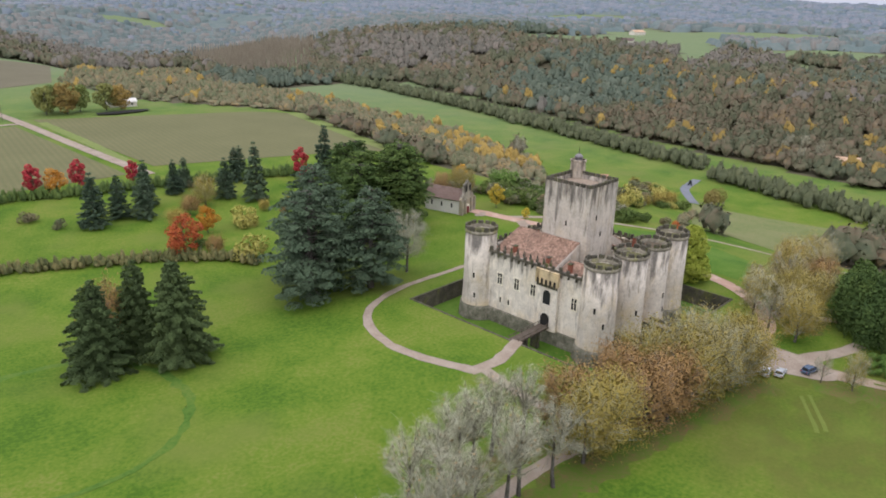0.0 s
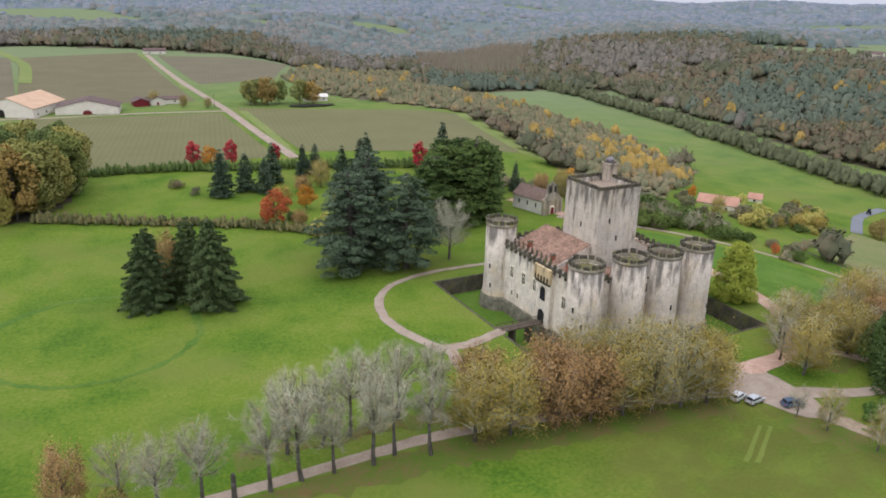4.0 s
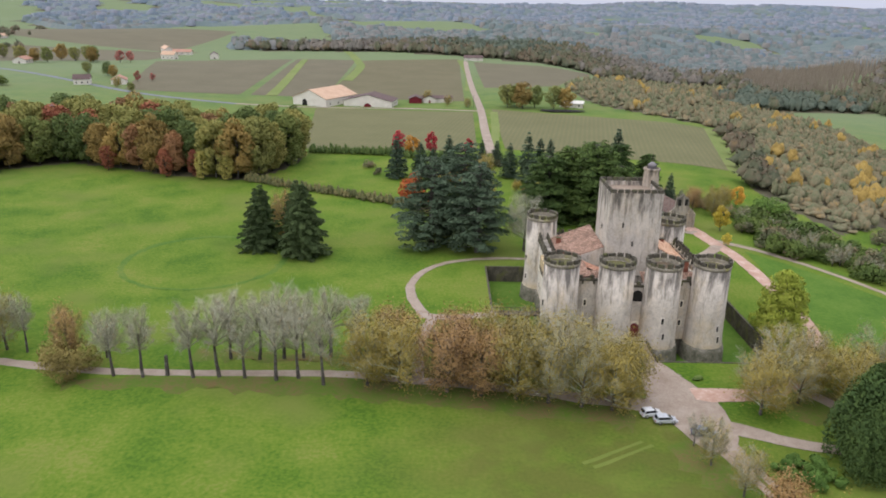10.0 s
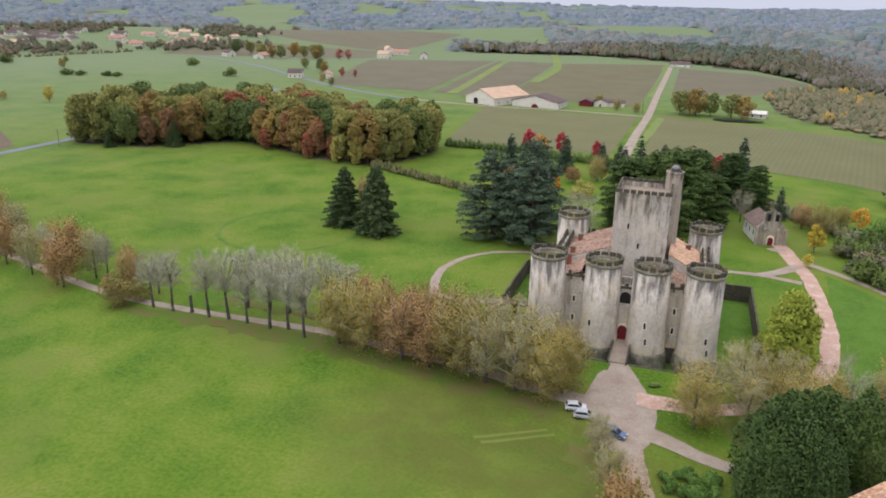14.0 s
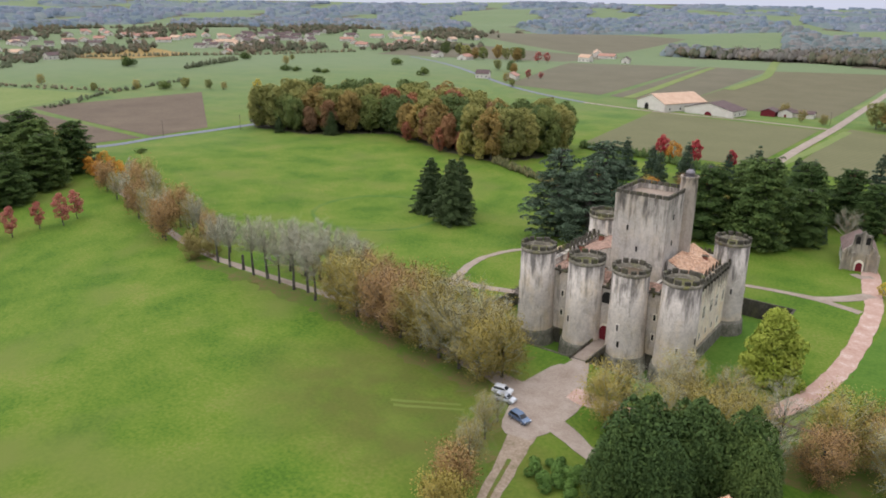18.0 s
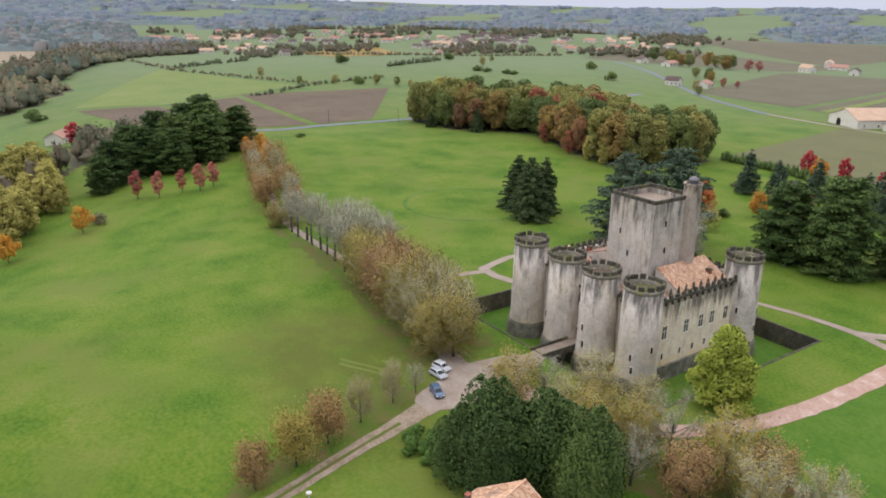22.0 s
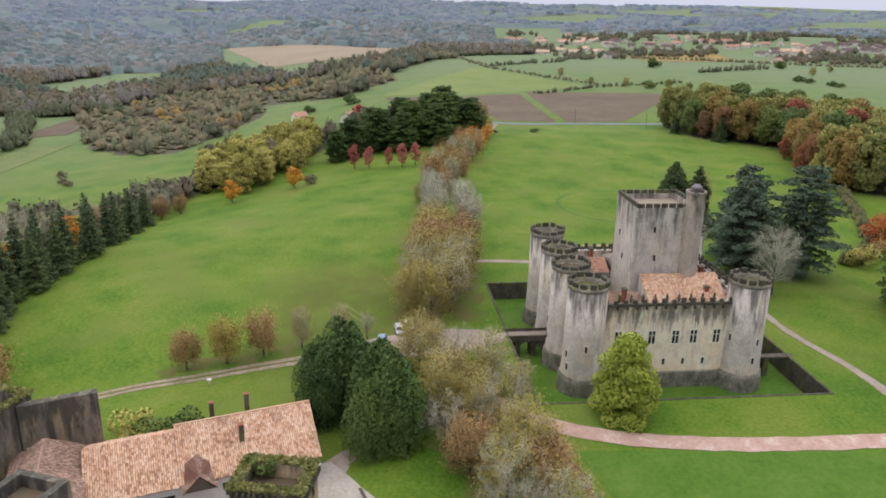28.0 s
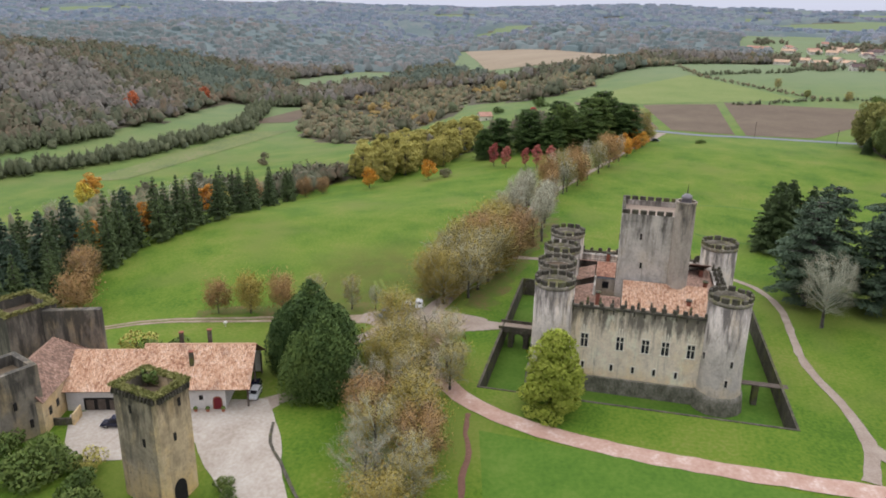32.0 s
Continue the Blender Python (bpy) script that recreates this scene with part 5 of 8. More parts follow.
def billow(h, spread, material, n, leaf, seed, clear=0.08, lobes=28, taper=0.0, size=1.0):
    """A full-leaved tree: a trunk, a limb to each of many billowing lobes of uneven size, and leaf sprays over the lobes."""
    rg = np.random.default_rng(seed)
    zc, rz = h * (0.5 + clear * 0.5), h * (1 - clear) * 0.5
    segs, p, r = [], np.zeros(3), h * 0.02
    for k in range(4):
        q_ = p + np.array([rg.normal(0, 0.015 * h), rg.normal(0, 0.015 * h), h * 0.18])
        segs.append((p, q_, r, r * 0.72))
        p, r = q_, r * 0.72
    C, M = [], []
    for k in range(lobes):
        cz = 1 - 1.94 * (k + 0.5) / lobes
        az = k * 2.39996 + rg.normal(0, 0.3)
        wide = spread * math.sqrt(1 - cz * cz) * rg.uniform(0.5, 0.8) * (1 - taper * (0.5 + 0.5 * cz))
        at = np.array([math.cos(az) * wide, math.sin(az) * wide, zc + cz * rz * rg.uniform(0.66, 0.9)])
        rad = spread * rg.uniform(0.22, 0.42) * size * (1 - taper * 0.4 * (0.5 + 0.5 * cz))
        rad = min(rad, h - at[2] + 0.05 * h)
        if at[2] < 0.05 * h:
            continue
        m = max(12, int(n / lobes * (rad / (spread * 0.32 * size)) ** 2))
        v = rg.normal(size=(m, 3))
        v /= np.linalg.norm(v, axis=1)[:, None]
        c = at + v * rg.uniform(0.72, 1.06, m)[:, None] * rad * np.array([1, 1, 0.8])
        C.append(c)
        M.append(np.repeat([at * np.array([0.82, 0.82, 1]) - np.array([0, 0, rad * 0.35])], m, 0))
        s0 = np.array([0, 0, min(max(h * 0.12, at[2] - wide * 0.8), h * 0.7)])
        segs.append((s0, at, h * 0.006, 0.03))
    C, M = np.concatenate(C), np.concatenate(M)
    C[:, 2] = np.maximum(C[:, 2], 0.1 + rg.uniform(0, 0.04 * h, len(C)))
    parts = [("trunk", limb_mesh("trunk", segs, BARK)), ("crown", card_mesh("crown", cards(C, leaf, rg, 0.2), material, M, 0.25, 0.35))]
    return h, parts


def fan(h, spread, material, n, leaf, seed, clear=0.12, limbs=30, twigs=0, twig_mat=None, bark=None, skirt=0.3, wander=0.11):
    """A lime: many limbs rising steeply and bowing outwards from a short trunk, with leaf and twig strung along them."""
    rg = np.random.default_rng(seed)
    segs, p, r = [], np.zeros(3), h * 0.026
    for k in range(4):
        q_ = p + np.array([rg.normal(0, 0.006 * h), rg.normal(0, 0.006 * h), h * 0.15])
        segs.append((p, q_, r, r * 0.8))
        p, r = q_, r * 0.8
    branch, paths = [], []
    for k in range(limbs):
        u = (k + rg.random()) / limbs
        f = clear + (0.55 - clear) * u
        z = skirt + (1.0 - skirt) * (u ** 0.8) * rg.uniform(0.86, 1.0)
        mid = (skirt + 1) * 0.5 - 0.03
        out = spread * math.sqrt(max(0.05, 1 - ((z - mid) / (1.02 - mid)) ** 2)) * rg.uniform(0.6, 1.05)
        az = k * 2.39996 + rg.normal(0, 0.35)
        d = np.array([math.cos(az), math.sin(az), 0])
        s0, e = np.array([0, 0, f * h]), d * out + np.array([0, 0, z * h])
        b = (s0 + e) / 2 + d * out * 0.22 + rg.normal(0, 0.02 * h, 3) + np.array([0, 0, h * 0.02])
        mid_ = 0.25 * s0 + 0.5 * b + 0.25 * e
        r0 = h * 0.0075 * (1.2 - 0.6 * u)
        branch += [(s0, mid_, r0, r0 * 0.65), (mid_, e, r0 * 0.65, r0 * 0.2)]
        for j in range(3):
            t = rg.uniform(0.4, 0.85)
            q0 = (1 - t) ** 2 * s0 + 2 * t * (1 - t) * b + t * t * e
            v = (e - b) / np.linalg.norm(e - b) + rg.normal(0, 0.45, 3)
            q1 = q0 + v / np.linalg.norm(v) * h * rg.uniform(0.1, 0.2)
            branch.append((q0, q1, r0 * 0.45, r0 * 0.12))
            paths.append((q0, (q0 + q1) / 2, q1))
        paths += [(s0, b, e)] * 2
    P = np.array(paths)

    def strung(count, lo):
        i, t = rg.integers(0, len(P), count), rg.uniform(lo, 1.0, count)[:, None]
        S, B, E = P[i, 0], P[i, 1], P[i, 2]
        c = (1 - t) ** 2 * S + 2 * t * (1 - t) * B + t * t * E
        tan = (1 - t) * (B - S) + t * (E - B)
        return c, tan / (np.linalg.norm(tan, axis=1)[:, None] + 1e-9), t
    parts = [("trunk", limb_mesh("trunk", segs, BARK)), ("branchwork", limb_mesh("branchwork", branch, bark or BARK, 4))]
    heart = np.array([0, 0, h * 0.5])
    if n:
        c, tan, t = strung(n, 0.3)
        off = rg.normal(0, 1, (n, 3)) * spread * wander * (0.5 + t)
        C = c + off
        C[:, 2] = np.maximum(C[:, 2], 0.06 * h)
        parts.append(("crown", card_mesh("crown", cards(C, leaf, rg, 0.1), material, c * 0.7 + heart * 0.3 - np.array([0, 0, 0.3]), 0.3, 0.15)))
    if twigs:
        c, tan, t = strung(twigs, 0.3)
        c = c + rg.normal(0, 1, (twigs, 3)) * spread * 0.06 * (0.4 + t)
        v = tan * 0.7 + rg.normal(0, 0.75, (twigs, 3))
        v /= np.linalg.norm(v, axis=1)[:, None]
        ln = rg.uniform(0.5, 1.6, twigs)[:, None] * h / 15
        side = np.cross(v, rg.normal(0, 1, (twigs, 3)))
        side /= np.linalg.norm(side, axis=1)[:, None] + 1e-9
        wd = rg.uniform(0.01, 0.026, twigs)[:, None] * h / 15
        V = np.stack([c - side * wd, c + side * wd, c + v * ln], 1).reshape(-1, 3)
        parts.append(("fine_branching", card_mesh("fine_branching", V, twig_mat or L_TWIG, heart, 0.3, 0.2)))
    return h, parts


def mound(h, spread, material, n, leaf, seed, lobes=9, foot=0.12):
    """A dense bushy evergreen or shrub: many lobes of leaves down to the ground."""
    rg = np.random.default_rng(seed)
    C, M, segs = [], [], [((0, 0, 0), (0, 0, h * 0.6), h * 0.03, h * 0.012)]
    for k in range(lobes):
        az, rr = rg.uniform(0, 6.283), spread * math.sqrt(rg.uniform(0.02, 0.55))
        zc = h * (foot + 0.62 * (1 - (rr / spread) ** 2) * rg.uniform(0.2, 1.1))
        rad = np.array([spread * 0.42, spread * 0.42, h * 0.26]) * rg.uniform(0.8, 1.15)
        v = rg.normal(size=(n // lobes, 3))
        v /= np.linalg.norm(v, axis=1)[:, None]
        v *= rg.uniform(0.75, 1.06, n // lobes)[:, None]
        c = v * rad + np.array([rr * math.cos(az), rr * math.sin(az), zc])
        C.append(c)
        M.append(np.repeat([[rr * math.cos(az) * 0.8, rr * math.sin(az) * 0.8, zc * 0.85]], len(c), 0))
        segs.append(((0, 0, h * 0.15), (rr * math.cos(az), rr * math.sin(az), zc), h * 0.012, 0.02))
    C = np.concatenate(C)
    C[:, 2] = np.abs(C[:, 2]) + 0.05
    return h, [("trunk", limb_mesh("trunk", segs, BARK)), ("crown", card_mesh("crown", cards(C, leaf, rg, 0.2), material, np.concatenate(M)))]


def upright(h, spread, material, n, leaf, seed, lobes=11):
    """A dense yew: upright flame-shaped lobes packed together, leafy to the ground."""
    rg = np.random.default_rng(seed)
    C, M, segs = [], [], [((0, 0, 0), (0, 0, h * 0.6), h * 0.03, h * 0.012)]
    for k in range(lobes):
        az, rr = k * 2.4, spread * 0.62 * math.sqrt(k / lobes)
        hh, rad = h * (1 - 0.42 * (k / lobes) ** 1.3) * rg.uniform(0.88, 1.05), spread * rg.uniform(0.32, 0.48)
        u = np.minimum(1, rg.uniform(0, 1.12, n // lobes) ** 0.75)
        a = rg.uniform(0, 6.283, n // lobes)
        w = rad * np.sqrt(np.clip(1 - (np.maximum(u - 0.42, 0) / 0.58) ** 2, 0.01, 1)) * (0.86 + 0.14 * np.minimum(u / 0.42, 1)) * (1 + 0.14 * np.sin(a * 3 + k) + 0.08 * np.sin(a * 7 + u * 17 + k) + rg.normal(0, 0.07, n // lobes))
        C.append(np.column_stack([rr * math.cos(az) + w * np.cos(a), rr * math.sin(az) + w * np.sin(a), u * hh + rg.normal(0, 0.15, n // lobes)]))
        M.append(np.column_stack([np.full(len(u), rr * math.cos(az)), np.full(len(u), rr * math.sin(az)), u * hh * 0.9 - 0.3]))
        segs.append(((0, 0, h * 0.1), (rr * math.cos(az), rr * math.sin(az), hh * 0.6), h * 0.012, 0.03))
    C = np.concatenate(C)
    C[:, 2] = np.abs(C[:, 2]) + 0.05
    return h, [("trunk", limb_mesh("trunk", segs, BARK)), ("crown", card_mesh("crown", cards(C, leaf, rg, 0.1), material, np.concatenate(M)))]


def plant(kind, x, y, h, label, category="tree", group="", wide=1.0, turn=None, name="tree"):
    h0, parts = kind
    s = h / h0
    m = Matrix.Translation((x, y, float(height(x, y)) - 0.05)) @ pose(0, 0, 0, 0, 0, random.uniform(0, 360) if turn is None else turn) @ Matrix.Diagonal((s * wide, s * wide, s, 1))
    t = thing(name, m, label, category, group)
    for n, me in parts:
        ob = share(n, me, t)
        if n in ("fine_branching", "branchwork"):
            ob["kind"] = "stuff"
    return t


def massed(name, places, label, category):
    """Many leafy crowns joined into one mass: (kind, x, y, height, width, turn) each."""
    V, W, F, material, count = [], [], [], None, 0
    for (h0, parts), x, y, h, wide, turn in places:
        me = dict(parts)["crown"]
        material = me.materials[0]
        co, no = np.empty(len(me.vertices) * 3, np.float32), np.empty(len(me.vertices) * 3, np.float32)
        me.vertices.foreach_get("co", co)
        me.attributes["custom_normal"].data.foreach_get("vector", no)
        tri = np.empty(len(me.loops), np.int32)
        me.loops.foreach_get("vertex_index", tri)
        F.append(tri.reshape(-1, 3) + count)
        count += len(me.vertices)
        c_, s_ = math.cos(turn), math.sin(turn)
        spin = np.array([[c_, s_, 0], [-s_, c_, 0], [0, 0, 1]])
        V.append(co.reshape(-1, 3) @ spin * np.array([wide, wide, 1]) * h / h0 + np.array([x, y, float(height(x, y))]))
        W.append(no.reshape(-1, 3) @ spin)
    me = big_mesh(name, np.concatenate(V), np.concatenate(F))
    round_normals(me, np.concatenate(W))
    me.materials.append(material)
    return tagged(new(name, me), label, category, kind="stuff")


BARE = [fan(16, 3.3, L_BROWN, 90, 0.28, 10 + k, 0.38, 22, 3600, L_TWIG, GREY_BARK, 0.4) for k in range(4)]
SILVER = fan(16, 5.4, L_BROWN, 60, 0.28, 18, 0.2, 34, 9500, L_TWIG, PALE_BARK, 0.3)
BARE_WIDE = [fan(12, 4.6, L_BROWN, 120, 0.28, 20 + k, 0.15, 26, 3000, L_TWIG, GREY_BARK, 0.34) for k in range(2)]
HALF = [fan(15, 4.8, L_OLIVE, 4200, 0.24, 30 + k, 0.12, 30, 5200, L_TWIG, PALE_BARK, 0.2, 0.13) for k in range(2)]
OLIVE = [fan(15, 5.2, L_OLIVE, 9200, 0.26, 40 + k, 0.1, 34, 3000, L_TWIG_OLIVE, PALE_BARK, 0.14, 0.14) for k in range(3)]
RUSSET = [fan(14, 4.9, L_BROWN, 8600, 0.26, 50 + k, 0.1, 32, 3000, L_TWIG_BROWN, None, 0.14, 0.14) for k in range(2)]
OAK_GREEN = [billow(26, 9.5, L_OAK_GREEN, 9800, 0.74, 60 + k, 0.02, 38) for k in range(2)]
OAK_OLIVE = [billow(26, 9.0, L_OAK_OLIVE, 9800, 0.74, 62 + k, 0.02, 38) for k in range(2)]
OAK_GOLD = [billow(24, 8.6, L_OAK_GOLD, 9000, 0.7, 64 + k, 0.02, 38) for k in range(2)]
OAK_RUST = [billow(24, 8.0, L_OAK_RUST, 8400, 0.68, 66 + k, 0.02, 38) for k in range(2)]
OAK_RED = billow(22, 6.5, L_OAK_RED, 4600, 0.6, 68, 0.04)
OAKS = [billow(15, 6.4, m, 3400, 0.62, 160 + k, 0.06, 22) for k, m in enumerate((L_OAK_OLIVE, L_OAK_GOLD, L_OAK_GREEN))]
SMALL = [fan(7, 3.0, L_OLIVE, 5200, 0.22, 70 + k, 0.16, 24, 700, L_TWIG_OLIVE, None, 0.24, 0.18) for k in range(2)]
SMALL_BROWN = [fan(7, 3.0, L_BROWN, 4800, 0.22, 75 + k, 0.16, 24, 800, L_TWIG_OLIVE, None, 0.24, 0.18) for k in range(2)]
SPRUCE = [conifer(20, 7.6, L_SPRUCE, 80 + k, 24, 12, 0.34, power=0.55, dense=52, gap=0.36) for k in range(2)]
FIR = [conifer(18, 3.8, L_SPRUCE, 84 + k, 18, 8, 0.5) for k in range(3)]
DARK_FIR = [conifer(18, 4.4, L_DARK_FIR, 88 + k, 17, 9, 0.55, power=0.62) for k in range(2)]
CEDAR = [cedar(28, 10.5, L_CEDAR, 90 + k) for k in range(3)]
DARK_CEDAR = [cedar(26, 9.5, L_YEW, 94 + k, 40, arms=5, low=0.03, crest=0.45) for k in range(2)]
YEW = [upright(15, 7.0, L_YEW, 24000, 0.36, 96 + k, 15) for k in range(2)]
MAPLE = billow(11, 4.4, L_RED, 3600, 0.36, 100, 0.08, 22)
CRIMSON = billow(11, 3.0, L_CRIMSON, 2200, 0.42, 101, 0.12, 16)
ORANGE = billow(9, 3.4, L_ORANGE, 2400, 0.36, 102, 0.1, 18)
YELLOW = billow(8, 2.8, L_YELLOW, 1800, 0.34, 103, 0.1, 16)
ROUND = billow(17, 7.2, L_LIME, 26000, 0.4, 108, -0.45, 70, 0.4, 0.85)
POP_YELLOW = billow(17, 4.6, L_GOLD_GREEN, 6400, 0.4, 104, 0.0, 30, 0.2, 0.95)
MAPLE_DULL = billow(10, 2.8, L_DULL_RED, 2000, 0.32, 105, 0.15, 16, 0.3)
SHRUB = [mound(3, 2.2, L_SCRUB, 1300, 0.25, 110 + k, 8) for k in range(2)]
GREEN_SHRUB = [mound(3, 2.2, L_GREEN, 1500, 0.25, 113 + k, 8) for k in range(2)]
YELLOW_SHRUB = mound(4.5, 3.0, L_GOLD_GREEN, 1500, 0.32, 116, 9)
LAUREL = mound(3, 2.4, L_LAUREL, 2200, 0.24, 118, 7)
BIG_BUSH = mound(8, 5.5, L_OLIVE_BROWN, 7000, 0.27, 117, 12)

# the avenue: pale bare limes to the west, fuller trees towards the forecourt
rr = random.Random(5)


def ave_y(x):
    return float(np.interp(x, [p[0] for p in AVENUE], [p[1] for p in AVENUE]))


g = "avenue trees"
for i, (x, y, h) in enumerate([(38, 56, 14.5), (44, 55.8, 15.5), (53.8, 56.4, 16.5), (58.8, 57.2, 17.5), (64, 57, 14), (70.4, 56.5, 17), (74.5, 57.7, 16), (80, 55.3, 16)]):
    plant(BARE[i % 4], x, y, h, "bare pale grey lichened lime tree beside the avenue", "tree", g, turn=i * 77)
for i, (x, y, h) in enumerate([(58.5, 65, 16), (64.5, 65.2, 15.5), (69.5, 66, 17), (73.5, 66.5, 15.5), (79, 67.5, 16.5), (85, 66, 15.5)]):
    plant(BARE[(i + 2) % 4], x, y, h, "bare grey lime tree beside the avenue", "tree", g, turn=i * 59)
stump = thing("tree_stump", Matrix.Translation((48.5, 57, float(height(48.5, 57)) - 0.1)), "tall cut trunk of a felled avenue lime", "tree stump")
part("trunk", lathe([(0.5, 0), (0.4, 0.5), (0.36, 3.6), (0.3, 4.4), (0, 4.5)], 9, 0.05, 3), BARK, stump)
for i, (x, s, h) in enumerate([(88.5, -1, 15), (95, -1, 15.5), (104, -1, 15), (110.5, -1, 14.5), (117, -1, 16), (123, -1, 15.5), (129, -1, 15), (134.5, -1, 13.5), (93, 1, 14), (106, 1, 14.5), (113, 1, 15), (119.5, 1, 15.5), (126, 1, 16), (132, 1, 15)]):
    kind = (OLIVE, OLIVE, RUSSET, RUSSET, OLIVE, HALF, HALF, OLIVE, RUSSET, RUSSET, OLIVE, HALF, HALF, HALF)[i]
    lab = {0: "half-bare lime tree with olive-yellow leaves", 1: "half-bare lime tree with thin russet leaves", 2: "lime tree in russet autumn leaf"}[(OLIVE, HALF, RUSSET).index(kind)]
    plant(kind[i % 2], x, ave_y(x) + (4.6 if s > 0 else -3.4), h, lab, "tree", g, turn=i * 41)
plant(OLIVE[2], 137.5, 53.5, 14.5, "yellow-green lime tree at the forecourt", "tree", g)
plant(BIG_BUSH, 29, 55.5, 8.5, "large olive-leaved bush by the avenue", "bush")
plant(RUSSET[0], 26, 62, 12.5, "russet-brown young tree by the avenue", "tree", g, 0.7)
plant(BARE_WIDE[0], 33, 63.5, 11, "bare grey tree by the avenue", "tree", g)
for i, x in enumerate([15, 7, 10, 4, -2, -8, -14, -21, -28, -35, -42, -49, -56, -63]):
    k, lab = ((BARE[i % 3], "bare grey tree along the avenue"), (SMALL_BROWN[i % 2], "russet young tree along the avenue"), (HALF[i % 2], "half-bare brown avenue tree"))[i % 3]
    plant(k, x, ave_y(x) + (-4 if i % 2 else 4.5), 13 + rr.uniform(-2, 2), lab, "tree", g, 0.8)
for i, x in enumerate([-70, -77, -84, -91, -97, -103]):
    plant(ORANGE, x, ave_y(x) + (-3 if i % 2 else 4), 9 + rr.uniform(-1, 1), "golden-orange tree along the avenue", "tree", g)

# lawn and park trees
plant(SPRUCE[0], 43, 141.5, 20.5, "dark green spruce with drooping branches on the lawn")
plant(SPRUCE[1], 57, 136, 22.5, "broad dark green spruce on the lawn")
plant(SPRUCE[0], 53, 146, 21, "dark green spruce behind the lawn spruces", wide=0.8)
plant(RUSSET[0], 48, 149, 17, "russet-brown tree between the lawn spruces", wide=0.6)
plant(CEDAR[0], 95, 143, 29, "great blue-green cedar with level branches")
plant(CEDAR[1], 109, 137, 27, "great blue-green cedar by the path")
plant(CEDAR[2], 104, 155, 31, "tall blue-green cedar behind the others")
plant(SILVER, 123, 139, 17.5, "bare silvery tree beside the castle lawn")
plant(MAPLE, 85, 191.5, 12.5, "round red-orange maple by the hedge", wide=1.1)
plant(SMALL_BROWN[0], 92, 187, 6, "low russet tree beside the maple")
plant(ORANGE, 99, 205, 9, "golden tree behind the cedars")
plant(DARK_FIR[0], 129, 227, 21.5, "tall narrow dark green fir")
plant(DARK_FIR[1], 167, 239, 22, "tall dark fir above the park")
plant(DARK_CEDAR[0], 148, 171, 28, "dark spreading cedar behind the castle")
plant(DARK_CEDAR[1], 132, 171, 24, "dark spreading cedar behind the castle")
plant(DARK_CEDAR[0], 141, 181, 25, "dark spreading cedar behind the castle")
plant(DARK_CEDAR[1], 158, 183, 18, "dark spreading cedar towards the chapel")
plant(DARK_CEDAR[0], 152, 205, 22, "dark green spreading park cedar")
plant(DARK_CEDAR[1], 163, 214, 20, "dark green spreading park cedar")
plant(DARK_CEDAR[0], 172, 205, 18, "dark green spreading park cedar", wide=0.8)
plant(CRIMSON, 70.5, 277, 12, "crimson tree beyond the orchard")
plant(CRIMSON, 86, 278, 11.5, "crimson tree beyond the orchard")
plant(CRIMSON, 104, 274, 9.5, "crimson tree beyond the orchard")
plant(CRIMSON, 158, 243, 13, "crimson tree behind the dark firs")
plant(ORANGE, 77, 275, 10, "golden-orange tree beyond the orchard")
for i, (x, y, h) in enumerate([(74.5, 231, 18), (84, 236, 15), (96, 243.5, 16.5), (90, 230, 14), (110, 252, 13), (117, 258, 12), (122, 236, 15), (136, 255, 14), (141, 260, 13)]):
    plant(DARK_FIR[i % 2], x, y, h, "blue-grey fir in the park", wide=1.25)
plant(YELLOW, 155, 193, 8, "bright yellow small tree")
plant(YELLOW, 189, 166, 9, "bright yellow tree by the drive")
plant(YELLOW, 186, 150, 4.5, "small yellow-green sapling by the drive")
plant(ROUND, 178, 86, 17.0, "yellow-green rounded oak beside the pink drive", wide=1.0)
plant(billow(9, 6.4, L_LAUREL, 3000, 0.42, 130, 0.42, 24), 211, 182, 9, "green umbrella pine on the slope")

# dark evergreens, small trees and the wooded belt by the forecourt
for i, (x, y, h, w) in enumerate([(172, 32.5, 12.5, 0.8), (174, 37, 16.5, 0.95), (179.5, 43.5, 15.5, 0.95), (186, 46, 15, 0.85), (179, 34, 13, 0.75), (188.5, 42, 13, 0.7)]):
    plant(YEW[i % 2], x, y, h, "dense dark green yew with upright lobes", "tree", "yew clump", w)
for i, (x, y, h) in enumerate([(158.5, 5, 9.5), (156.5, 12.3, 11), (153.5, 19, 10.5), (150.5, 26.3, 10.5), (147.8, 34, 10), (146.5, 39.5, 7.5)]):
    k, lab = ((SMALL_BROWN[0], "small russet tree by the dirt track"), (SMALL[0], "small olive-leaved tree by the dirt track"), (SMALL_BROWN[1], "small half-bare tree by the dirt track"), (HALF[1], "small half-bare tree by the dirt track"), (HALF[0], "small half-bare tree by the dirt track"), (BARE_WIDE[0], "bare pale tree by the forecourt"))[i]
    plant(k, x, y, h * 0.9, lab, "tree", "trackside trees", 0.8)
belt = [(161.5, 50.5, "o"), (162, 57, "b"), (169, 63.5, "h"), (174, 59, "o"), (178.5, 53.5, "o"), (177, 66.5, "h"), (187, 54, "b"), (186.5, 63, "b"), (182, 60, "o"), (194, 57.5, "r"), (194.5, 66, "o"), (203, 62, "h"), (200, 68.5, "r"), (210.5, 63.5, "b"), (208, 70, "h"), (217, 68, "o"), (170, 55, "h")]
BELT_KINDS = {"o": (OLIVE, "half-bare tree with yellow-olive leaves"), "b": (BARE_WIDE, "bare grey lichened tree"), "h": (HALF, "half-bare tree with thin brown leaves"), "r": (RUSSET, "tree in russet-brown leaf")}
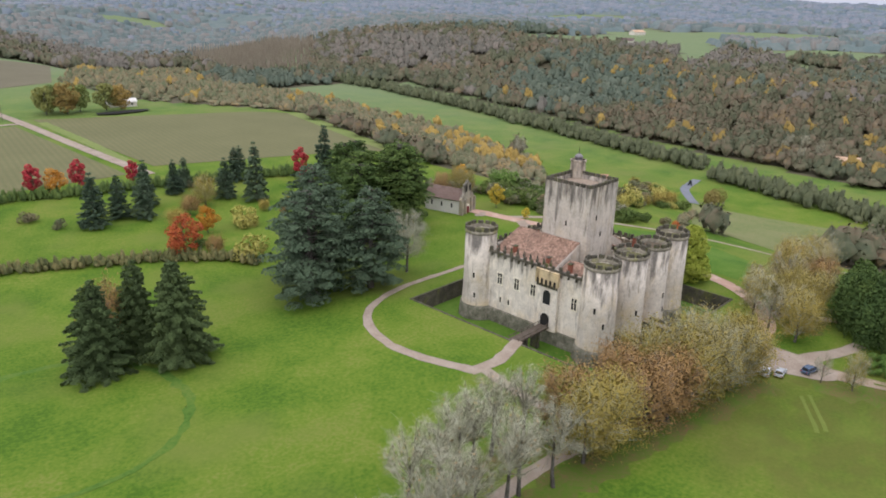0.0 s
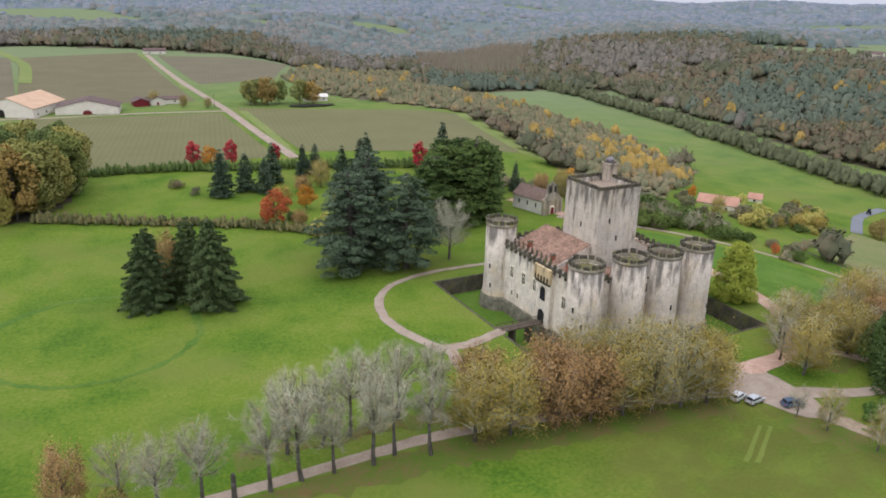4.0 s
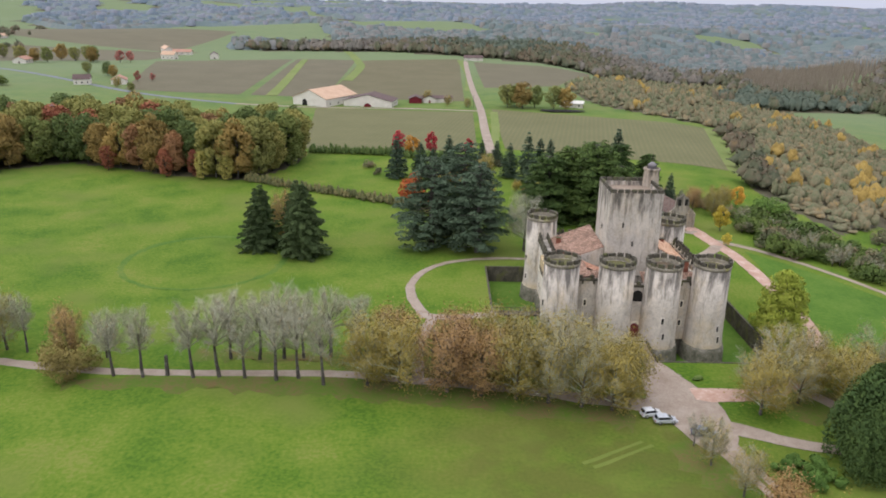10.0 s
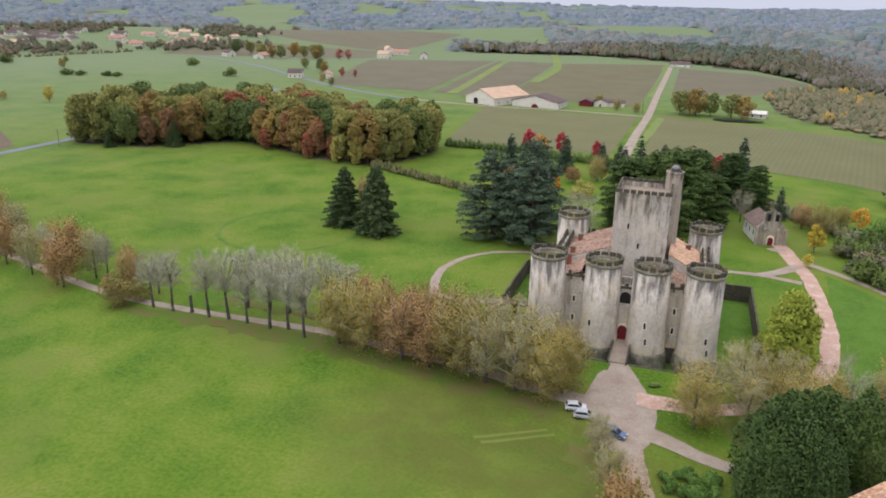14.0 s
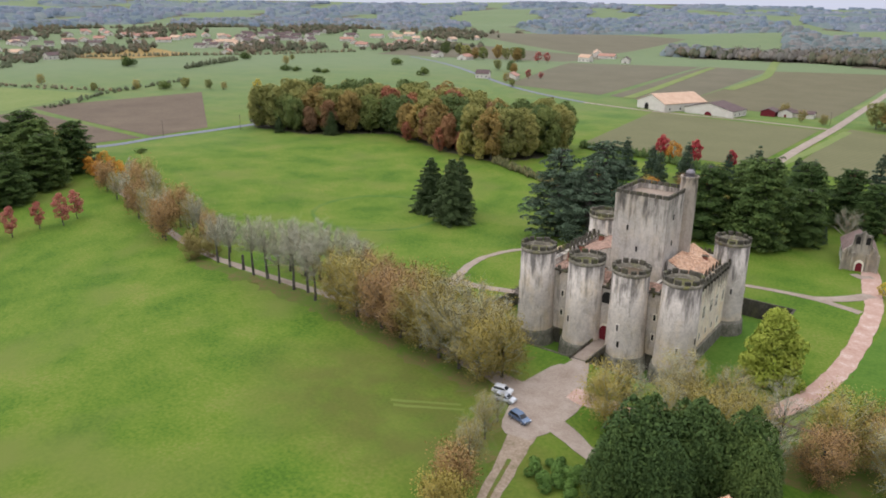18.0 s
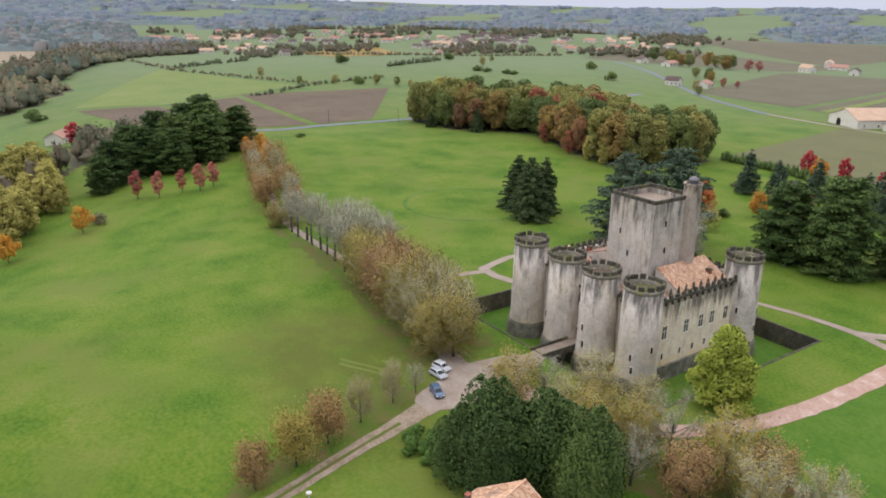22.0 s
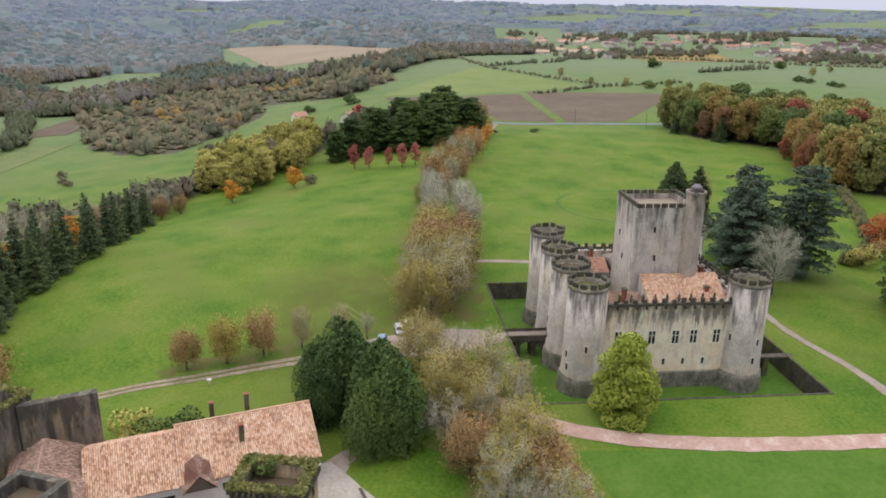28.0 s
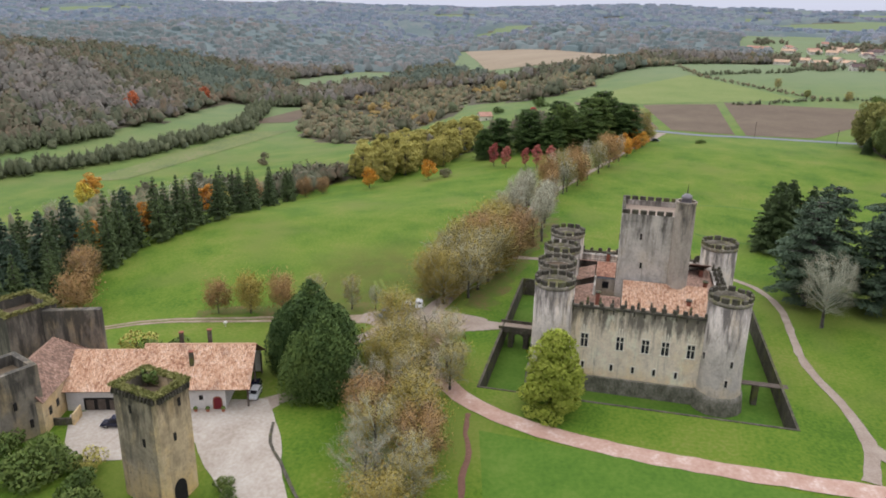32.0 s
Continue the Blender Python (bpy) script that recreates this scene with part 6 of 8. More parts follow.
for i, (x, y, k) in enumerate(belt):
    kind, lab = BELT_KINDS[k]
    plant(kind[i % 2], x, y, 11.5 + rr.uniform(-1.2, 1.8), lab, "tree", "wooded belt", 1.05)
for i, (x, y, h) in enumerate([(160, 31, 2.6), (163, 30, 3), (162.5, 33.5, 2.6), (165, 34, 3.0), (161, 35.5, 2.2), (158.5, 33, 2), (166, 31, 2.4)]):
    plant(LAUREL, x, y, h, "clipped green laurel bush", "bush", "laurel bushes", name="bush")

# ---- woods, hedges and scrub ----


def clump_field(name, X, Y, H, R, material, label, category, k=0, leaf=1.2, seed=0, kind="stuff", squat=0.5, around=6, levels=4, rough=0.13, lobes=3, even=0.55, core=0.7, soft_up=0.55):
    """Many trees or shrubs: at each place one lumpy, uneven crown down to near the ground, with k loose leaf sprays on it."""
    rg = np.random.default_rng(seed)
    X, Y, H, R = [np.asarray(v, float) for v in np.broadcast_arrays(X, Y, H, R)]
    n0 = len(X)
    az = rg.uniform(0, 6.283, (n0, 1)) + np.arange(lobes)[None] * 6.283 / max(1, lobes - 1) + rg.normal(0, 0.4, (n0, lobes))
    off = R[:, None] * rg.uniform(0.35, 0.75, (n0, lobes))
    off[:, 0] *= 0.2
    X, Y = (X[:, None] + np.cos(az) * off).ravel(), (Y[:, None] + np.sin(az) * off).ravel()
    tall = rg.uniform(even, 0.92, (n0, lobes))
    tall[:, 0] = 1.0
    H, R = (H[:, None] * tall).ravel(), (R[:, None] * rg.uniform(0.55, 0.78, (n0, lobes))).ravel()
    n = len(X)
    th = np.linspace(0.12, 0.97, levels) * math.pi
    ph = np.arange(around) / around * 2 * math.pi
    prof = np.sin(th) ** 0.75
    base = np.stack([np.outer(prof, np.cos(ph)), np.outer(prof, np.sin(ph)), np.outer(np.cos(th), np.ones(around))], -1).reshape(-1, 3)
    m = len(base)
    turn = rg.uniform(0, 6.283, n)
    lob = rg.normal(size=(n, 5, 3))
    lob /= np.linalg.norm(lob, axis=2)[..., None]
    bulge = np.maximum(0, np.einsum("mi,nli->nml", base / np.linalg.norm(base, axis=1)[:, None], lob) - 0.55).max(2) * 0.75
    rad = core + bulge * 0.8 + rg.normal(0, rough, (n, m))
    c, s_ = np.cos(turn)[:, None], np.sin(turn)[:, None]
    bx, by = base[None, :, 0] * c - base[None, :, 1] * s_, base[None, :, 0] * s_ + base[None, :, 1] * c
    z = H[:, None] * (1 - squat * 0.95) + base[None, :, 2] * rad * (H * squat)[:, None]
    ground_z = height(X, Y)[:, None]
    V = np.stack([X[:, None] + bx * rad * R[:, None], Y[:, None] + by * rad * R[:, None], np.maximum(z, -0.3) + ground_z], -1)
    ids = np.arange(m).reshape(levels, around)
    q0 = np.stack([ids[:-1], np.roll(ids, -1, 1)[:-1], np.roll(ids, -1, 1)[1:], ids[1:]], -1).reshape(-1, 4)[:, ::-1]
    top = np.stack([ids[0][[0, 1, 2, 3]], ids[0][[0, 3, 4, 5]]] + ([ids[0][[0, 5, 6, 7]]] if around > 6 else []), 0)
    q0 = np.concatenate([q0, top])
    Q = (q0[None] + (np.arange(n) * m)[:, None, None]).reshape(-1, 4)
    V = V.reshape(-1, 3)
    Q = np.concatenate([Q[:, [0, 1, 2]], Q[:, [0, 2, 3]]])
    if k:
        k = max(1, k // lobes)
        pick = rg.integers(0, m, (n, k)) + (np.arange(n) * m)[:, None]
        mid = np.stack([X, Y, H * (1 - squat * 0.95) + height(X, Y)], -1)[np.repeat(np.arange(n), k)]
        C = V[pick.ravel()]
        C = mid + (C - mid) * rg.uniform(0.85, 1.3, (n * k, 1)) + rg.normal(0, 0.3, (n * k, 3))
        near_ = C[:, 2] > height(C[:, 0], C[:, 1]) + 0.3
        C, mid = C[near_], mid[near_]
        W = cards(C, leaf, rg, 0.5)
        F, turned = outward(W, mid, 0.35, 0.25)
        Q = np.concatenate([Q, len(V) + F])
        soft_ = np.concatenate([np.zeros((len(V), 3)), turned])
        V = np.concatenate([V, W])
    me = big_mesh(name, V, Q)
    me.polygons.foreach_set("use_smooth", np.ones(len(Q), bool))
    if k:
        plain = np.empty(len(V) * 3, np.float32)
        me.vertex_normals.foreach_get("vector", plain)
        plain = plain.reshape(-1, 3)
        plain[-len(turned):] = soft_[-len(turned):]
        plain[:, 2] += soft_up
        plain /= np.linalg.norm(plain, axis=1)[:, None] + 1e-9
        round_normals(me, plain)
    me.materials.append(material)
    return tagged(new(name, me), label, category, kind=kind)


def along(pts, step, rows, gap, jitter, seed):
    """Places in rows along a line."""
    rg = np.random.default_rng(seed)
    P = np.array(pts, float)
    seg = np.linalg.norm(np.diff(P, axis=0), axis=1)
    s = np.arange(0, seg.sum(), step)
    cum = np.concatenate([[0], np.cumsum(seg)])
    x, y = np.interp(s, cum, P[:, 0]), np.interp(s, cum, P[:, 1])
    dx, dy = np.gradient(x), np.gradient(y)
    ln = np.hypot(dx, dy) + 1e-9
    out = [np.stack([x - dy / ln * (r - (rows - 1) / 2) * gap, y + dx / ln * (r - (rows - 1) / 2) * gap], -1) for r in range(rows)]
    out = np.concatenate(out)
    return out + rg.normal(0, jitter, out.shape), rg


def scatter(area, cell, seed, jitter=0.4):
    """Jittered places within a polygon."""
    rg = np.random.default_rng(seed)
    A = np.array(area, float)
    lo, hi = A.min(0), A.max(0)
    x, y = np.meshgrid(np.arange(lo[0], hi[0], cell), np.arange(lo[1], hi[1], cell), indexing="ij")
    x, y = x.ravel() + rg.normal(0, cell * jitter, x.size), y.ravel() + rg.normal(0, cell * jitter, x.size)
    k = in_area(area, x, y)
    return x[k], y[k], rg


# oak copse round the far lawn
COPSE = [(-142, 200), (-128, 205), (-105, 206), (-88, 226), (-70, 240), (-40, 230), (-12, 222), (12, 222), (24, 240), (28, 268), (5, 272), (-40, 268), (-80, 278), (-125, 262), (-146, 240)]
front = [(-138, 203), (-131, 207), (-122, 208), (-113, 207), (-104, 210), (-97, 217), (-90, 226), (-82, 235), (-73, 241), (-63, 240), (-54, 236), (-45, 233), (-36, 231), (-27, 228), (-18, 225), (-9, 224), (0, 223), (9, 224), (16, 229), (20, 238), (24, 248), (25, 258), (22, 267)]
OAK_KINDS = {"g": (OAK_GREEN, "dark green oak at the lawn edge"), "o": (OAK_OLIVE, "olive-green oak turning yellow in autumn"), "y": (OAK_GOLD, "golden-brown autumn oak in the copse"), "r": (OAK_RUST, "rust-brown autumn oak in the copse"), "m": ([OAK_RED, OAK_RED], "orange-red autumn tree in the copse")}
for i, ((x, y), k) in enumerate(zip(front, "ooggrrygggyyryrmoyoogog")):
    kind, lab = OAK_KINDS[k]
    plant(kind[i % 2], x, y, {"m": 15, "r": 18}.get(k, 22) + rr.uniform(-3, 4), lab, "tree", "lawn-edge oaks", rr.uniform(0.82, 1.02))
x, y, rg = scatter(COPSE, 11.0, 3, 0.25)
far_in = np.array([min(math.hypot(p - a, q_ - b) for a, b in front) > 6.5 for p, q_ in zip(x, y)])
inner = [(OAK_KINDS["oogorooygmog"[i % 12]], i, px, py, 25 + rr.uniform(-3.5, 3.5), rr.uniform(0.85, 1.1), rr.uniform(0, 6.283)) for i, (px, py) in enumerate(zip(x[far_in], y[far_in]))]
for kinds, lab in OAK_KINDS.values():
    massed("copse_trees", [(kinds[i % 2], px, py, h, w, a) for (kd, l), i, px, py, h, w, a in inner if l == lab], lab.split(" ")[0] + " autumn crowns massed inside the copse", "trees")
for x, y, k, h, lab in ((-20, 221, OAK_RED, 13, "orange-red tree at the copse edge"), (-48, 228, OAK_RED, 12, "orange-red tree at the copse edge"), (-4, 219, POP_YELLOW, 13, "yellow-green tree at the copse edge"), (6, 220, POP_YELLOW, 14, "yellow-green tree at the copse edge"), (-66, 252, OAK_RED, 24, "red-crowned tree in the copse"), (-92, 215, SPRUCE[0], 13, "dark conifer at the copse edge"), (-118, 200, SPRUCE[1], 9, "dark conifer at the copse edge")):
    plant(k, x, y, h, lab)
# hedges
for pts, h, m, lab, sd in (([(14, 220), (30, 214), (55, 204), (78, 193), (92, 182), (98, 172)], 3.4, L_HEDGE, "ragged brown-green hedge along the lawn", 1), ([(28, 276), (45, 277), (66, 275), (90, 268), (118, 264), (135, 258), (160, 250)], 4.2, L_GREEN, "dark green hedge beside the vineyard", 2), ([(175, 216), (196, 190), (212, 165), (222, 140)], 4, L_SCRUB, "mixed hedge along the slope", 3), ([(228, 112), (243, 122), (262, 132), (300, 146)], 2.2, L_SCRUB, "low rough hedge by the track", 4)):
    P, rg = along(pts, 1.5, 3, 1.0, 0.5, sd)
    clump_field("hedge", P[:, 0], P[:, 1], h * rg.uniform(0.5, 1.15, len(P)), 1.15, m, lab, "hedge", 60, 0.3, sd, lobes=2)
# hedgerow shrubs and orchard trees
for i, (x, y, k, h, lab) in enumerate([(60, 248, SHRUB[0], 4, "dark rounded shrub in the orchard meadow"), (66, 236, SHRUB[1], 3.4, "dark shrub in the orchard meadow"), (111, 205, YELLOW_SHRUB, 7.5, "yellow-leaved rounded tree in the park"), (98, 178, YELLOW_SHRUB, 8, "yellow-green bushy tree beside the cedar"), (92, 196, GREEN_SHRUB[0], 3.5, "dark green bush by the maple"), (93, 214, SMALL[0], 7, "thin pale young tree"), (103, 225, SMALL_BROWN[0], 7, "thin pale brown young tree"), (112, 232, OLIVE[0], 11, "green-gold rounded tree in the park"), (124, 214, SMALL[1], 4, "small bare orchard fruit tree"), (127, 206, SMALL_BROWN[1], 4, "small bare orchard tree"), (133, 212, SMALL[0], 4, "small bare orchard fruit tree"), (118, 258, SHRUB[1], 4, "dark clipped shrub by the hedge")]):
    plant(k, x, y, h, lab, "tree" if h > 4 else "bush")
# park thicket east of the drive
x, y, rg = scatter([(193, 168), (199, 150), (214, 138), (226, 130), (236, 138), (226, 165), (212, 180), (198, 184)], 4.2, 6)
for i in range(len(x)):
    k, lab = ((GREEN_SHRUB[i % 2], "dark green evergreen shrub in the thicket"), (SHRUB[i % 2], "brown-green shrub in the thicket"), (GREEN_SHRUB[(i + 1) % 2], "glossy green shrub in the thicket"), (BARE_WIDE[i % 2], "pale bare bushy tree in the thicket"))[i % 4]
    plant(k, x[i], y[i], 5.5 + rr.uniform(-1.5, 2), lab, "bush", "park thicket", 1.1, name="bush")
for i, (x, y, k, h, lab) in enumerate([(192, 185, OLIVE[1], 11, "green-gold tree behind the chapel"), (187, 192, RUSSET[1], 9, "russet tree behind the chapel"), (199, 196, OLIVE[2], 9, "yellowing tree behind the chapel"), (180, 200, DARK_FIR[0], 12, "dark fir behind the chapel"), (168, 192, BARE_WIDE[0], 12, "bare grey tree by the chapel"), (163, 188, DARK_FIR[1], 6, "small dark yew by the chapel"), (230, 118, MAPLE, 4, "dark red shrub by the track"), (234, 112, GREEN_SHRUB[0], 4.5, "round green bush by the track"), (240, 120, SHRUB[0], 4, "brown bush by the track"), (205, 200, ORANGE, 8, "golden tree on the slope"), (260, 155, YELLOW_SHRUB, 8, "yellow-green willow below the park"), (272, 165, YELLOW_SHRUB, 9, "yellow-green willow below the park"), (252, 165, OLIVE[0], 9, "yellowing tree below the park"), (345, 158, BIG_BUSH, 10, "round brown tree by the lane")]):
    plant(k, x, y, h, lab, "tree" if h > 4.6 else "bush")
# western edge of the meadow: pines, red maples, poplars, firs
for i, (x, y, h) in enumerate([(-66, 14, 16), (-76, 20, 20), (-84, 34, 22), (-78, 46, 20), (-92, 50, 24), (-88, 64, 22), (-100, 66, 26), (-113, 68, 28), (-104, 82, 22), (-95, 30, 22), (-110, 45, 24), (-120, 60, 24), (-128, 76, 20)]):
    plant(DARK_CEDAR[i % 2], x, y, h, "tall dark pine in the western copse", "tree", "dark pines", 1.05)
for i, (x, y) in enumerate([(-116, 84), (-122, 90), (-126, 84)]):
    plant(OLIVE[i], x, y, 17, "tall yellow-green tree at the copse end", wide=0.6)
for i, (x, y) in enumerate([(-44, 24), (-39, 31), (-40, 40), (-36, 46), (-39, 52)]):
    plant(MAPLE_DULL, x, y, 10.5 + rr.uniform(-1, 1.5), "dull red young tree beside the meadow", "tree", "red saplings")
px, py, prg = scatter([(-10, -24), (-40, -4), (-70, 4), (-120, 0), (-145, -14), (-105, -44), (-52, -50), (-20, -38)], 9.0, 15, 0.2)
for i in range(len(px)):
    plant(POP_YELLOW, px[i], py[i], 15.5 + rr.uniform(-2.5, 4), "yellow-green poplar at the valley edge", "tree", "valley poplars", 1.3)
for i, (x, y, k, h, lab) in enumerate([(-2, -60, RUSSET[0], 8, "russet tree below the fir row"), (-20, -58, SHRUB[0], 6, "grey-brown bush below the poplars"), (60, -82, BARE_WIDE[0], 12, "bare pale tree below the firs"), (40, -88, BARE_WIDE[1], 13, "bare pale tree below the firs"), (24, -96, BARE_WIDE[0], 12, "bare pale tree below the firs"), (80, -90, BARE_WIDE[1], 12, "bare pale tree below the firs"), (100, -96, BARE_WIDE[0], 13, "bare pale tree below the firs"), (9, -165, ORANGE, 13, "half-bare orange tree in the valley meadow"), (30, -150, YELLOW, 12, "pale yellow tree in the valley meadow"), (-100, -135, SHRUB[1], 3.5, "dark bush on the valley pasture"), (-92, -128, SHRUB[0], 3.5, "dark bush on the valley pasture"), (-118, -142, SHRUB[1], 4, "dark bush on the valley pasture"), (-120, -62, SHRUB[0], 7, "big grey-green bush below the poplars"), (-150, -72, SHRUB[1], 7, "big grey-green bush below the poplars"), (-176, -62, SHRUB[0], 6, "grey-green bush in the meadow"), (-205, -70, BARE_WIDE[1], 9, "pale willowy bush tree in the meadow"), (-190, -84, BARE_WIDE[0], 9, "pale willowy bush tree in the meadow"), (-215, -45, SHRUB[1], 4, "bush beside the stone barn"), (-275, -25, GREEN_SHRUB[0], 6, "dark green bush by the barn"), (-290, 5, GREEN_SHRUB[1], 8, "dark green bush at the pasture")]):
    plant(k, x, y, h, lab, "tree" if h > 7 else "bush", wide=1.2)
plant(CRIMSON, -187, 17, 13, "crimson tree beside the farmhouse", wide=1.3)
plant(ORANGE, -14, 1, 9.5, "golden-orange round tree on the meadow edge")
plant(ORANGE, 0, -22, 9.5, "golden-orange round tree on the meadow edge")
plant(SHRUB[0], -21, 7, 4.5, "grey-brown bush beside the golden tree", "bush")
plant(RUSSET[0], 17, -45, 9, "russet tree among the firs")
plant(RUSSET[1], 10, -40, 8, "russet tree among the firs")
for i, (x, y, h) in enumerate([(24, -48, 14), (31, -46, 15), (39, -49, 16), (47, -45, 16), (55, -47, 15), (63, -44, 17), (71, -43, 17), (78, -46, 18), (86, -42, 17), (93, -46, 18), (100, -45, 17), (107, -47, 18), (113, -45, 17), (121, -48, 18), (129, -46, 17), (136, -50, 17), (143, -46, 16), (149, -51, 18), (155, -46, 15), (161, -40, 14), (166, -46, 16), (170, -36, 14), (58, -54, 16), (90, -55, 17), (118, -56, 18), (140, -58, 18)]):
    plant(FIR[i % 2], x, y, h, "dark green fir in the row along the valley edge", "tree", "fir row", 1.2)
for i, (x, y, h) in enumerate([(104, -53, 19), (112, -58, 18), (124, -55, 19), (131, -62, 20), (137, -43, 17), (146, -57, 20), (154, -57, 19), (160, -52, 18), (163, -62, 20), (171, -52, 19), (173, -44, 17), (150, -66, 20), (140, -70, 19), (176, -60, 19)]):
    plant((FIR[i % 3], DARK_FIR[i % 2])[i % 2], x, y, h, "tall dark fir in the belt above the valley", "tree", "fir belt", 1.15)
for i, (x, y, k) in enumerate([(74, -54, ORANGE), (108, -56, ORANGE), (100, -58, POP_YELLOW), (62, -56, POP_YELLOW), (42, -55, RUSSET[0]), (128, -58, ORANGE), (150, -40, RUSSET[1]), (164, -30, SMALL_BROWN[0])]):
    plant(k, x, y, 11, ("golden tree among the firs", "yellow-green tree among the firs")[i % 2])

for x, y, h in ((-222, -332, 14), (-238, -338, 17), (-318, -321, 17)):
    plant(MAPLE, x, y, h, "bright red-orange tree by the valley house")
# scrub on the valley sides, alders by the stream
EAST_SCRUB = [(229, 225), (240, 262), (262, 395), (222, 432), (192, 484), (186, 560), (184, 612), (236, 700), (246, 780), (300, 900), (420, 900), (405, 760), (352, 735), (405, 590), (395, 400), (352, 285), (310, 240), (266, 208), (236, 182)]
x, y, rg = scatter(EAST_SCRUB, 5.6, 11)
close = (y < 430) & (x < 345)
for k, n_, lf, lab in ((close, 130, 0.42, "dense autumn scrub below the park"), (~close, 40, 0.7, "dense autumn scrub on the valley side")):
    clump_field("scrub", x[k], y[k], 2.0 + 5.5 * rg.random(k.sum()) ** 2.2, rg.uniform(1.7, 4.2, k.sum()), L_SCRUB, lab, "scrub", n_, lf, 11, levels=4 if n_ > 50 else 3, lobes=4 if n_ > 50 else 3)
pick = rg.random(len(x)) < np.where(in_area([(262, 226), (296, 232), (372, 320), (390, 372), (320, 340)], x, y), 0.17, 0.012)
clump_field("golden_trees", x[pick], y[pick], rg.uniform(6, 10, pick.sum()), rg.uniform(3.2, 5, pick.sum()), L_GOLD, "golden autumn trees in the scrub", "trees", 170, 0.5, 12, lobes=4)
WEST_SCRUB = [(-8, -52), (15, -60), (60, -66), (140, -72), (130, -108), (60, -128), (25, -120), (0, -88)]
x, y, rg = scatter(WEST_SCRUB, 6.5, 13)
clump_field("scrub", x, y, rg.uniform(4, 9, len(x)), rg.uniform(2.5, 4.2, len(x)), L_SCRUB, "grey and brown trees on the valley side", "scrub", 30, 0.8, 13, around=6, levels=4, lobes=2)
WEST2 = [(-175, -125), (-165, -97), (-200, -87), (-289, -66), (-350, -75), (-335, -15), (-390, 40), (-470, 20), (-508, -190), (-441, -210), (-341, -225), (-277, -200), (-200, -160)]
WEST_MEADOW = [(-90, -28), (-40, -50), (20, -125), (40, -200), (-30, -215), (-222, -216), (-180, -140), (-165, -95), (-289, -63), (-349, -73), (-330, -12), (-385, 46), (-300, 30), (-190, 15), (-130, 8)]
x, y, rg = scatter(WEST2, 6.5, 14)
keep_ = rg.random(len(x)) < 0.62
x, y = x[keep_], y[keep_]
tall = 2.2 + 8 * rg.random(len(x)) ** 2.5
hue = np.sin(x / 31) * np.sin(y / 27 + 1) + rg.normal(0, 0.4, len(x))
for k, m, lab in ((hue < 0.35, L_SCRUB, "grey and brown scrub in the valley"), ((hue >= 0.35) & (hue < 0.95), L_WOODS, "olive trees and bushes in the valley scrub"), (hue >= 0.95, L_OCHRE_SCRUB, "ochre autumn bushes in the valley scrub")):
    clump_field("scrub", x[k], y[k], tall[k], rg.uniform(2.6, 5.2, k.sum()), m, lab, "scrub", 80, 0.8, 14, lobes=3, even=0.7)
for pts, sd in (([(440, 840), (500, 735), (508, 610), (480, 440), (447, 300), (428, 205)], 21), ([(-10, -262), (-62, -232), (-128, -220), (-222, -216)], 22), ([(-232, -222), (-290, -250), (-330, -262)], 23), ([(-20, -330), (-90, -300), (-150, -290)], 24), ([(-345, -264), (-372, -203)], 26), ([(410, 190), (395, 120), (372, 60), (350, 0)], 25)):
    P, rg = along(pts, 4.4, 3, 4.2, 2.0, sd)
    clump_field("alder_row", P[:, 0], P[:, 1], rg.uniform(6, 12.5, len(P)), rg.uniform(2.4, 4.8, len(P)), L_STREAM, "grey-green alders lining the stream", "trees", 90, 0.8, sd, core=0.6)
# lone hedges and trees on the western meadows
for pts, h, sd in (([(-290, 150), (-330, 215), (-350, 290)], 2.5, 31), ([(-330, 215), (-460, 130), (-560, 110)], 2.5, 32), ([(-420, 330), (-470, 420)], 5, 33), ([(-560, 100), (-520, 30), (-440, 0), (-380, 0)], 9, 34), ([(-470, 130), (-520, 210), (-600, 250)], 4, 35), ([(-640, 330), (-540, 520), (-520, 640)], 4, 36)):
    P, rg = along(pts, 5, 2, 3, 1.5, sd)
    clump_field("hedgerow", P[:, 0], P[:, 1], h * rg.uniform(0.5, 1.3, len(P)), 0.9 + h * 0.32, L_STREAM if sd % 2 else L_SCRUB, "field hedgerow of bushes and small trees", "hedge", 16, 0.7, sd, around=6, levels=4, lobes=2)
rg = np.random.default_rng(40)
for i, (x, y) in enumerate([(-342, 205), (-330, 232), (-320, 250), (-312, 262), (-395, 190), (-470, 300), (-300, 275), (-290, 282), (-480, 440), (-440, 470), (-400, 430), (-250, 470), (-230, 560), (-120, 93.5), (-330, 520), (-150, 470), (-170, 490)]):
    k, lab = ((OAKS[i % 3], "field oak in autumn leaf"), (OLIVE[i % 3], "yellowing field tree by the hedge"), (GREEN_SHRUB[i % 2], "round green field bush"))[i % 3]
    plant(k, x, y, 8 + rr.uniform(-2, 3), "lone " + lab)
plant(GREEN_SHRUB[1], -120, 120, 2.4, "dark clipped bush alone on the lawn", "bush", wide=1.6, name="bush")
for i, (x, y, h) in enumerate([(128, 452, 17), (138, 449, 18), (147, 455, 16), (160, 450, 17), (168, 448, 15), (133, 462, 16)]):
    plant(OAKS[i % 3], x, y, h, "autumn oak in the vineyard copse", "tree", "vineyard copse")
for i, (x, y, h) in enumerate([(86, 452, 8), (100, 446, 7), (70, 470, 9)]):
    plant(OLIVE[i], x, y, h, "small tree beside the winery")

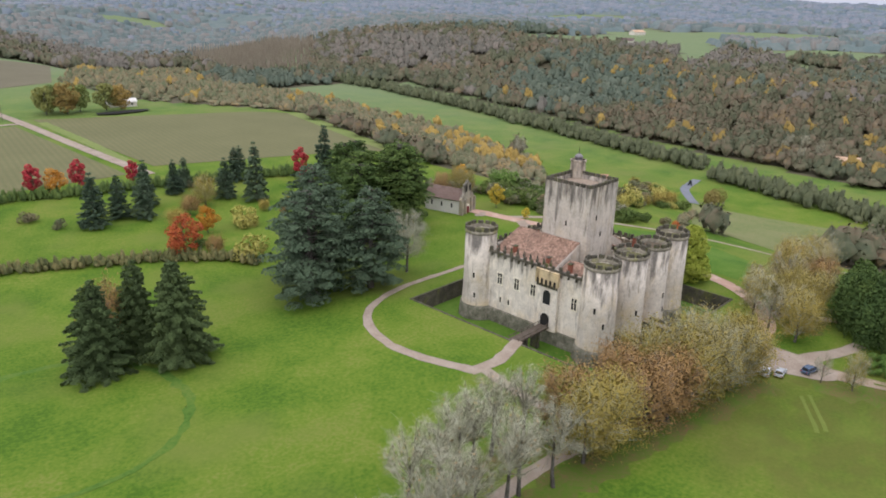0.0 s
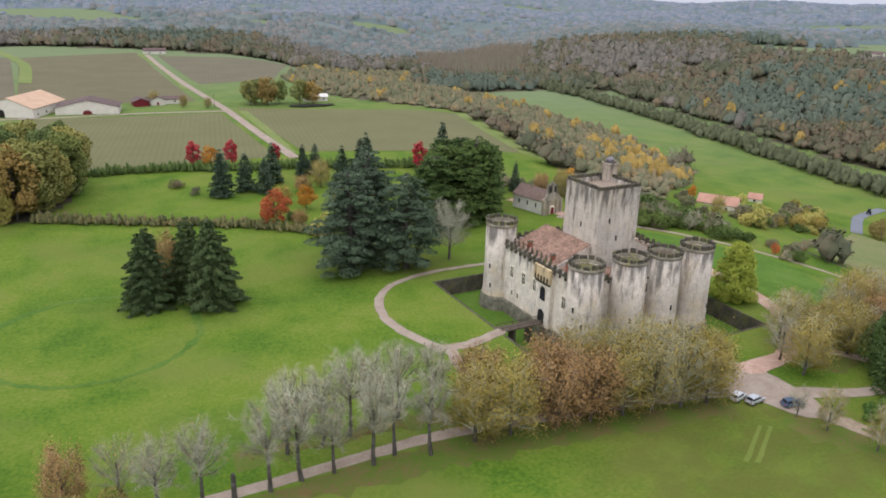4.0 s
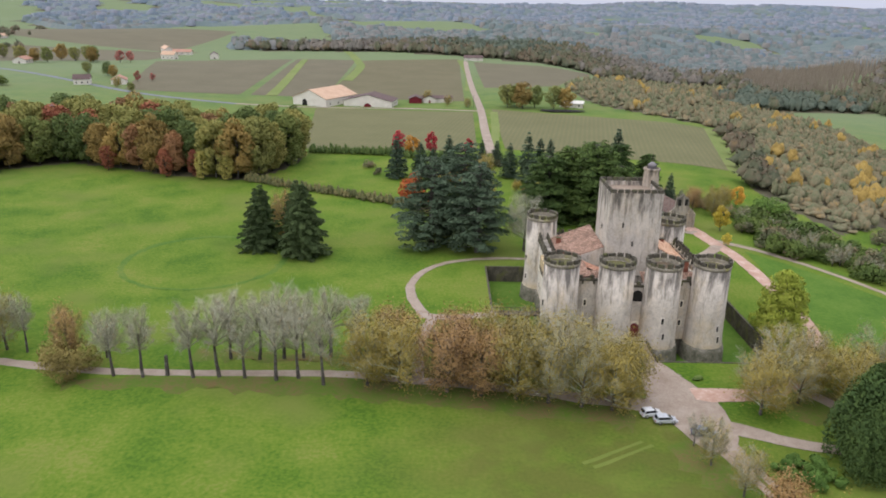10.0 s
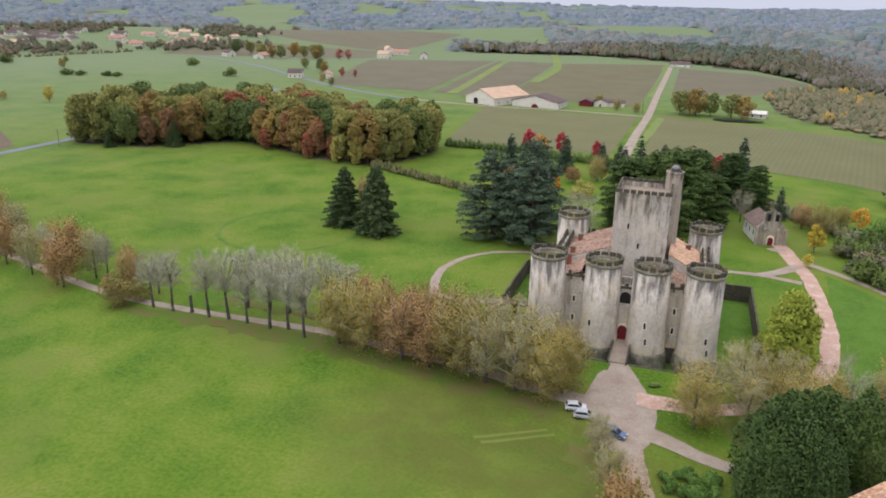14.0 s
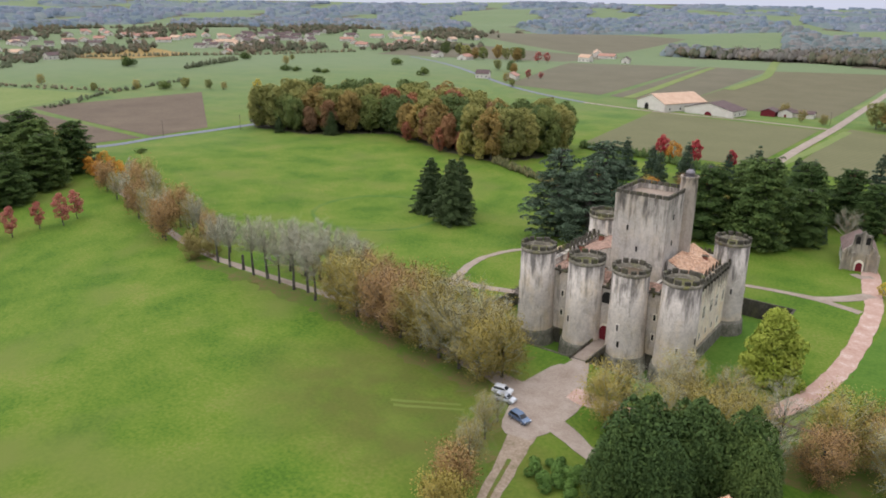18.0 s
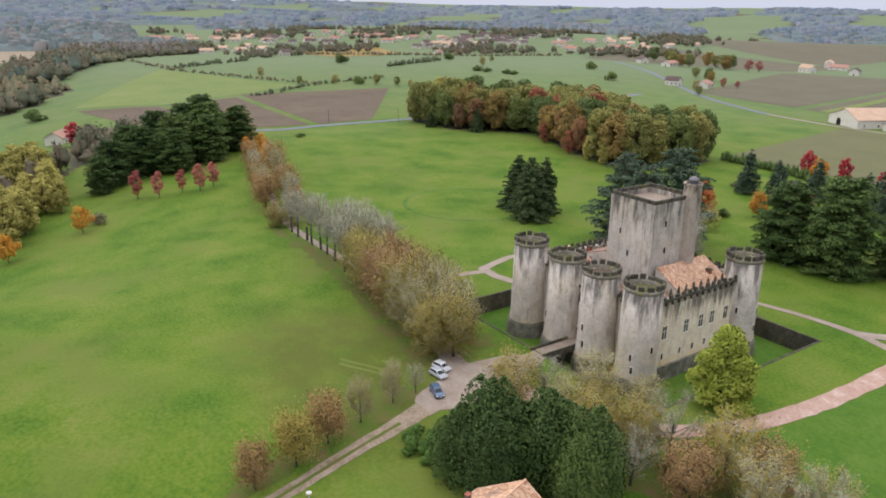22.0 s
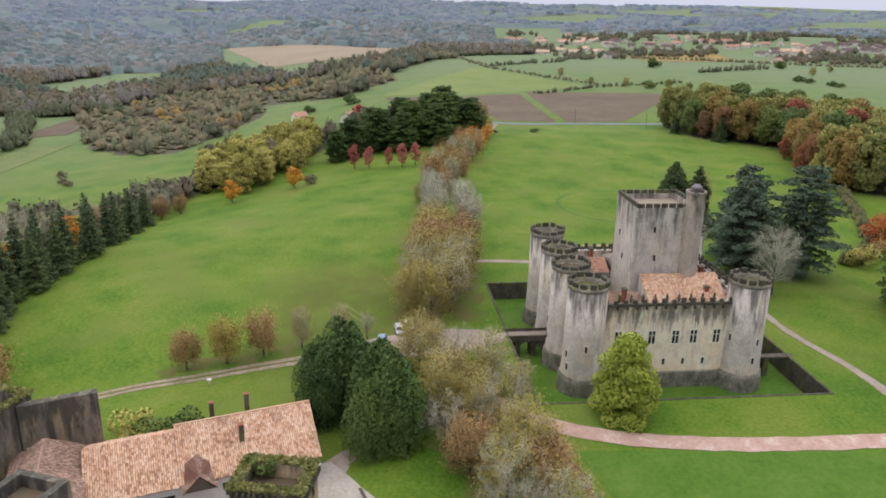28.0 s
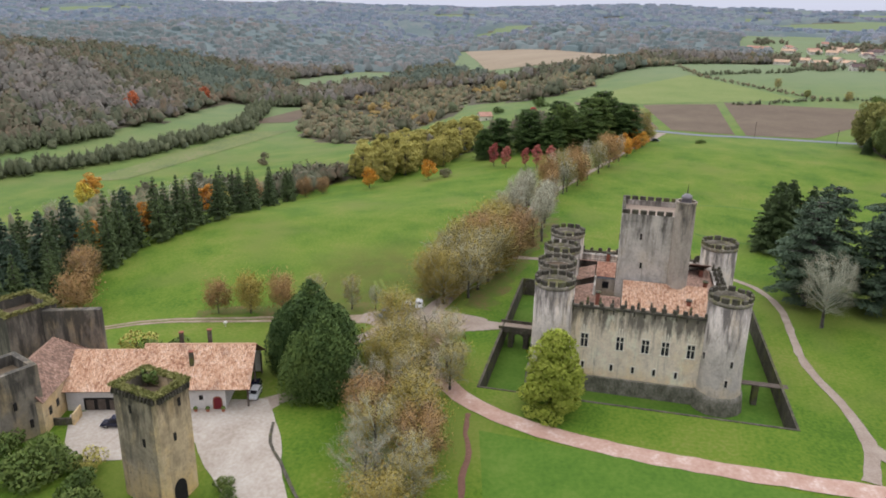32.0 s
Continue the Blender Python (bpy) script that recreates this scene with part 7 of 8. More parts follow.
# trees about the hamlet, the plain and the far pasture
for i, (x, y, h) in enumerate([(-356, 669, 17), (-338, 664, 14), (-324, 661, 16), (-291, 680, 17), (-283, 672, 15), (-421, 708, 18), (-407, 720, 16), (-331, 700, 17), (-294, 694, 16), (-310, 688, 15), (-200, 545, 10), (-208, 552, 12)]):
    plant(OAKS[i % 3], x, y, h, "tall garden tree beside the hamlet", "tree", "hamlet trees")
for x, y, h in ((-170, 525, 9), (-160, 530, 7), (-255, 672, 13), (-248, 680, 12)):
    plant(MAPLE_DULL, x, y, h, "dull red garden tree in the hamlet", "tree", "hamlet trees", 1.5)
plant(YELLOW, -260, 291, 11, "pale yellow lone tree on the plain")
for x, y, h in ((-356, 394, 6), (-347, 399, 5), (-328, 408, 5), (-320, 411, 4.5)):
    plant(GREEN_SHRUB[0], x, y, h, "dark green field bush on the plain", "bush", wide=1.4, name="bush")
for x, y, h in ((336, 86, 7), (344, 80, 6), (331, 77, 6)):
    plant(ORANGE, x, y, h, "orange autumn bush tree by the pasture")
for i, (x, y, h) in enumerate([(500, 165, 15), (508, 178, 16), (514, 190, 14), (488, 172, 13), (496, 186, 15)]):
    plant(BARE[i % 4], x, y, h, "bare pale tree at the wood edge")

# willows and bushes round the barn below the park
EAST_MEADOW = [(232, 184), (266, 210), (310, 242), (352, 287), (430, 310), (440, 170), (350, 155), (262, 118), (232, 140)]
x, y, rg = scatter([(250, 152), (300, 150), (352, 196), (345, 206), (300, 172), (262, 168)], 6.5, 17)
for i in range(len(x)):
    k, lab = ((YELLOW_SHRUB, "yellow-green willow bush below the barn"), (SHRUB[i % 2], "grey-green bush below the barn"), (GREEN_SHRUB[i % 2], "green bush below the barn"), (SMALL[i % 2], "small yellowing tree below the barn"))[i % 4]
    plant(k, x[i], y[i], 5 + rr.uniform(-1, 2), lab, "bush", "barn bushes", 1.2, name="bush")
for i, (x, y, k, h, lab) in enumerate([(296, 196, YELLOW_SHRUB, 7, "yellow-green tree behind the barn"), (268, 196, ORANGE, 6, "golden tree beside the barn"), (248, 178, SHRUB[0], 5, "grey-olive bush above the barn"), (256, 190, SHRUB[1], 5, "grey-olive bush above the barn"), (244, 166, SHRUB[1], 4, "grey-olive bush by the lane"), (232, 132, GREEN_SHRUB[0], 4, "green bush by the track"), (238, 126, SHRUB[0], 3.5, "brown bush by the track"), (316, 262, BARE[0], 16, "tall bare poplar in the scrub")]):
    plant(k, x, y, h, lab, "tree" if h > 5.5 else "bush")

# wide woods
PLANTATION = [(425, 775), (500, 748), (610, 880), (650, 1080), (500, 1060), (440, 900)]
OPEN_LAND = [
    [(-150, 80), (-145, 195), (-150, 240), (-90, 285), (25, 280), (60, 285), (255, 430), (250, 470), (240, 830), (80, 870), (-250, 980), (-330, 1300), (-800, 1450), (-1200, 1000), (-1180, 260), (-760, 230), (-600, 100), (-470, 40), (-320, 5), (-190, 15)],
    [(-160, 70), (-145, 200), (30, 300), (262, 400), (222, 225), (240, 170), (262, 80), (250, -20), (190, -75), (100, -62), (30, -60), (-30, -45), (-70, -10), (-130, 10)],
    [(150, 335), (262, 388), (258, 442), (150, 405)],
    EAST_SCRUB, WEST_SCRUB, WEST2, WEST_MEADOW, EAST_MEADOW,
    [(-1200, -310), (-980, -40), (-940, 95), (-560, 50), (-515, -80), (-690, -190)],
    [(250, 80), (270, 190), (350, 190), (400, 90)],
    [(-450, -290), (-520, -250), (-760, -230), (-740, -330), (-560, -370)],
    [(745, 615), (808, 690), (922, 660), (1500, 900), (1150, 600), (956, 443), (696, 372), (735, 413), (855, 467), (816, 532)], [(940, 390), (869, 275), (753, 239), (802, 308)],
    PLANTATION,
    [(-300, 1500), (300, 1250), (420, 1400), (-100, 1750)], [(520, 1450), (760, 1500), (700, 1650), (480, 1600)],
]


def open_land(x, y):
    d = river_distance(x, y)
    stream_x = np.interp(y, [100, 190, 300, 440, 610, 735], [415, 430, 447, 480, 508, 500])
    free = (d < 78) & (np.hypot(x - 143, y - 98) < 1300) & (x > -345) & (y < 680) & ~((x > stream_x + 44) & (y > 110))
    for area in OPEN_LAND:
        free |= in_area(area, x, y)
    r, az = np.hypot(x, y), np.degrees(np.arctan2(y - 98, x - 143))
    s = np.sin(x / 190 + 1.7) * np.sin(y / 230 - 0.6) + 0.6 * np.sin(x / 83 + y / 117) + 0.5 * np.sin(x / 410 - y / 350)
    return free | ((r > 1000) & (s > np.where((az > 95) & (az < 175), -0.05, 0.9)))


def in_sight(x, y):
    az = np.degrees(np.arctan2(y - 98, x - 143))
    return (az > -14) | (az < -118)


rg = np.random.default_rng(50)
c = np.arange(-1000, 1000, 9.5)
x, y = np.meshgrid(c + 143, c + 98, indexing="ij")
x, y = x.ravel() + rg.normal(0, 3, x.size), y.ravel() + rg.normal(0, 3, x.size)
r = np.hypot(x - 143, y - 98)
ok = (r < 960) & in_sight(x, y) & ~open_land(x, y)
x, y, r = x[ok], y[ok], r[ok]
near = r < 480
clump_field("woods", x[near], y[near], rg.uniform(7, 15, near.sum()), rg.uniform(5.5, 10, near.sum()), L_WOODS, "mixed autumn woodland on the valley sides", "woods", 320, 1.1, 51, lobes=4, even=0.72, levels=3, core=0.6)
gold = (x > 480) & (r < 620) & (rg.random(len(x)) < 0.05)
clump_field("golden_trees", x[gold], y[gold], rg.uniform(12, 15, gold.sum()), rg.uniform(4, 6.5, gold.sum()), L_GOLD, "golden autumn trees along the wood edge", "trees", 120, 0.9, 57, lobes=4)
x, y = x[~near], y[~near]
for i, (m, lab) in enumerate(((L_WOODS, "mixed autumn woodland on the hills"), (L_DARK_WOODS, "dark evergreen trees among the woodland"), (L_GREY_WOODS, "bare grey-brown woodland on hills"))):
    s = np.sin(x / 67 + 2 + 0.8 * np.sin(y / 130)) * np.sin(y / 91) + rg.normal(0, 0.32, len(x))
    k = ((s > -0.45) & (s < 0.5), s >= 0.5, s <= -0.45)[i]
    clump_field("woods", x[k], y[k], rg.uniform(7, 15.5, k.sum()), rg.uniform(6, 10.5, k.sum()), m, lab, "woods", 70, 1.7, 52 + i, lobes=3, even=0.72, levels=3)

# the farthest woods, as a canopy of crowns, with haze in their base colours
az = np.radians(np.arange(-16, 244, 0.45))
rad = 900 * 1.0135 ** np.arange(0, 124)
A, Rr = np.meshgrid(az, rad, indexing="ij")
X, Y = 143 + Rr * np.cos(A), 98 + Rr * np.sin(A)
cell = np.maximum(12.0, Rr * 0.016)
ix, iy = np.floor(X / cell), np.floor(Y / cell)
hash_ = np.modf(np.abs(np.sin(ix * 127.1 + iy * 311.7) * 43758.5453))[0]
hash2 = np.modf(np.abs(np.sin(ix * 269.5 + iy * 183.3) * 24634.6345))[0]
dx, dy = X / cell - ix - 0.5, Y / cell - iy - 0.5
Z = height(X, Y) + 4 + 4 * hash_ + 4 * hash2 * (1 - 2 * (dx * dx + dy * dy)) + np.random.default_rng(60).normal(0, 0.5, X.shape)
Z[:, :4] = (height(X, Y) - 5)[:, :4]
Z = np.where(open_land(X, Y), height(X, Y) - 5, Z)
ids = np.arange(X.size).reshape(X.shape)
Q = np.stack([ids[:-1, :-1], ids[1:, :-1], ids[1:, 1:], ids[:-1, 1:]], -1).reshape(-1, 4)
me = big_mesh("distant_woods", np.stack([X.ravel(), Y.ravel(), Z.ravel()], -1), Q)
me.polygons.foreach_set("use_smooth", np.ones(len(Q), bool))
me.materials.append(L_HAZED_MIXED)
tagged(new("distant_woods", me), "distant wooded hills coloured with blue-grey haze", "woods", kind="stuff")
rg = np.random.default_rng(65)
n = 30000
rr_, aa = 925 * np.exp(rg.uniform(0, 1, n) * math.log(4.9)), np.radians(rg.uniform(-15, 243, n))
x, y = 143 + rr_ * np.cos(aa), 98 + rr_ * np.sin(aa)
keep_ = ~open_land(x, y)
x, y, rr_ = x[keep_], y[keep_], rr_[keep_]
wide_ = (rr_ * 0.0042 + 2.5) * rg.uniform(0.7, 1.3, len(x))
tall_ = rg.uniform(10, 14, len(x)) + rr_ * 0.0012
rows = []
for f, up in ((1.08, 0.1), (0.72, 0.9)):
    for k in range(6):
        a = k * 1.0472 + rg.uniform(-0.3, 0.3, len(x))
        w = wide_ * f * rg.uniform(0.8, 1.2, len(x))
        rows.append(np.column_stack([x + np.cos(a) * w, y + np.sin(a) * w, height(x, y) + tall_ * (up + rg.normal(0, 0.03, len(x)))]))
V = np.stack(rows, 1)
f0 = [(k, (k + 1) % 6, 6 + (k + 1) % 6, 6 + k) for k in range(6)] + [(6, 7, 8, 9), (6, 9, 10, 11)]
# nearer crowns get the lighter haze tint, farther ones the bluer
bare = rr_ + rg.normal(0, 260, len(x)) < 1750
for m, pick, lab in ((L_HAZED_MIXED, bare, "rounded autumn crowns over the farther woods"), (L_HAZED_WOODS, ~bare, "grey-green crowns over the farthest woods")):
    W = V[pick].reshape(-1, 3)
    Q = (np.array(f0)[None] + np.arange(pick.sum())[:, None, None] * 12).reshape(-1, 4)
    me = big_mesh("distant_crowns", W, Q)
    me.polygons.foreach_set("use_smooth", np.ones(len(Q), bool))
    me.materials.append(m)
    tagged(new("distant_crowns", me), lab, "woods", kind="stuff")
# tree groups on the village plain
x, y, rg = scatter([(-560, 240), (-1180, 240), (-1200, 1000), (-700, 1300), (-420, 900), (-520, 560)], 13, 61)
s = np.sin(x / 43 + 0.6 * np.sin(y / 90)) * np.sin(y / 57 + 1) + rg.normal(0, 0.22, len(x))
k = s > 0.36
clump_field("village_trees", x[k], y[k], rg.uniform(5, 10, k.sum()), rg.uniform(3.6, 6, k.sum()), L_WOODS, "garden and hedgerow trees round the village", "trees", 54, 1.4, 62, levels=3, lobes=3, even=0.7)
x, y, rg = scatter([(-420, 0), (-560, 100), (-640, 160), (-760, 230), (-900, 150), (-800, 60), (-560, 20)], 11, 63)
k = rg.random(len(x)) < 0.55
clump_field("village_trees", x[k], y[k], rg.uniform(4.5, 9, k.sum()), rg.uniform(5, 7, k.sum()), L_WOODS, "hedgerow trees west of the meadows", "trees", 90, 1.1, 64, lobes=3, even=0.7)

# leaf-strewn floor under the woods
cen = np.empty(len(gm.polygons) * 3)
gm.polygons.foreach_get("center", cen)
cen = cen.reshape(-1, 3)
wx, wy = 142.9 + cen[:, 0] * ca - cen[:, 1] * sa, 98.3 + cen[:, 0] * sa + cen[:, 1] * ca
under = ~open_land(wx, wy) & in_sight(wx, wy)
for area in (COPSE, WEST_SCRUB, WEST2, EAST_SCRUB):
    under |= in_area(area, wx, wy)
gm.materials.append(FOREST_FLOOR)
gm.polygons.foreach_set("material_index", under.astype(np.int32))

# plantation of bare poplars in the valley
POPLAR_TWIG = leaves("poplar_twigs", (0.24, 0.2, 0.155), (0.33, 0.28, 0.22), (0.44, 0.38, 0.3))
x, y, rg = scatter(PLANTATION, 8.0, 71, 0.08)
n = len(x)
z0, tall = height(x, y), rg.uniform(15, 19, n)
V = []
for a in (0.3, 1.4, 2.5):
    dx, dy = math.cos(a), math.sin(a)
    for lo, hi, wd in ((0, 1, 0.28), (0.25, 0.8, 1.5), (0.4, 1.05, 1.2)):
        V.append(np.stack([np.stack([x - dx * wd, y - dy * wd, z0 + tall * lo], -1), np.stack([x + dx * wd, y + dy * wd, z0 + tall * lo], -1), np.stack([x, y, z0 + tall * hi], -1)], 1))
tagged(new("poplar_plantation", card_mesh("poplar_plantation", np.concatenate(V).reshape(-1, 3), POPLAR_TWIG)), "plantation of bare pale poplars in rows", "woods", kind="stuff")

# ---- chapel, outbuildings, old castle ----
CHAPEL_TILE = mat("brown_roof_tile", [(0.3, (0.11, 0.08, 0.07)), (0.7, (0.24, 0.17, 0.145))], 0.4, 3, 0.9, 0.4, island=0.3)
CHAPEL_STONE = streaked("chapel_stone", (0.33, 0.29, 0.235), (0.42, 0.33, 0.2), (0.055, 0.05, 0.04), 10, 7, -1, 1)
chapel = thing("chapel", Matrix.Translation((176.6, 168.3, 0)) @ pose(0, 0, 0, 0, 0, 15), "small stone chapel with a belfry gable and tiled roof", "chapel")
nave = bmesh.new()
for x0, x1 in ((-4, -3.4), (3.4, 4)):
    box(nave, x0, x1, 0.7, 15, -0.5, 5.0)
box(nave, -4, 4, 14.4, 15, -0.5, 5.0)
part("nave_wall", nave, PLASTER, chapel, "pale rendered nave wall")
part("gable_wall", extrude_outline([(-4.4, -0.5), (-4.4, 5.4), (-2.4, 7.4), (-2.2, 10.2), (-0.9, 10.6), (0, 11.6), (0.9, 10.6), (2.2, 10.2), (2.4, 7.4), (4.4, 5.4), (4.4, -0.5)], 0.9), CHAPEL_STONE, chapel, "weathered stone belfry gable")
part("back_gable", extrude_outline([(-4, 5.0), (0, 8.0), (4, 5.0)], 0.5), PLASTER, chapel).location = (0, 14.4, 0)
# bell openings are near-black panels, coloured as shade
for x in (-1.2, 1.2):
    part("bell_opening", extrude_outline([(x + a, 7.7 + b) for a, b in arch_outline(1.1, 2.2)], 1.0), SHADE_HEAP_BLACK, chapel).location = (0, -0.05, 0)
for x in (-4.3, -1.9, 1.9, 4.3):
    part("buttress", boxed(x - 0.35, x + 0.35, -0.7, 0.02, -0.5, 5.2, bevel=0.06), CHAPEL_STONE, chapel)
part("portal", extrude_outline(arch_outline(2.4, 3.2), 0.25), WINDOW_STONE, chapel).location = (0, -0.25, 0)
part("door", extrude_outline(arch_outline(1.6, 2.5), 0.1), RED_PAINT, chapel, "dark red wooden door").location = (0, -0.32, 0)
tiled("roof", (-4.5, 15.2, 4.9), (-4.5, 0.9, 4.9), (0, 0.9, 8.1), (0, 15.2, 8.1), chapel, 31, material=CHAPEL_TILE)
tiled("roof", (4.5, 0.9, 4.9), (4.5, 15.2, 4.9), (0, 15.2, 8.1), (0, 0.9, 8.1), chapel, 32, material=CHAPEL_TILE)
for y in (4, 8, 12):
    part("window", boxed(-4.06, -3.9, y - 0.3, y + 0.3, 2, 3.6), GLASS, chapel)

# long tiled outbuilding by the old castle: x along its front, y to the back
AX = Matrix.Translation((195.0, 35.0, 0)) @ pose(0, 0, 0, 0, 0, math.degrees(math.atan2(-0.943, 0.332)))
annex = thing("outbuilding", AX, "long white outbuilding under a pale clay tile roof", "outbuilding")


def back(v):
    return -v


L1, L2, EZ, RZ, D = 19.5, 31.5, 4.2, 9.3, 15.0
for x0, x1, y0, y1 in ((4.2, L2, -0.9, -0.4), (0.6, L2, -D + 0.6, -D + 0.2), (4.2, 4.6, -D + 0.6, -0.9)):
    part("wall", boxed(x0, x1, y0, y1, -0.4, EZ + 0.1), PLASTER, annex, "white rendered wall")
part("gable_wall", extrude_outline([(-D + 0.6, EZ - 0.5), (-D / 2, RZ - 0.3), (-0.6, EZ - 0.5)], 0.3), PLASTER, annex).matrix_basis = Matrix.Translation((4.2, 0, 0)) @ pose(0, 0, 0, 0, 0, 90)
for y in (-1.2, -7.5, -13.8):
    part("carport_post", boxed(0.3, 0.6, y - 0.15, y + 0.15, -0.3, EZ + (2.6 if y == -7.5 else 0)), WOOD, annex)
tiled("roof", (L1 + 0.1, 0.3, EZ), (-0.3, 0.3, EZ), (-0.3, -D / 2, RZ), (L1 + 0.1, -D / 2, RZ), annex, 41, material=NEW_TILE)
tiled("roof", (-0.3, -D - 0.3, EZ), (L1, -D - 0.3, EZ), (L1, -D / 2, RZ), (-0.3, -D / 2, RZ), annex, 42, material=NEW_TILE)
tiled("roof", (L2 + 0.3, 0.3, EZ - 0.2), (L1 - 0.1, 0.3, EZ - 0.2), (L1 - 0.1, -D / 2 + 0.6, RZ - 0.7), (L2 + 0.3, -D / 2 + 0.6, RZ - 0.7), annex, 43, material=NEW_TILE)
tiled("roof", (L1, -D + 0.2, EZ + 0.2), (L2, -D + 0.2, EZ + 0.2), (L2, -D / 2 + 0.6, RZ - 0.7), (L1, -D / 2 + 0.6, RZ - 0.7), annex, 44, material=NEW_TILE)
part("ridge_cap", boxed(-0.3, L1 + 0.1, -D / 2 - 0.14, -D / 2 + 0.14, RZ - 0.04, RZ + 0.14, bevel=0.05), NEW_TILE, annex)
for x, y, z, h in ((8.8, -10.3, 7.6, 3.2), (10.5, -3.9, 6.5, 3.0), (14, -10.5, 7.2, 3.0)):
    c = part("chimney", boxed(x - 0.35, x + 0.35, y - 0.3, y + 0.3, z - 1.2, z + h, bevel=0.03), DARK_STONE, annex, "tall slim stone chimney")
    part("chimney_cap", boxed(x - 0.42, x + 0.42, y - 0.37, y + 0.37, z + h, z + h + 0.15), BRICK, c)
    part("flashing", boxed(x - 0.5, x + 0.5, y - 0.45, y + 0.45, z - 0.4, z - 0.1), flat("lead_sheet", (0.4, 0.41, 0.43), 0.4), c)
part("door_surround", extrude_outline([(x + 5.6, z) for x, z in arch_outline(1.7, 2.6)], 0.06), BRICK, annex).location = (0, -0.45 + 0.03, 0)
part("door", boxed(5.0, 6.2, -0.42, -0.3, 0, 2.25), RED_PAINT, annex, "dark red door").location = (0, 0.05, 0)
# windows and cart bay: near-black panels in place of shaded depth
for x in (8.4, 10.9, 13.6):
    part("window", boxed(x - 0.35, x + 0.35, -0.41, -0.33, 1.9, 2.8), SHADE_HEAP_BLACK, annex)
part("cart_opening", boxed(20.4, 28.6, -0.45, -0.37, 0.1, 2.5), SHADE_HEAP_BLACK, annex, "near-black panel painted as a shaded cart bay")
for k in range(4):
    part("cart_door", boxed(20.9 + k * 2.0, 22.2 + k * 2.0, -0.4, -0.3, 0.1, 2.2 - 0.15 * (k % 2)), WOOD, annex, "weathered timber door leaf")
part("dormer_wall", extrude_outline([(15.0, 3.4), (17.0, 5.6), (19.0, 3.4)], 0.3), WOOD, annex).location = (0, 0.9, 0)
tiled("dormer_roof", (19.4, 1.4, 3.4), (19.4, -3.6, 5.9), (17.0, -3.6, 6.6), (17.0, 1.4, 5.9), annex, 45, material=OLD_TILE)
tiled("dormer_roof", (14.6, -3.6, 5.9), (14.6, 1.4, 3.4), (17.0, 1.4, 5.9), (17.0, -3.6, 6.6), annex, 46, material=OLD_TILE)
# planters by the door
pot = mesh_of(lathe([(0.26, 0), (0.34, 0.5), (0.3, 0.5), (0.28, 0.4), (0, 0.4)], 12), flat("terracotta", (0.38, 0.13, 0.08)), "pot")
bloom = mesh_of(lathe([(0.3, 0.42), (0.4, 0.6), (0.25, 0.85), (0, 0.95)], 9, 0.08, 3), L_GREEN, "plant")
for x in (4.5, 7.2, 9.3, 12.0):
    p = thing("planter", AX @ Matrix.Translation((x, 0.4, 0.1)), "terracotta pot with a small green plant", "planter", "planters")
    share("pot", pot, p)
    share("plant", bloom, p)

# wing with the hipped roof, joining the old castle
wing = thing("wing", AX, "tiled wing between the outbuilding and the old castle", "house")
W0, W1, WB, WF = 31.8, 41.0, -12.0, 7.0
wm = (W0 + W1) / 2
part("wall", boxed(W0, W1, WB, WF, -0.5, 5.9), S_GATE, wing, "ochre stone wall")
tiled("roof", (W0 - 0.4, WB, 5.9), (W0 - 0.4, WF + 0.3, 5.9), (wm, WF - 1, 10.0), (wm, WB + 3, 10.0), wing, 51, material=OLD_TILE)
tiled("roof", (W1 + 0.4, WF + 0.3, 5.9), (W1 + 0.4, WB, 5.9), (wm, WB + 3, 10.0), (wm, WF - 1, 10.0), wing, 52, material=OLD_TILE)
tiled("roof", (W1 + 0.4, WB - 0.3, 5.9), (W0 - 0.4, WB - 0.3, 5.9), (wm - 0.1, WB + 3, 10.0), (wm + 0.1, WB + 3, 10.0), wing, 53, material=NEW_TILE)
part("ridge_cap", boxed(wm - 0.14, wm + 0.14, WB + 3, WF - 1, 9.97, 10.15, bevel=0.05), OLD_TILE, wing)
for y, z in ((2, 2.4), (4.6, 2.4)):
    part("window", boxed(W0 - 0.06, W0 + 0.1, y - 0.45, y + 0.45, z, z + 1.4), GLASS, wing)
stair = thing("stone_steps", AX @ Matrix.Translation((30.2, 4.4, 0)), "worn stone steps up to the wing door", "stairs")
for k in range(8):
    part("step", boxed(-1.6 + 0.0, 1.6, -0.32 * k - 0.32, -0.32 * k, -0.3, 0.19 * (8 - k) - 0.19, bevel=0.02), DARK_STONE, stair)
part("parapet", boxed(-1.9, -1.6, -3.0, 0.2, -0.3, 2.2, bevel=0.04), S_GATE, stair)

# ruined towers


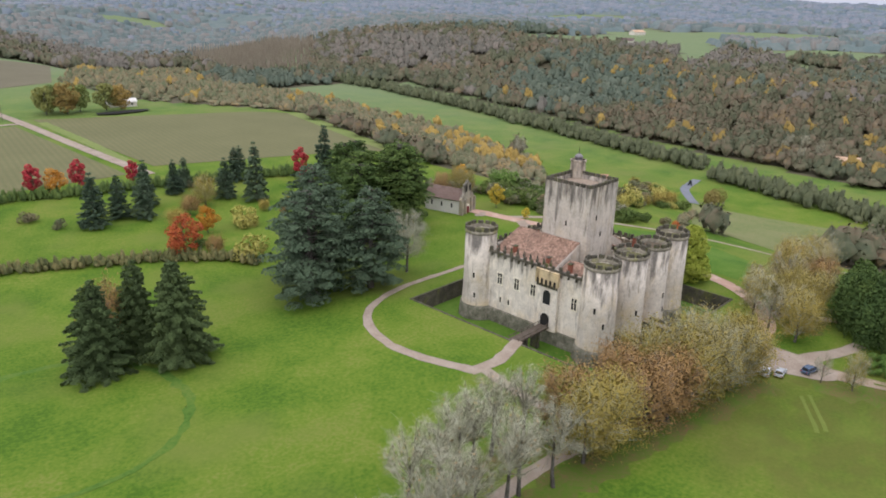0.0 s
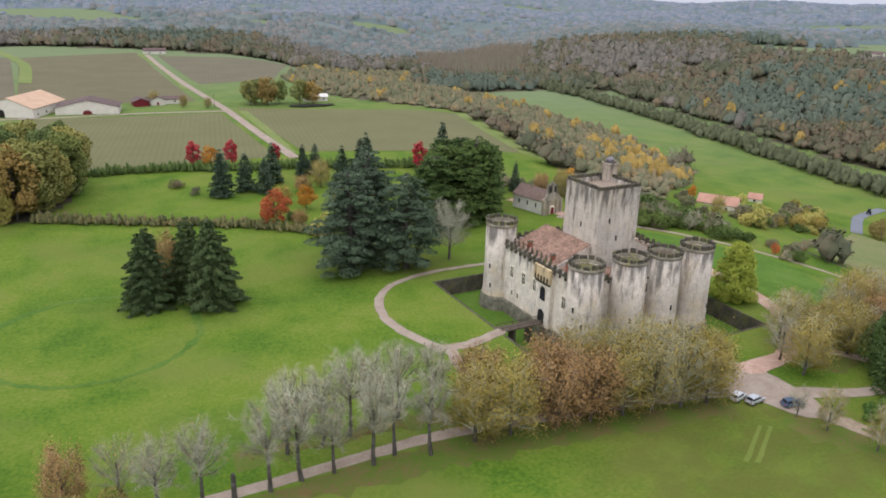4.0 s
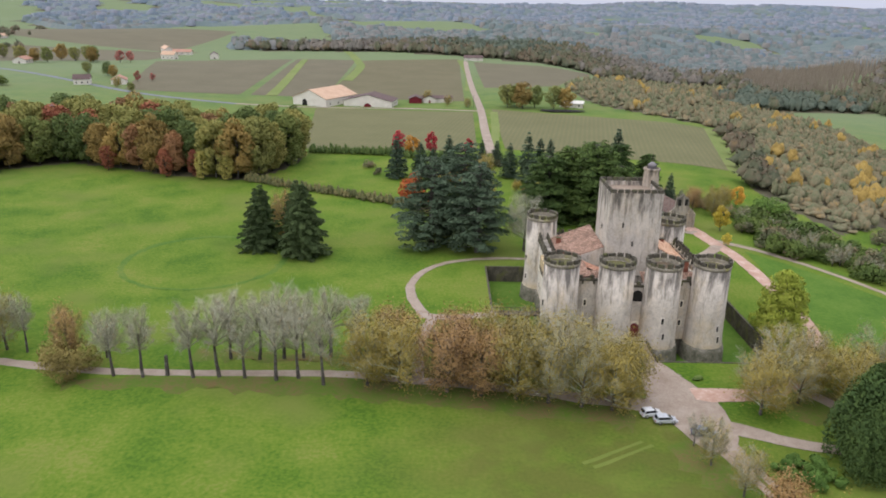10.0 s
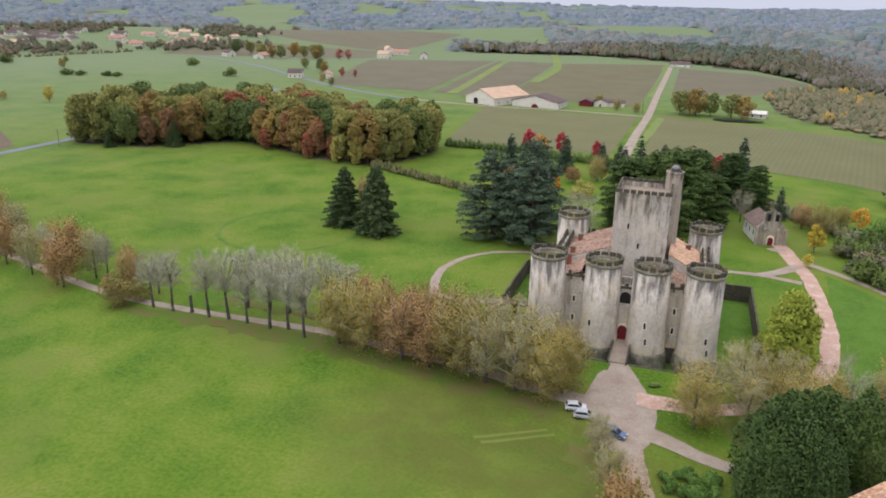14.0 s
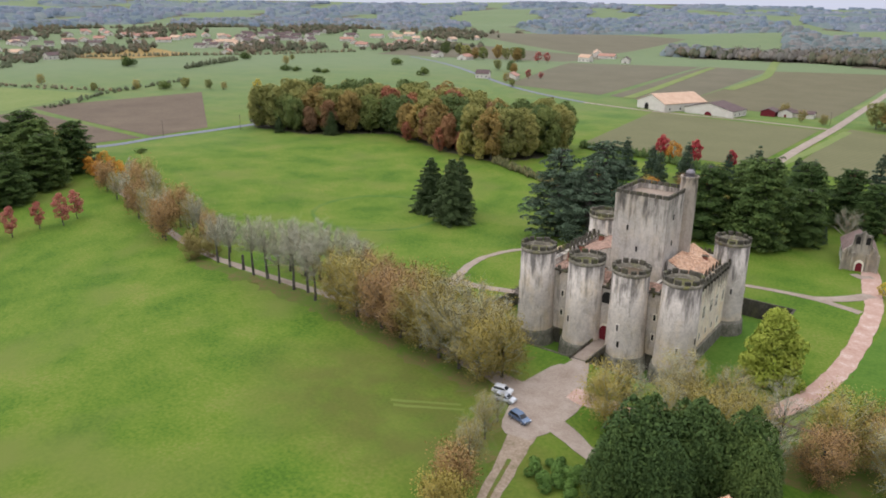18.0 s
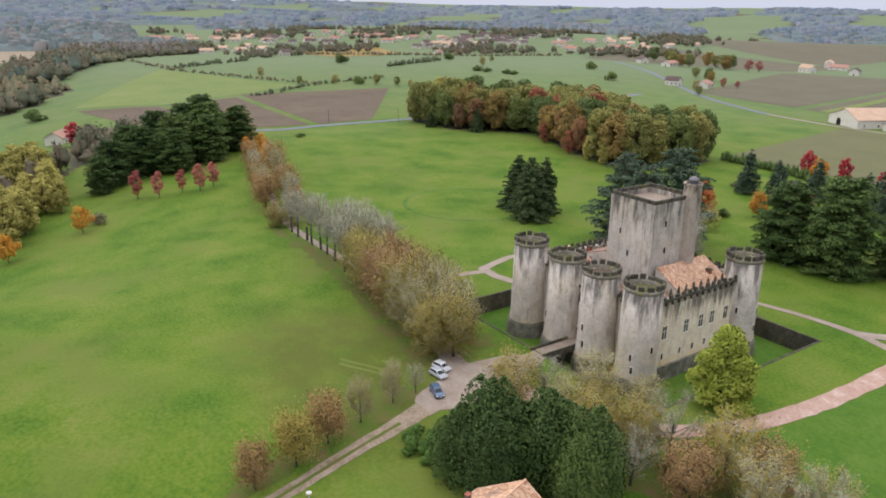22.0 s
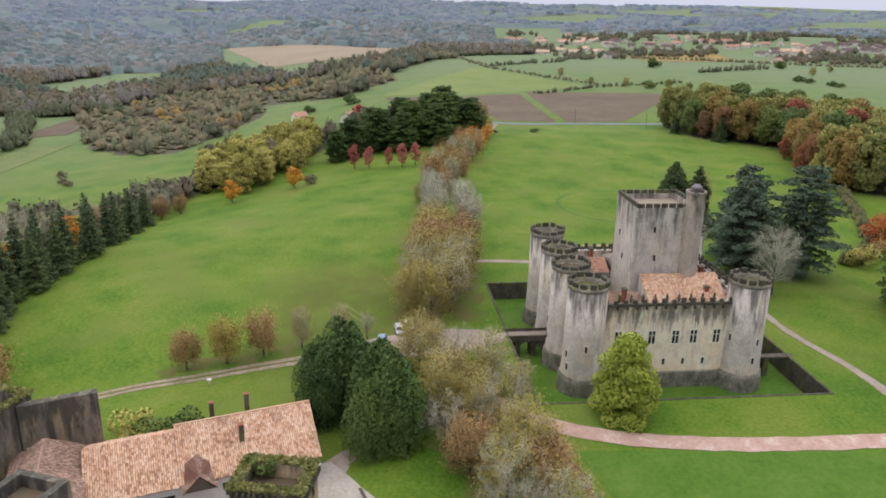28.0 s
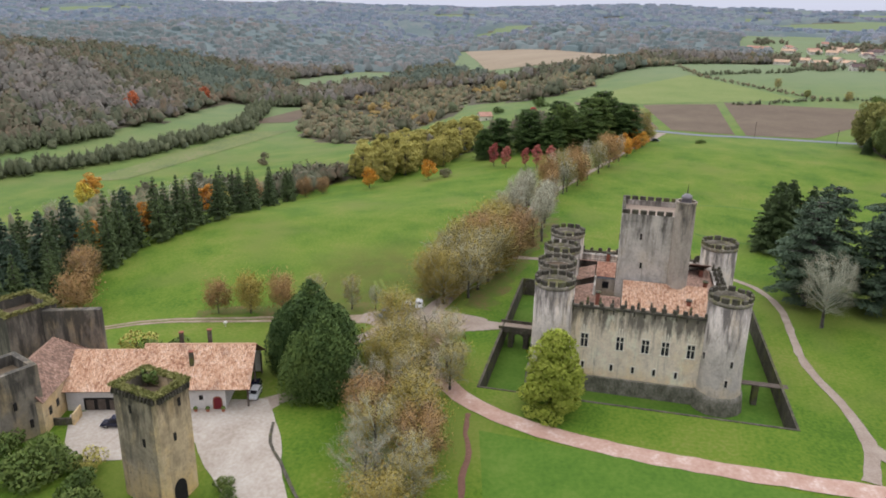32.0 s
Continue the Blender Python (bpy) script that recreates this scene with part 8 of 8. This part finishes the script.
def ruin(name, m, a, b, top, label, material, moss=True, seed=0, corbels=False, dark_sides=None):
    """A roofless square tower, hollow at the head, with an uneven grassy rim."""
    t = thing(name, m, label, "tower")
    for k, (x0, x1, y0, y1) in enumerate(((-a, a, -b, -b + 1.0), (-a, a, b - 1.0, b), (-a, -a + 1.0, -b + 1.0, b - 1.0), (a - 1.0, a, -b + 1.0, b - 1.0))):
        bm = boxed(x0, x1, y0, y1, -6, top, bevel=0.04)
        # the first and last wall can take a darker stone
        part("wall", bm, dark_sides if dark_sides and k in (0, 3) else material, t)
    part("floor", boxed(-a + 0.9, a - 0.9, -b + 0.9, b - 0.9, top - 2.6, top - 1.8), EARTH, t, "rubble floor inside the tower head")
    if moss:
        rg = np.random.default_rng(seed)
        n = 2600
        side = rg.integers(0, 4, n)
        u, v = rg.uniform(-1, 1, n), rg.uniform(-0.7, 0.7, n)
        X = np.where(side < 2, u * (a + 0.3), np.where(side == 2, -a + 0.35 + v, a - 0.35 + v))
        Y = np.where(side >= 2, u * (b + 0.3), np.where(side == 0, -b + 0.35 + v, b - 0.35 + v))
        C = np.column_stack([X, Y, top + rg.uniform(0, 0.45, n)])
        ob = share("grass_cap", card_mesh("grass_cap", cards(C, 0.4, rg, 0.3), MOSS_LEAF), t, label="grass and moss on the wall head")
        ob["kind"] = "stuff"
    if corbels:
        for k in range(12):
            for s in (-1, 1):
                share("corbel", corbel_mesh, t, Matrix.Translation((-a + 0.35 + k * (2 * a - 0.7) / 11, s * b, top - 1.0)) @ pose(0, 0, 0, 0, 0, 90 * s))
                share("corbel", corbel_mesh, t, Matrix.Translation((s * a, -b + 0.35 + k * (2 * b - 0.7) / 11, top - 1.0)) @ pose(0, 0, 0, 0, 0, 0 if s > 0 else 180))
    return t


MOSS_LEAF = leaves("moss_blades", (0.1, 0.11, 0.03), (0.17, 0.175, 0.05), (0.26, 0.24, 0.085))
gt = ruin("gate_tower", Matrix.Translation((216.2, 32.6, 0)) @ pose(0, 0, 0, 0, 0, -9), 3.1, 4.2, 16.1, "square medieval gate tower with a corbelled mossy top", S_GATE, True, 1, True, S_GATE_DARK)
# the passage's shade is a near-black panel on the tower face
part("gate_arch", extrude_outline(arch_outline(2.4, 4.6, 8, 0.3), 0.12), SHADE_HEAP_BLACK, gt).matrix_basis = Matrix.Translation((0.4, 4.28, -3.2)) @ pose(0, 0, 0, 0, 0, 180)
for x, y, z, az in ((3.1, -1, 12.5, 0), (3.1, 1, 7.5, 0), (-1, 4.2, 13.0, 90), (0.4, 4.2, 8.0, 90), (1.0, -4.2, 12, -90)):
    share("arrow_slit", slit_mesh, gt, Matrix.Translation((x, y, z)) @ pose(0, 0, 0, 0, 0, az))
plant_top = mound(3.4, 1.7, L_GREEN, 700, 0.28, 140, 5)
bush = thing("bush", Matrix.Translation((214.4, 30.6, 14.3)), "green bush growing on the ruined tower top", "bush")
for n, me in plant_top[1]:
    share(n, me, bush)
ruin("ruined_tower", Matrix.Translation((196.0, -12.0, 0)) @ pose(0, 0, 0, 0, 0, -19), 4.6, 4.8, 14.2, "ruined square keep of the old castle, darkened stone", S_OLD, True, 2)
ot = ruin("ruined_tower", Matrix.Translation((213.2, 2.2, 0)) @ pose(0, 0, 0, 0, 0, -19), 3.4, 3.8, 12.4, "dark weathered square tower of the old castle", S_OLD, False, 3)
for x, y, z, az in ((3.6, -1, 8, 0), (3.6, 1.4, 3, 0), (1, 4.0, 6.0, 90), (-1, 4.0, 2, 90)):
    share("arrow_slit", slit_mesh, ot, Matrix.Translation((x, y, z)) @ pose(0, 0, 0, 0, 0, az))
cw = part("ruined_wall", boxed(-5.2, 5.2, -0.7, 0.7, -3, 13.6, bevel=0.08), S_OLD, None)
cw.matrix_world = Matrix.Translation((193.6, -2.2, 0)) @ pose(0, 0, 0, 0, 0, 113)
tagged(cw, "tall blackened curtain wall of the old castle", "wall")
for i, (x, y, k, h, lab) in enumerate([(185.5, 4.5, YELLOW_SHRUB, 7.0, "yellow-leaved bush behind the old castle"), (185, 9, GREEN_SHRUB[0], 6.4, "dark green bush behind the outbuilding"), (183.5, 13, GREEN_SHRUB[1], 5.6, "dark green bush behind the outbuilding"), (184, 18, GREEN_SHRUB[0], 2.8, "green bush behind the outbuilding"), (218, 12, GREEN_SHRUB[1], 5, "green shrub below the old tower"), (220, 17, GREEN_SHRUB[0], 5, "green shrub below the old tower"), (217, 20, YELLOW_SHRUB, 4, "yellow-green shrub below the gate tower"), (222, 23, GREEN_SHRUB[1], 4.5, "green shrub below the gate tower"), (224, 15, GREEN_SHRUB[0], 6, "green shrub below the old tower"), (214, 42, GREEN_SHRUB[0], 2.4, "green shrub by the gate tower"), (216, 44, GREEN_SHRUB[1], 2.2, "green shrub by the gate tower"), (200.5, 12, GREEN_SHRUB[0], 1.5, "climbing green shrub by the outbuilding wall"), (197.5, 9, GREEN_SHRUB[1], 2.5, "creeper in the courtyard corner"), (226, 26, GREEN_SHRUB[0], 5, "green shrub on the slope"), (219, 5, GREEN_SHRUB[1], 5, "green shrub under the old tower")]):
    plant(k, x, y, h, lab, "bush", name="bush")
kerb = ribbon("kerb", [(197.5, 41), (203, 43.5), (207, 47.5), (213, 53), (222, 62)], 0.5, DARK_STONE, "low stone edging of the courtyard lawn", 0.3, "kerb", 0.1, 71)

# winery and scattered houses
TAN_ROOF = mat("tan_tile", [(0.3, (0.42, 0.27, 0.18)), (0.7, (0.58, 0.41, 0.29))], 0.2, 1.0, 0.9, 0.3)
BROWN_ROOF = mat("brown_tile", [(0.3, (0.083, 0.056, 0.053)), (0.7, (0.15, 0.105, 0.098))], 0.2, 1.0, 0.9, 0.3)
PINK_ROOF = mat("old_pink_tile", [(0.3, (0.3, 0.15, 0.11)), (0.7, (0.46, 0.27, 0.2))], 0.2, 1.0, 0.9, 0.3)
CREAM = mat("cream_wall", [(0.3, (0.55, 0.5, 0.43)), (0.7, (0.74, 0.7, 0.62))], 0.3, 2, 0.9, 0.1)


def house(x, y, turn, w, d, eave, ridge, roof, label, category="house", doors=1, windows=3, wall=None, name="house", red=False):
    """A gabled building: ridge along its local y, gable with the door towards local -y."""
    h = thing(name, Matrix.Translation((x, y, float(height(x, y)))) @ pose(0, 0, 0, 0, 0, turn), label, category)
    part("wall", extrude_outline([(-w / 2, -1.0), (-w / 2, eave), (0, ridge - 0.1), (w / 2, eave), (w / 2, -1.0)], d), wall or CREAM, h)
    for s in (-1, 1):
        bm = bmesh.new()
        o = 0.5
        dz = (ridge - eave) / (w / 2) * o
        pts = [(s * (w / 2 + o), -o, eave - dz), (s * (w / 2 + o), d + o, eave - dz), (0, d + o, ridge), (0, -o, ridge)]
        lo = [bm.verts.new(p) for p in pts]
        hi = [bm.verts.new((p[0], p[1], p[2] + 0.25)) for p in pts]
        bm.faces.new(lo)
        bm.faces.new(hi[::-1])
        for i in range(4):
            j = (i + 1) % 4
            bm.faces.new((lo[i], hi[i], hi[j], lo[j]))
        bmesh.ops.recalc_face_normals(bm, faces=bm.faces)
        part("roof", bm, roof, h)
    if doors:
        part("door", extrude_outline(arch_outline(w * 0.16 if red else 1.4, eave * 0.62 if red else 2.2), 0.12), RED_PAINT if red else WOOD, h).location = (0, -0.08, 0)
    for k in range(windows):
        yy = d * (k + 0.5) / windows
        for s in (-1, 1):
            part("window", boxed(s * w / 2 - 0.06, s * w / 2 + 0.06, yy - 0.5, yy + 0.5, 1.0, 2.3), GLASS, h)
    return h


hang = house(-9, 436, -24, 28, 38, 5.2, 10.8, TAN_ROOF, "large cream winery hall with a tan tiled roof", "winery", 0, 4)
part("gate", extrude_outline(arch_outline(4.0, 4.4), 0.15), SHADE_HEAP_BLACK, hang, "grey arched hall door").location = (-4, -0.12, 0)
house(31, 438, -6, 34, 20, 4.0, 8.2, BROWN_ROOF, "cream winery wing with a dark brown roof", "winery", 1, 3, red=True)
for i, (x, y) in enumerate(((62, 462), (72, 466))):
    house(x, y, 4, 9, 12, 3.2, 5.0, BROWN_ROOF, "low shed with dark red doors beside the winery", "shed", 1, 0, RED_PAINT if i == 0 else CREAM, red=True)
house(88, 474, 94, 7, 22, 3, 4.6, BROWN_ROOF, "long low shed behind the winery", "shed", 1, 2)
house(110, 828, 90, 9, 22, 3.5, 6, BROWN_ROOF, "grey barn at the end of the vineyard road", "barn", 1, 2)
house(182, 462, 80, 9, 16, 3, 4.4, PLASTER, "low white farm building", "farm building", 1, 3)
heap = ribbon("bark_heap", [(150, 438), (160, 436), (172, 437), (180, 438)], [6, 9, 8, 4], SHADE_HEAP_BLACK, "dark heap of compost beside the vineyard", 0.9, "heap", 1.0, 72)
house(279, 180, 35, 9, 16, 3.5, 6, PINK_ROOF, "barn with a dull red roof below the park", "barn", 1, 2)
house(330, 212, 35, 6, 6, 2.6, 4.6, PINK_ROOF, "small tiled hut below the park", "hut", 1, 1)
house(-257, -340, 20, 9, 14, 4, 7, BROWN_ROOF, "white valley house beside the red trees", "house", 1, 3)
house(-243, -33, 30, 9, 9, 4, 6.4, PINK_ROOF, "small stone barn in the valley meadow", "barn", 1, 1, WINDOW_STONE)
house(-200, 8, 60, 10, 20, 4, 7, PINK_ROOF, "farmhouse with a pink tiled roof behind the pines", "house", 1, 3)
for i, (x, y, t, w, d) in enumerate([(-176, 504, 20, 11, 14), (-196, 500, 110, 8, 12), (-286, 868, 30, 10, 40), (-250, 850, 100, 9, 22), (-186, 750, 20, 9, 14), (-225, 740, 80, 8, 16), (-340, 640, 10, 12, 18), (-390, 660, 70, 10, 14), (-340, -398, 20, 11, 14), (-520, -560, 60, 14, 22), (-620, -600, 10, 12, 16), (497, 140, 30, 10, 13), (514, 128, 100, 9, 10), (900, 560, 20, 12, 20), (1150, 700, 80, 14, 26), (-574, 478, 40, 10, 14), (-626, 291, 10, 10, 14)]):
    house(x, y, t, w, d, 3.6 + (i % 3) * 0.8, 6.4 + (i % 3), (PINK_ROOF, BROWN_ROOF, TAN_ROOF)[i % 3], ("cream country house with a pink tiled roof", "white country house with a brown roof", "cream country house with a tan roof")[i % 3])
vr = random.Random(9)
spots = [(-1031, 291), (-774, 263), (-860, 406), (-797, 535), (-718, 588), (-682, 722), (-563, 742), (-581, 869), (-700, 660), (-900, 480), (-930, 330), (-680, 560)]
for i in range(120):
    cx, cy = spots[i % len(spots)]
    house(cx + vr.uniform(-60, 60), cy + vr.uniform(-60, 60), vr.uniform(0, 180), vr.uniform(8, 12), vr.uniform(10, 20), 3.4, 6.2, (PINK_ROOF, TAN_ROOF, BROWN_ROOF)[i % 3], ("village house with a pink tiled roof", "village house with a tan tiled roof", "village house with a brown roof")[i % 3], "house", 1, 2)

# ---- cars and small things ----
TYRE = flat("tyre_rubber", (0.02, 0.02, 0.02), 0.8)
RIM = flat("alloy", (0.5, 0.5, 0.52), 0.3, 0.8)
LAMP = flat("lamp_glass", (0.7, 0.72, 0.75), 0.1)
TAIL = flat("tail_lamp", (0.35, 0.01, 0.01), 0.2)
wheel_tyre = mesh_of(lathe([(0.2, -0.1), (0.31, -0.1), (0.33, -0.05), (0.33, 0.05), (0.31, 0.1), (0.2, 0.1)], 18), TYRE, "tyre")
wheel_rim = mesh_of(lathe([(0, -0.09), (0.21, -0.09), (0.21, 0.09), (0, 0.09)], 14), RIM, "rim")


def paint(name, c):
    m = flat(name, c, 0.25, 0.3)
    m.node_tree.nodes["Principled BSDF"].inputs["Coat Weight"].default_value = 0.6
    return m


def car(x, y, turn, colour, label, length=4.2, tall=1.5, pickup=False, z=0.1):
    c = thing("car", Matrix.Translation((x, y, float(height(x, y)) + z)) @ pose(0, 0, 0, 0, 0, turn), label, "car")
    l = length / 2
    side = [(-l, 0.35), (-l + 0.02, 0.75), (-l + 0.12, 0.9), (-0.35 * l, 0.95), (l * 0.5, 0.93), (l - 0.1, 0.72), (l, 0.5), (l - 0.05, 0.3)]
    body = extrude_outline(side, 1.72)
    bmesh.ops.bevel(body, geom=list(body.edges), offset=0.06, segments=2, affect="EDGES")
    part("body", body, colour, c).location = (0, -0.86, 0)
    if pickup:
        cab, glass = [(-0.3, 0.9), (-0.25, tall), (0.7, tall), (1.25, 0.9)], [(-0.28, 0.95), (-0.26, tall - 0.08), (0.68, tall - 0.08), (1.18, 0.95)]
        part("cargo_bed", boxed(-l + 0.1, -0.4, -0.7, 0.7, 0.9, 0.97), SHADE_HEAP_BLACK, c)
    else:
        cab, glass = [(-l + 0.15, 0.9), (-l + 0.5, tall), (l * 0.12, tall), (l * 0.55, 0.9)], [(-l + 0.24, 0.94), (-l + 0.55, tall - 0.07), (l * 0.1, tall - 0.07), (l * 0.5, 0.94)]
    roof = extrude_outline(cab, 1.46)
    bmesh.ops.bevel(roof, geom=list(roof.edges), offset=0.06, segments=2, affect="EDGES")
    part("cabin", roof, colour, c).location = (0, -0.73, 0)
    for s in (-0.745, 0.715):
        part("side_window", extrude_outline([(p * 0.97, z_) for p, z_ in glass], 0.03), GLASS, c).location = (0, s, 0)
    x0, x1 = cab[3][0], cab[2][0]
    for xa, xb, nm in ((x0, x1, "windscreen"), (cab[0][0], cab[1][0], "rear_window")):
        bm = bmesh.new()
        o = 0.03 if xa > xb else -0.03
        vs = [bm.verts.new(p) for p in ((xa * 0.97 + o, -0.62, 0.98), (xa * 0.97 + o, 0.62, 0.98), (xb + (xa - xb) * 0.12 + o, 0.58, tall - 0.1), (xb + (xa - xb) * 0.12 + o, -0.58, tall - 0.1))]
        ws = [bm.verts.new((v.co.x - o * 0.8, v.co.y, v.co.z)) for v in vs]
        bm.faces.new(vs)
        bm.faces.new(ws[::-1])
        for i in range(4):
            j = (i + 1) % 4
            bm.faces.new((vs[i], ws[i], ws[j], vs[j]))
        bmesh.ops.recalc_face_normals(bm, faces=bm.faces)
        part(nm, bm, GLASS, c)
    for sx in (-l * 0.6, l * 0.6):
        for sy in (-0.8, 0.8):
            w = share("wheel", None, c, Matrix.Translation((sx, sy, 0.33)) @ pose(0, 0, 0, 90, 0, 0))
            w.empty_display_size = 0.1
            share("tyre", wheel_tyre, w)
            share("rim", wheel_rim, w)
    for sy in (-0.62, 0.62):
        part("headlight", boxed(l - 0.2, l - 0.01, sy - 0.16, sy + 0.16, 0.58, 0.7, bevel=0.02), LAMP, c)
        part("tail_light", boxed(-l - 0.01, -l + 0.1, sy - 0.14, sy + 0.14, 0.62, 0.8, bevel=0.02), TAIL, c)
    part("number_plate", boxed(l - 0.02, l + 0.015, -0.26, 0.26, 0.42, 0.53), PLASTER, c)
    return c


SILVER, WHITE, BLUE, NAVY = paint("silver_paint", (0.55, 0.57, 0.6)), paint("white_paint", (0.78, 0.79, 0.8)), paint("blue_grey_paint", (0.1, 0.15, 0.24)), paint("navy_paint", (0.02, 0.025, 0.05))
car(141.2, 48.4, 15, WHITE, "small white hatchback parked on the forecourt", 3.9)
car(143.3, 46.3, 8, SILVER, "silver hatchback parked on the forecourt", 4.1)
car(149, 42.6, -12, BLUE, "blue-grey estate car parked on the forecourt", 4.3)
car(206.5, 16.5, -72, NAVY, "navy blue pickup truck in the courtyard", 5.0, 1.75, True)
car(190.5, 33.4, 15, WHITE, "white car under the tiled carport", 4.0)
car(188.4, 32.2, 15, NAVY, "dark car under the tiled carport", 4.2)
car(-117, 97, 80, NAVY, "dark car parked at the avenue mouth", 4.2)
tr = thing("tractor", Matrix.Translation((384, 192, float(height(384, 192)) + 0.2)) @ pose(0, 0, 0, 0, 0, 30), "dark red tractor on the lane by the stream", "tractor")
part("bonnet", boxed(0.2, 2.2, -0.5, 0.5, 0.9, 1.7, bevel=0.1), RED_PAINT, tr)
part("cab", boxed(-1.3, 0.2, -0.75, 0.75, 0.9, 2.9, bevel=0.12), GLASS, tr)
for x, r in ((-0.8, 0.85), (1.6, 0.5)):
    for s in (-0.95, 0.75):
        w = part("wheel", lathe([(0, 0), (r, 0), (r, 0.25), (0, 0.25)], 16), TYRE, tr)
        w.matrix_basis = Matrix.Translation((x, s + 0.25, r)) @ pose(0, 0, 0, 90, 0, 0)
box1 = thing("litter_bin", Matrix.Translation((165, 11, float(height(165, 11)))), "small pale stone marker in the grass", "marker")
part("post", lathe([(0.12, 0), (0.12, 0.7), (0.4, 0.8), (0.45, 1.1), (0, 1.25)], 10), PLASTER, box1)
well = thing("low_wall", Matrix.Translation((153.5, 62.8, 0.1)) @ pose(0, 0, 0, 0, 0, 20), "dark clipped hedge stub beside the forecourt", "hedge")
bm = lathe([(0.5, 0), (0.7, 0.3), (0.5, 0.7), (0, 0.8)], 9, 0.1, 5)
part("stub", bm, L_YEW, well).scale = (2.0, 0.8, 1)
pole_mesh = mesh_of(lathe([(0.14, 0), (0.1, 8.5), (0, 8.55)], 8), WOOD, "pole")
for x, y in ((104, 446), (-140, 190), (-152, 150), (-158, 260), (-165, 340)):
    p = thing("utility_pole", Matrix.Translation((x, y, float(height(x, y)))), "wooden utility pole beside the road", "pole", "utility poles")
    share("pole", pole_mesh, p)
    part("crossarm", boxed(-0.7, 0.7, -0.06, 0.06, 7.9, 8.05), WOOD, p)
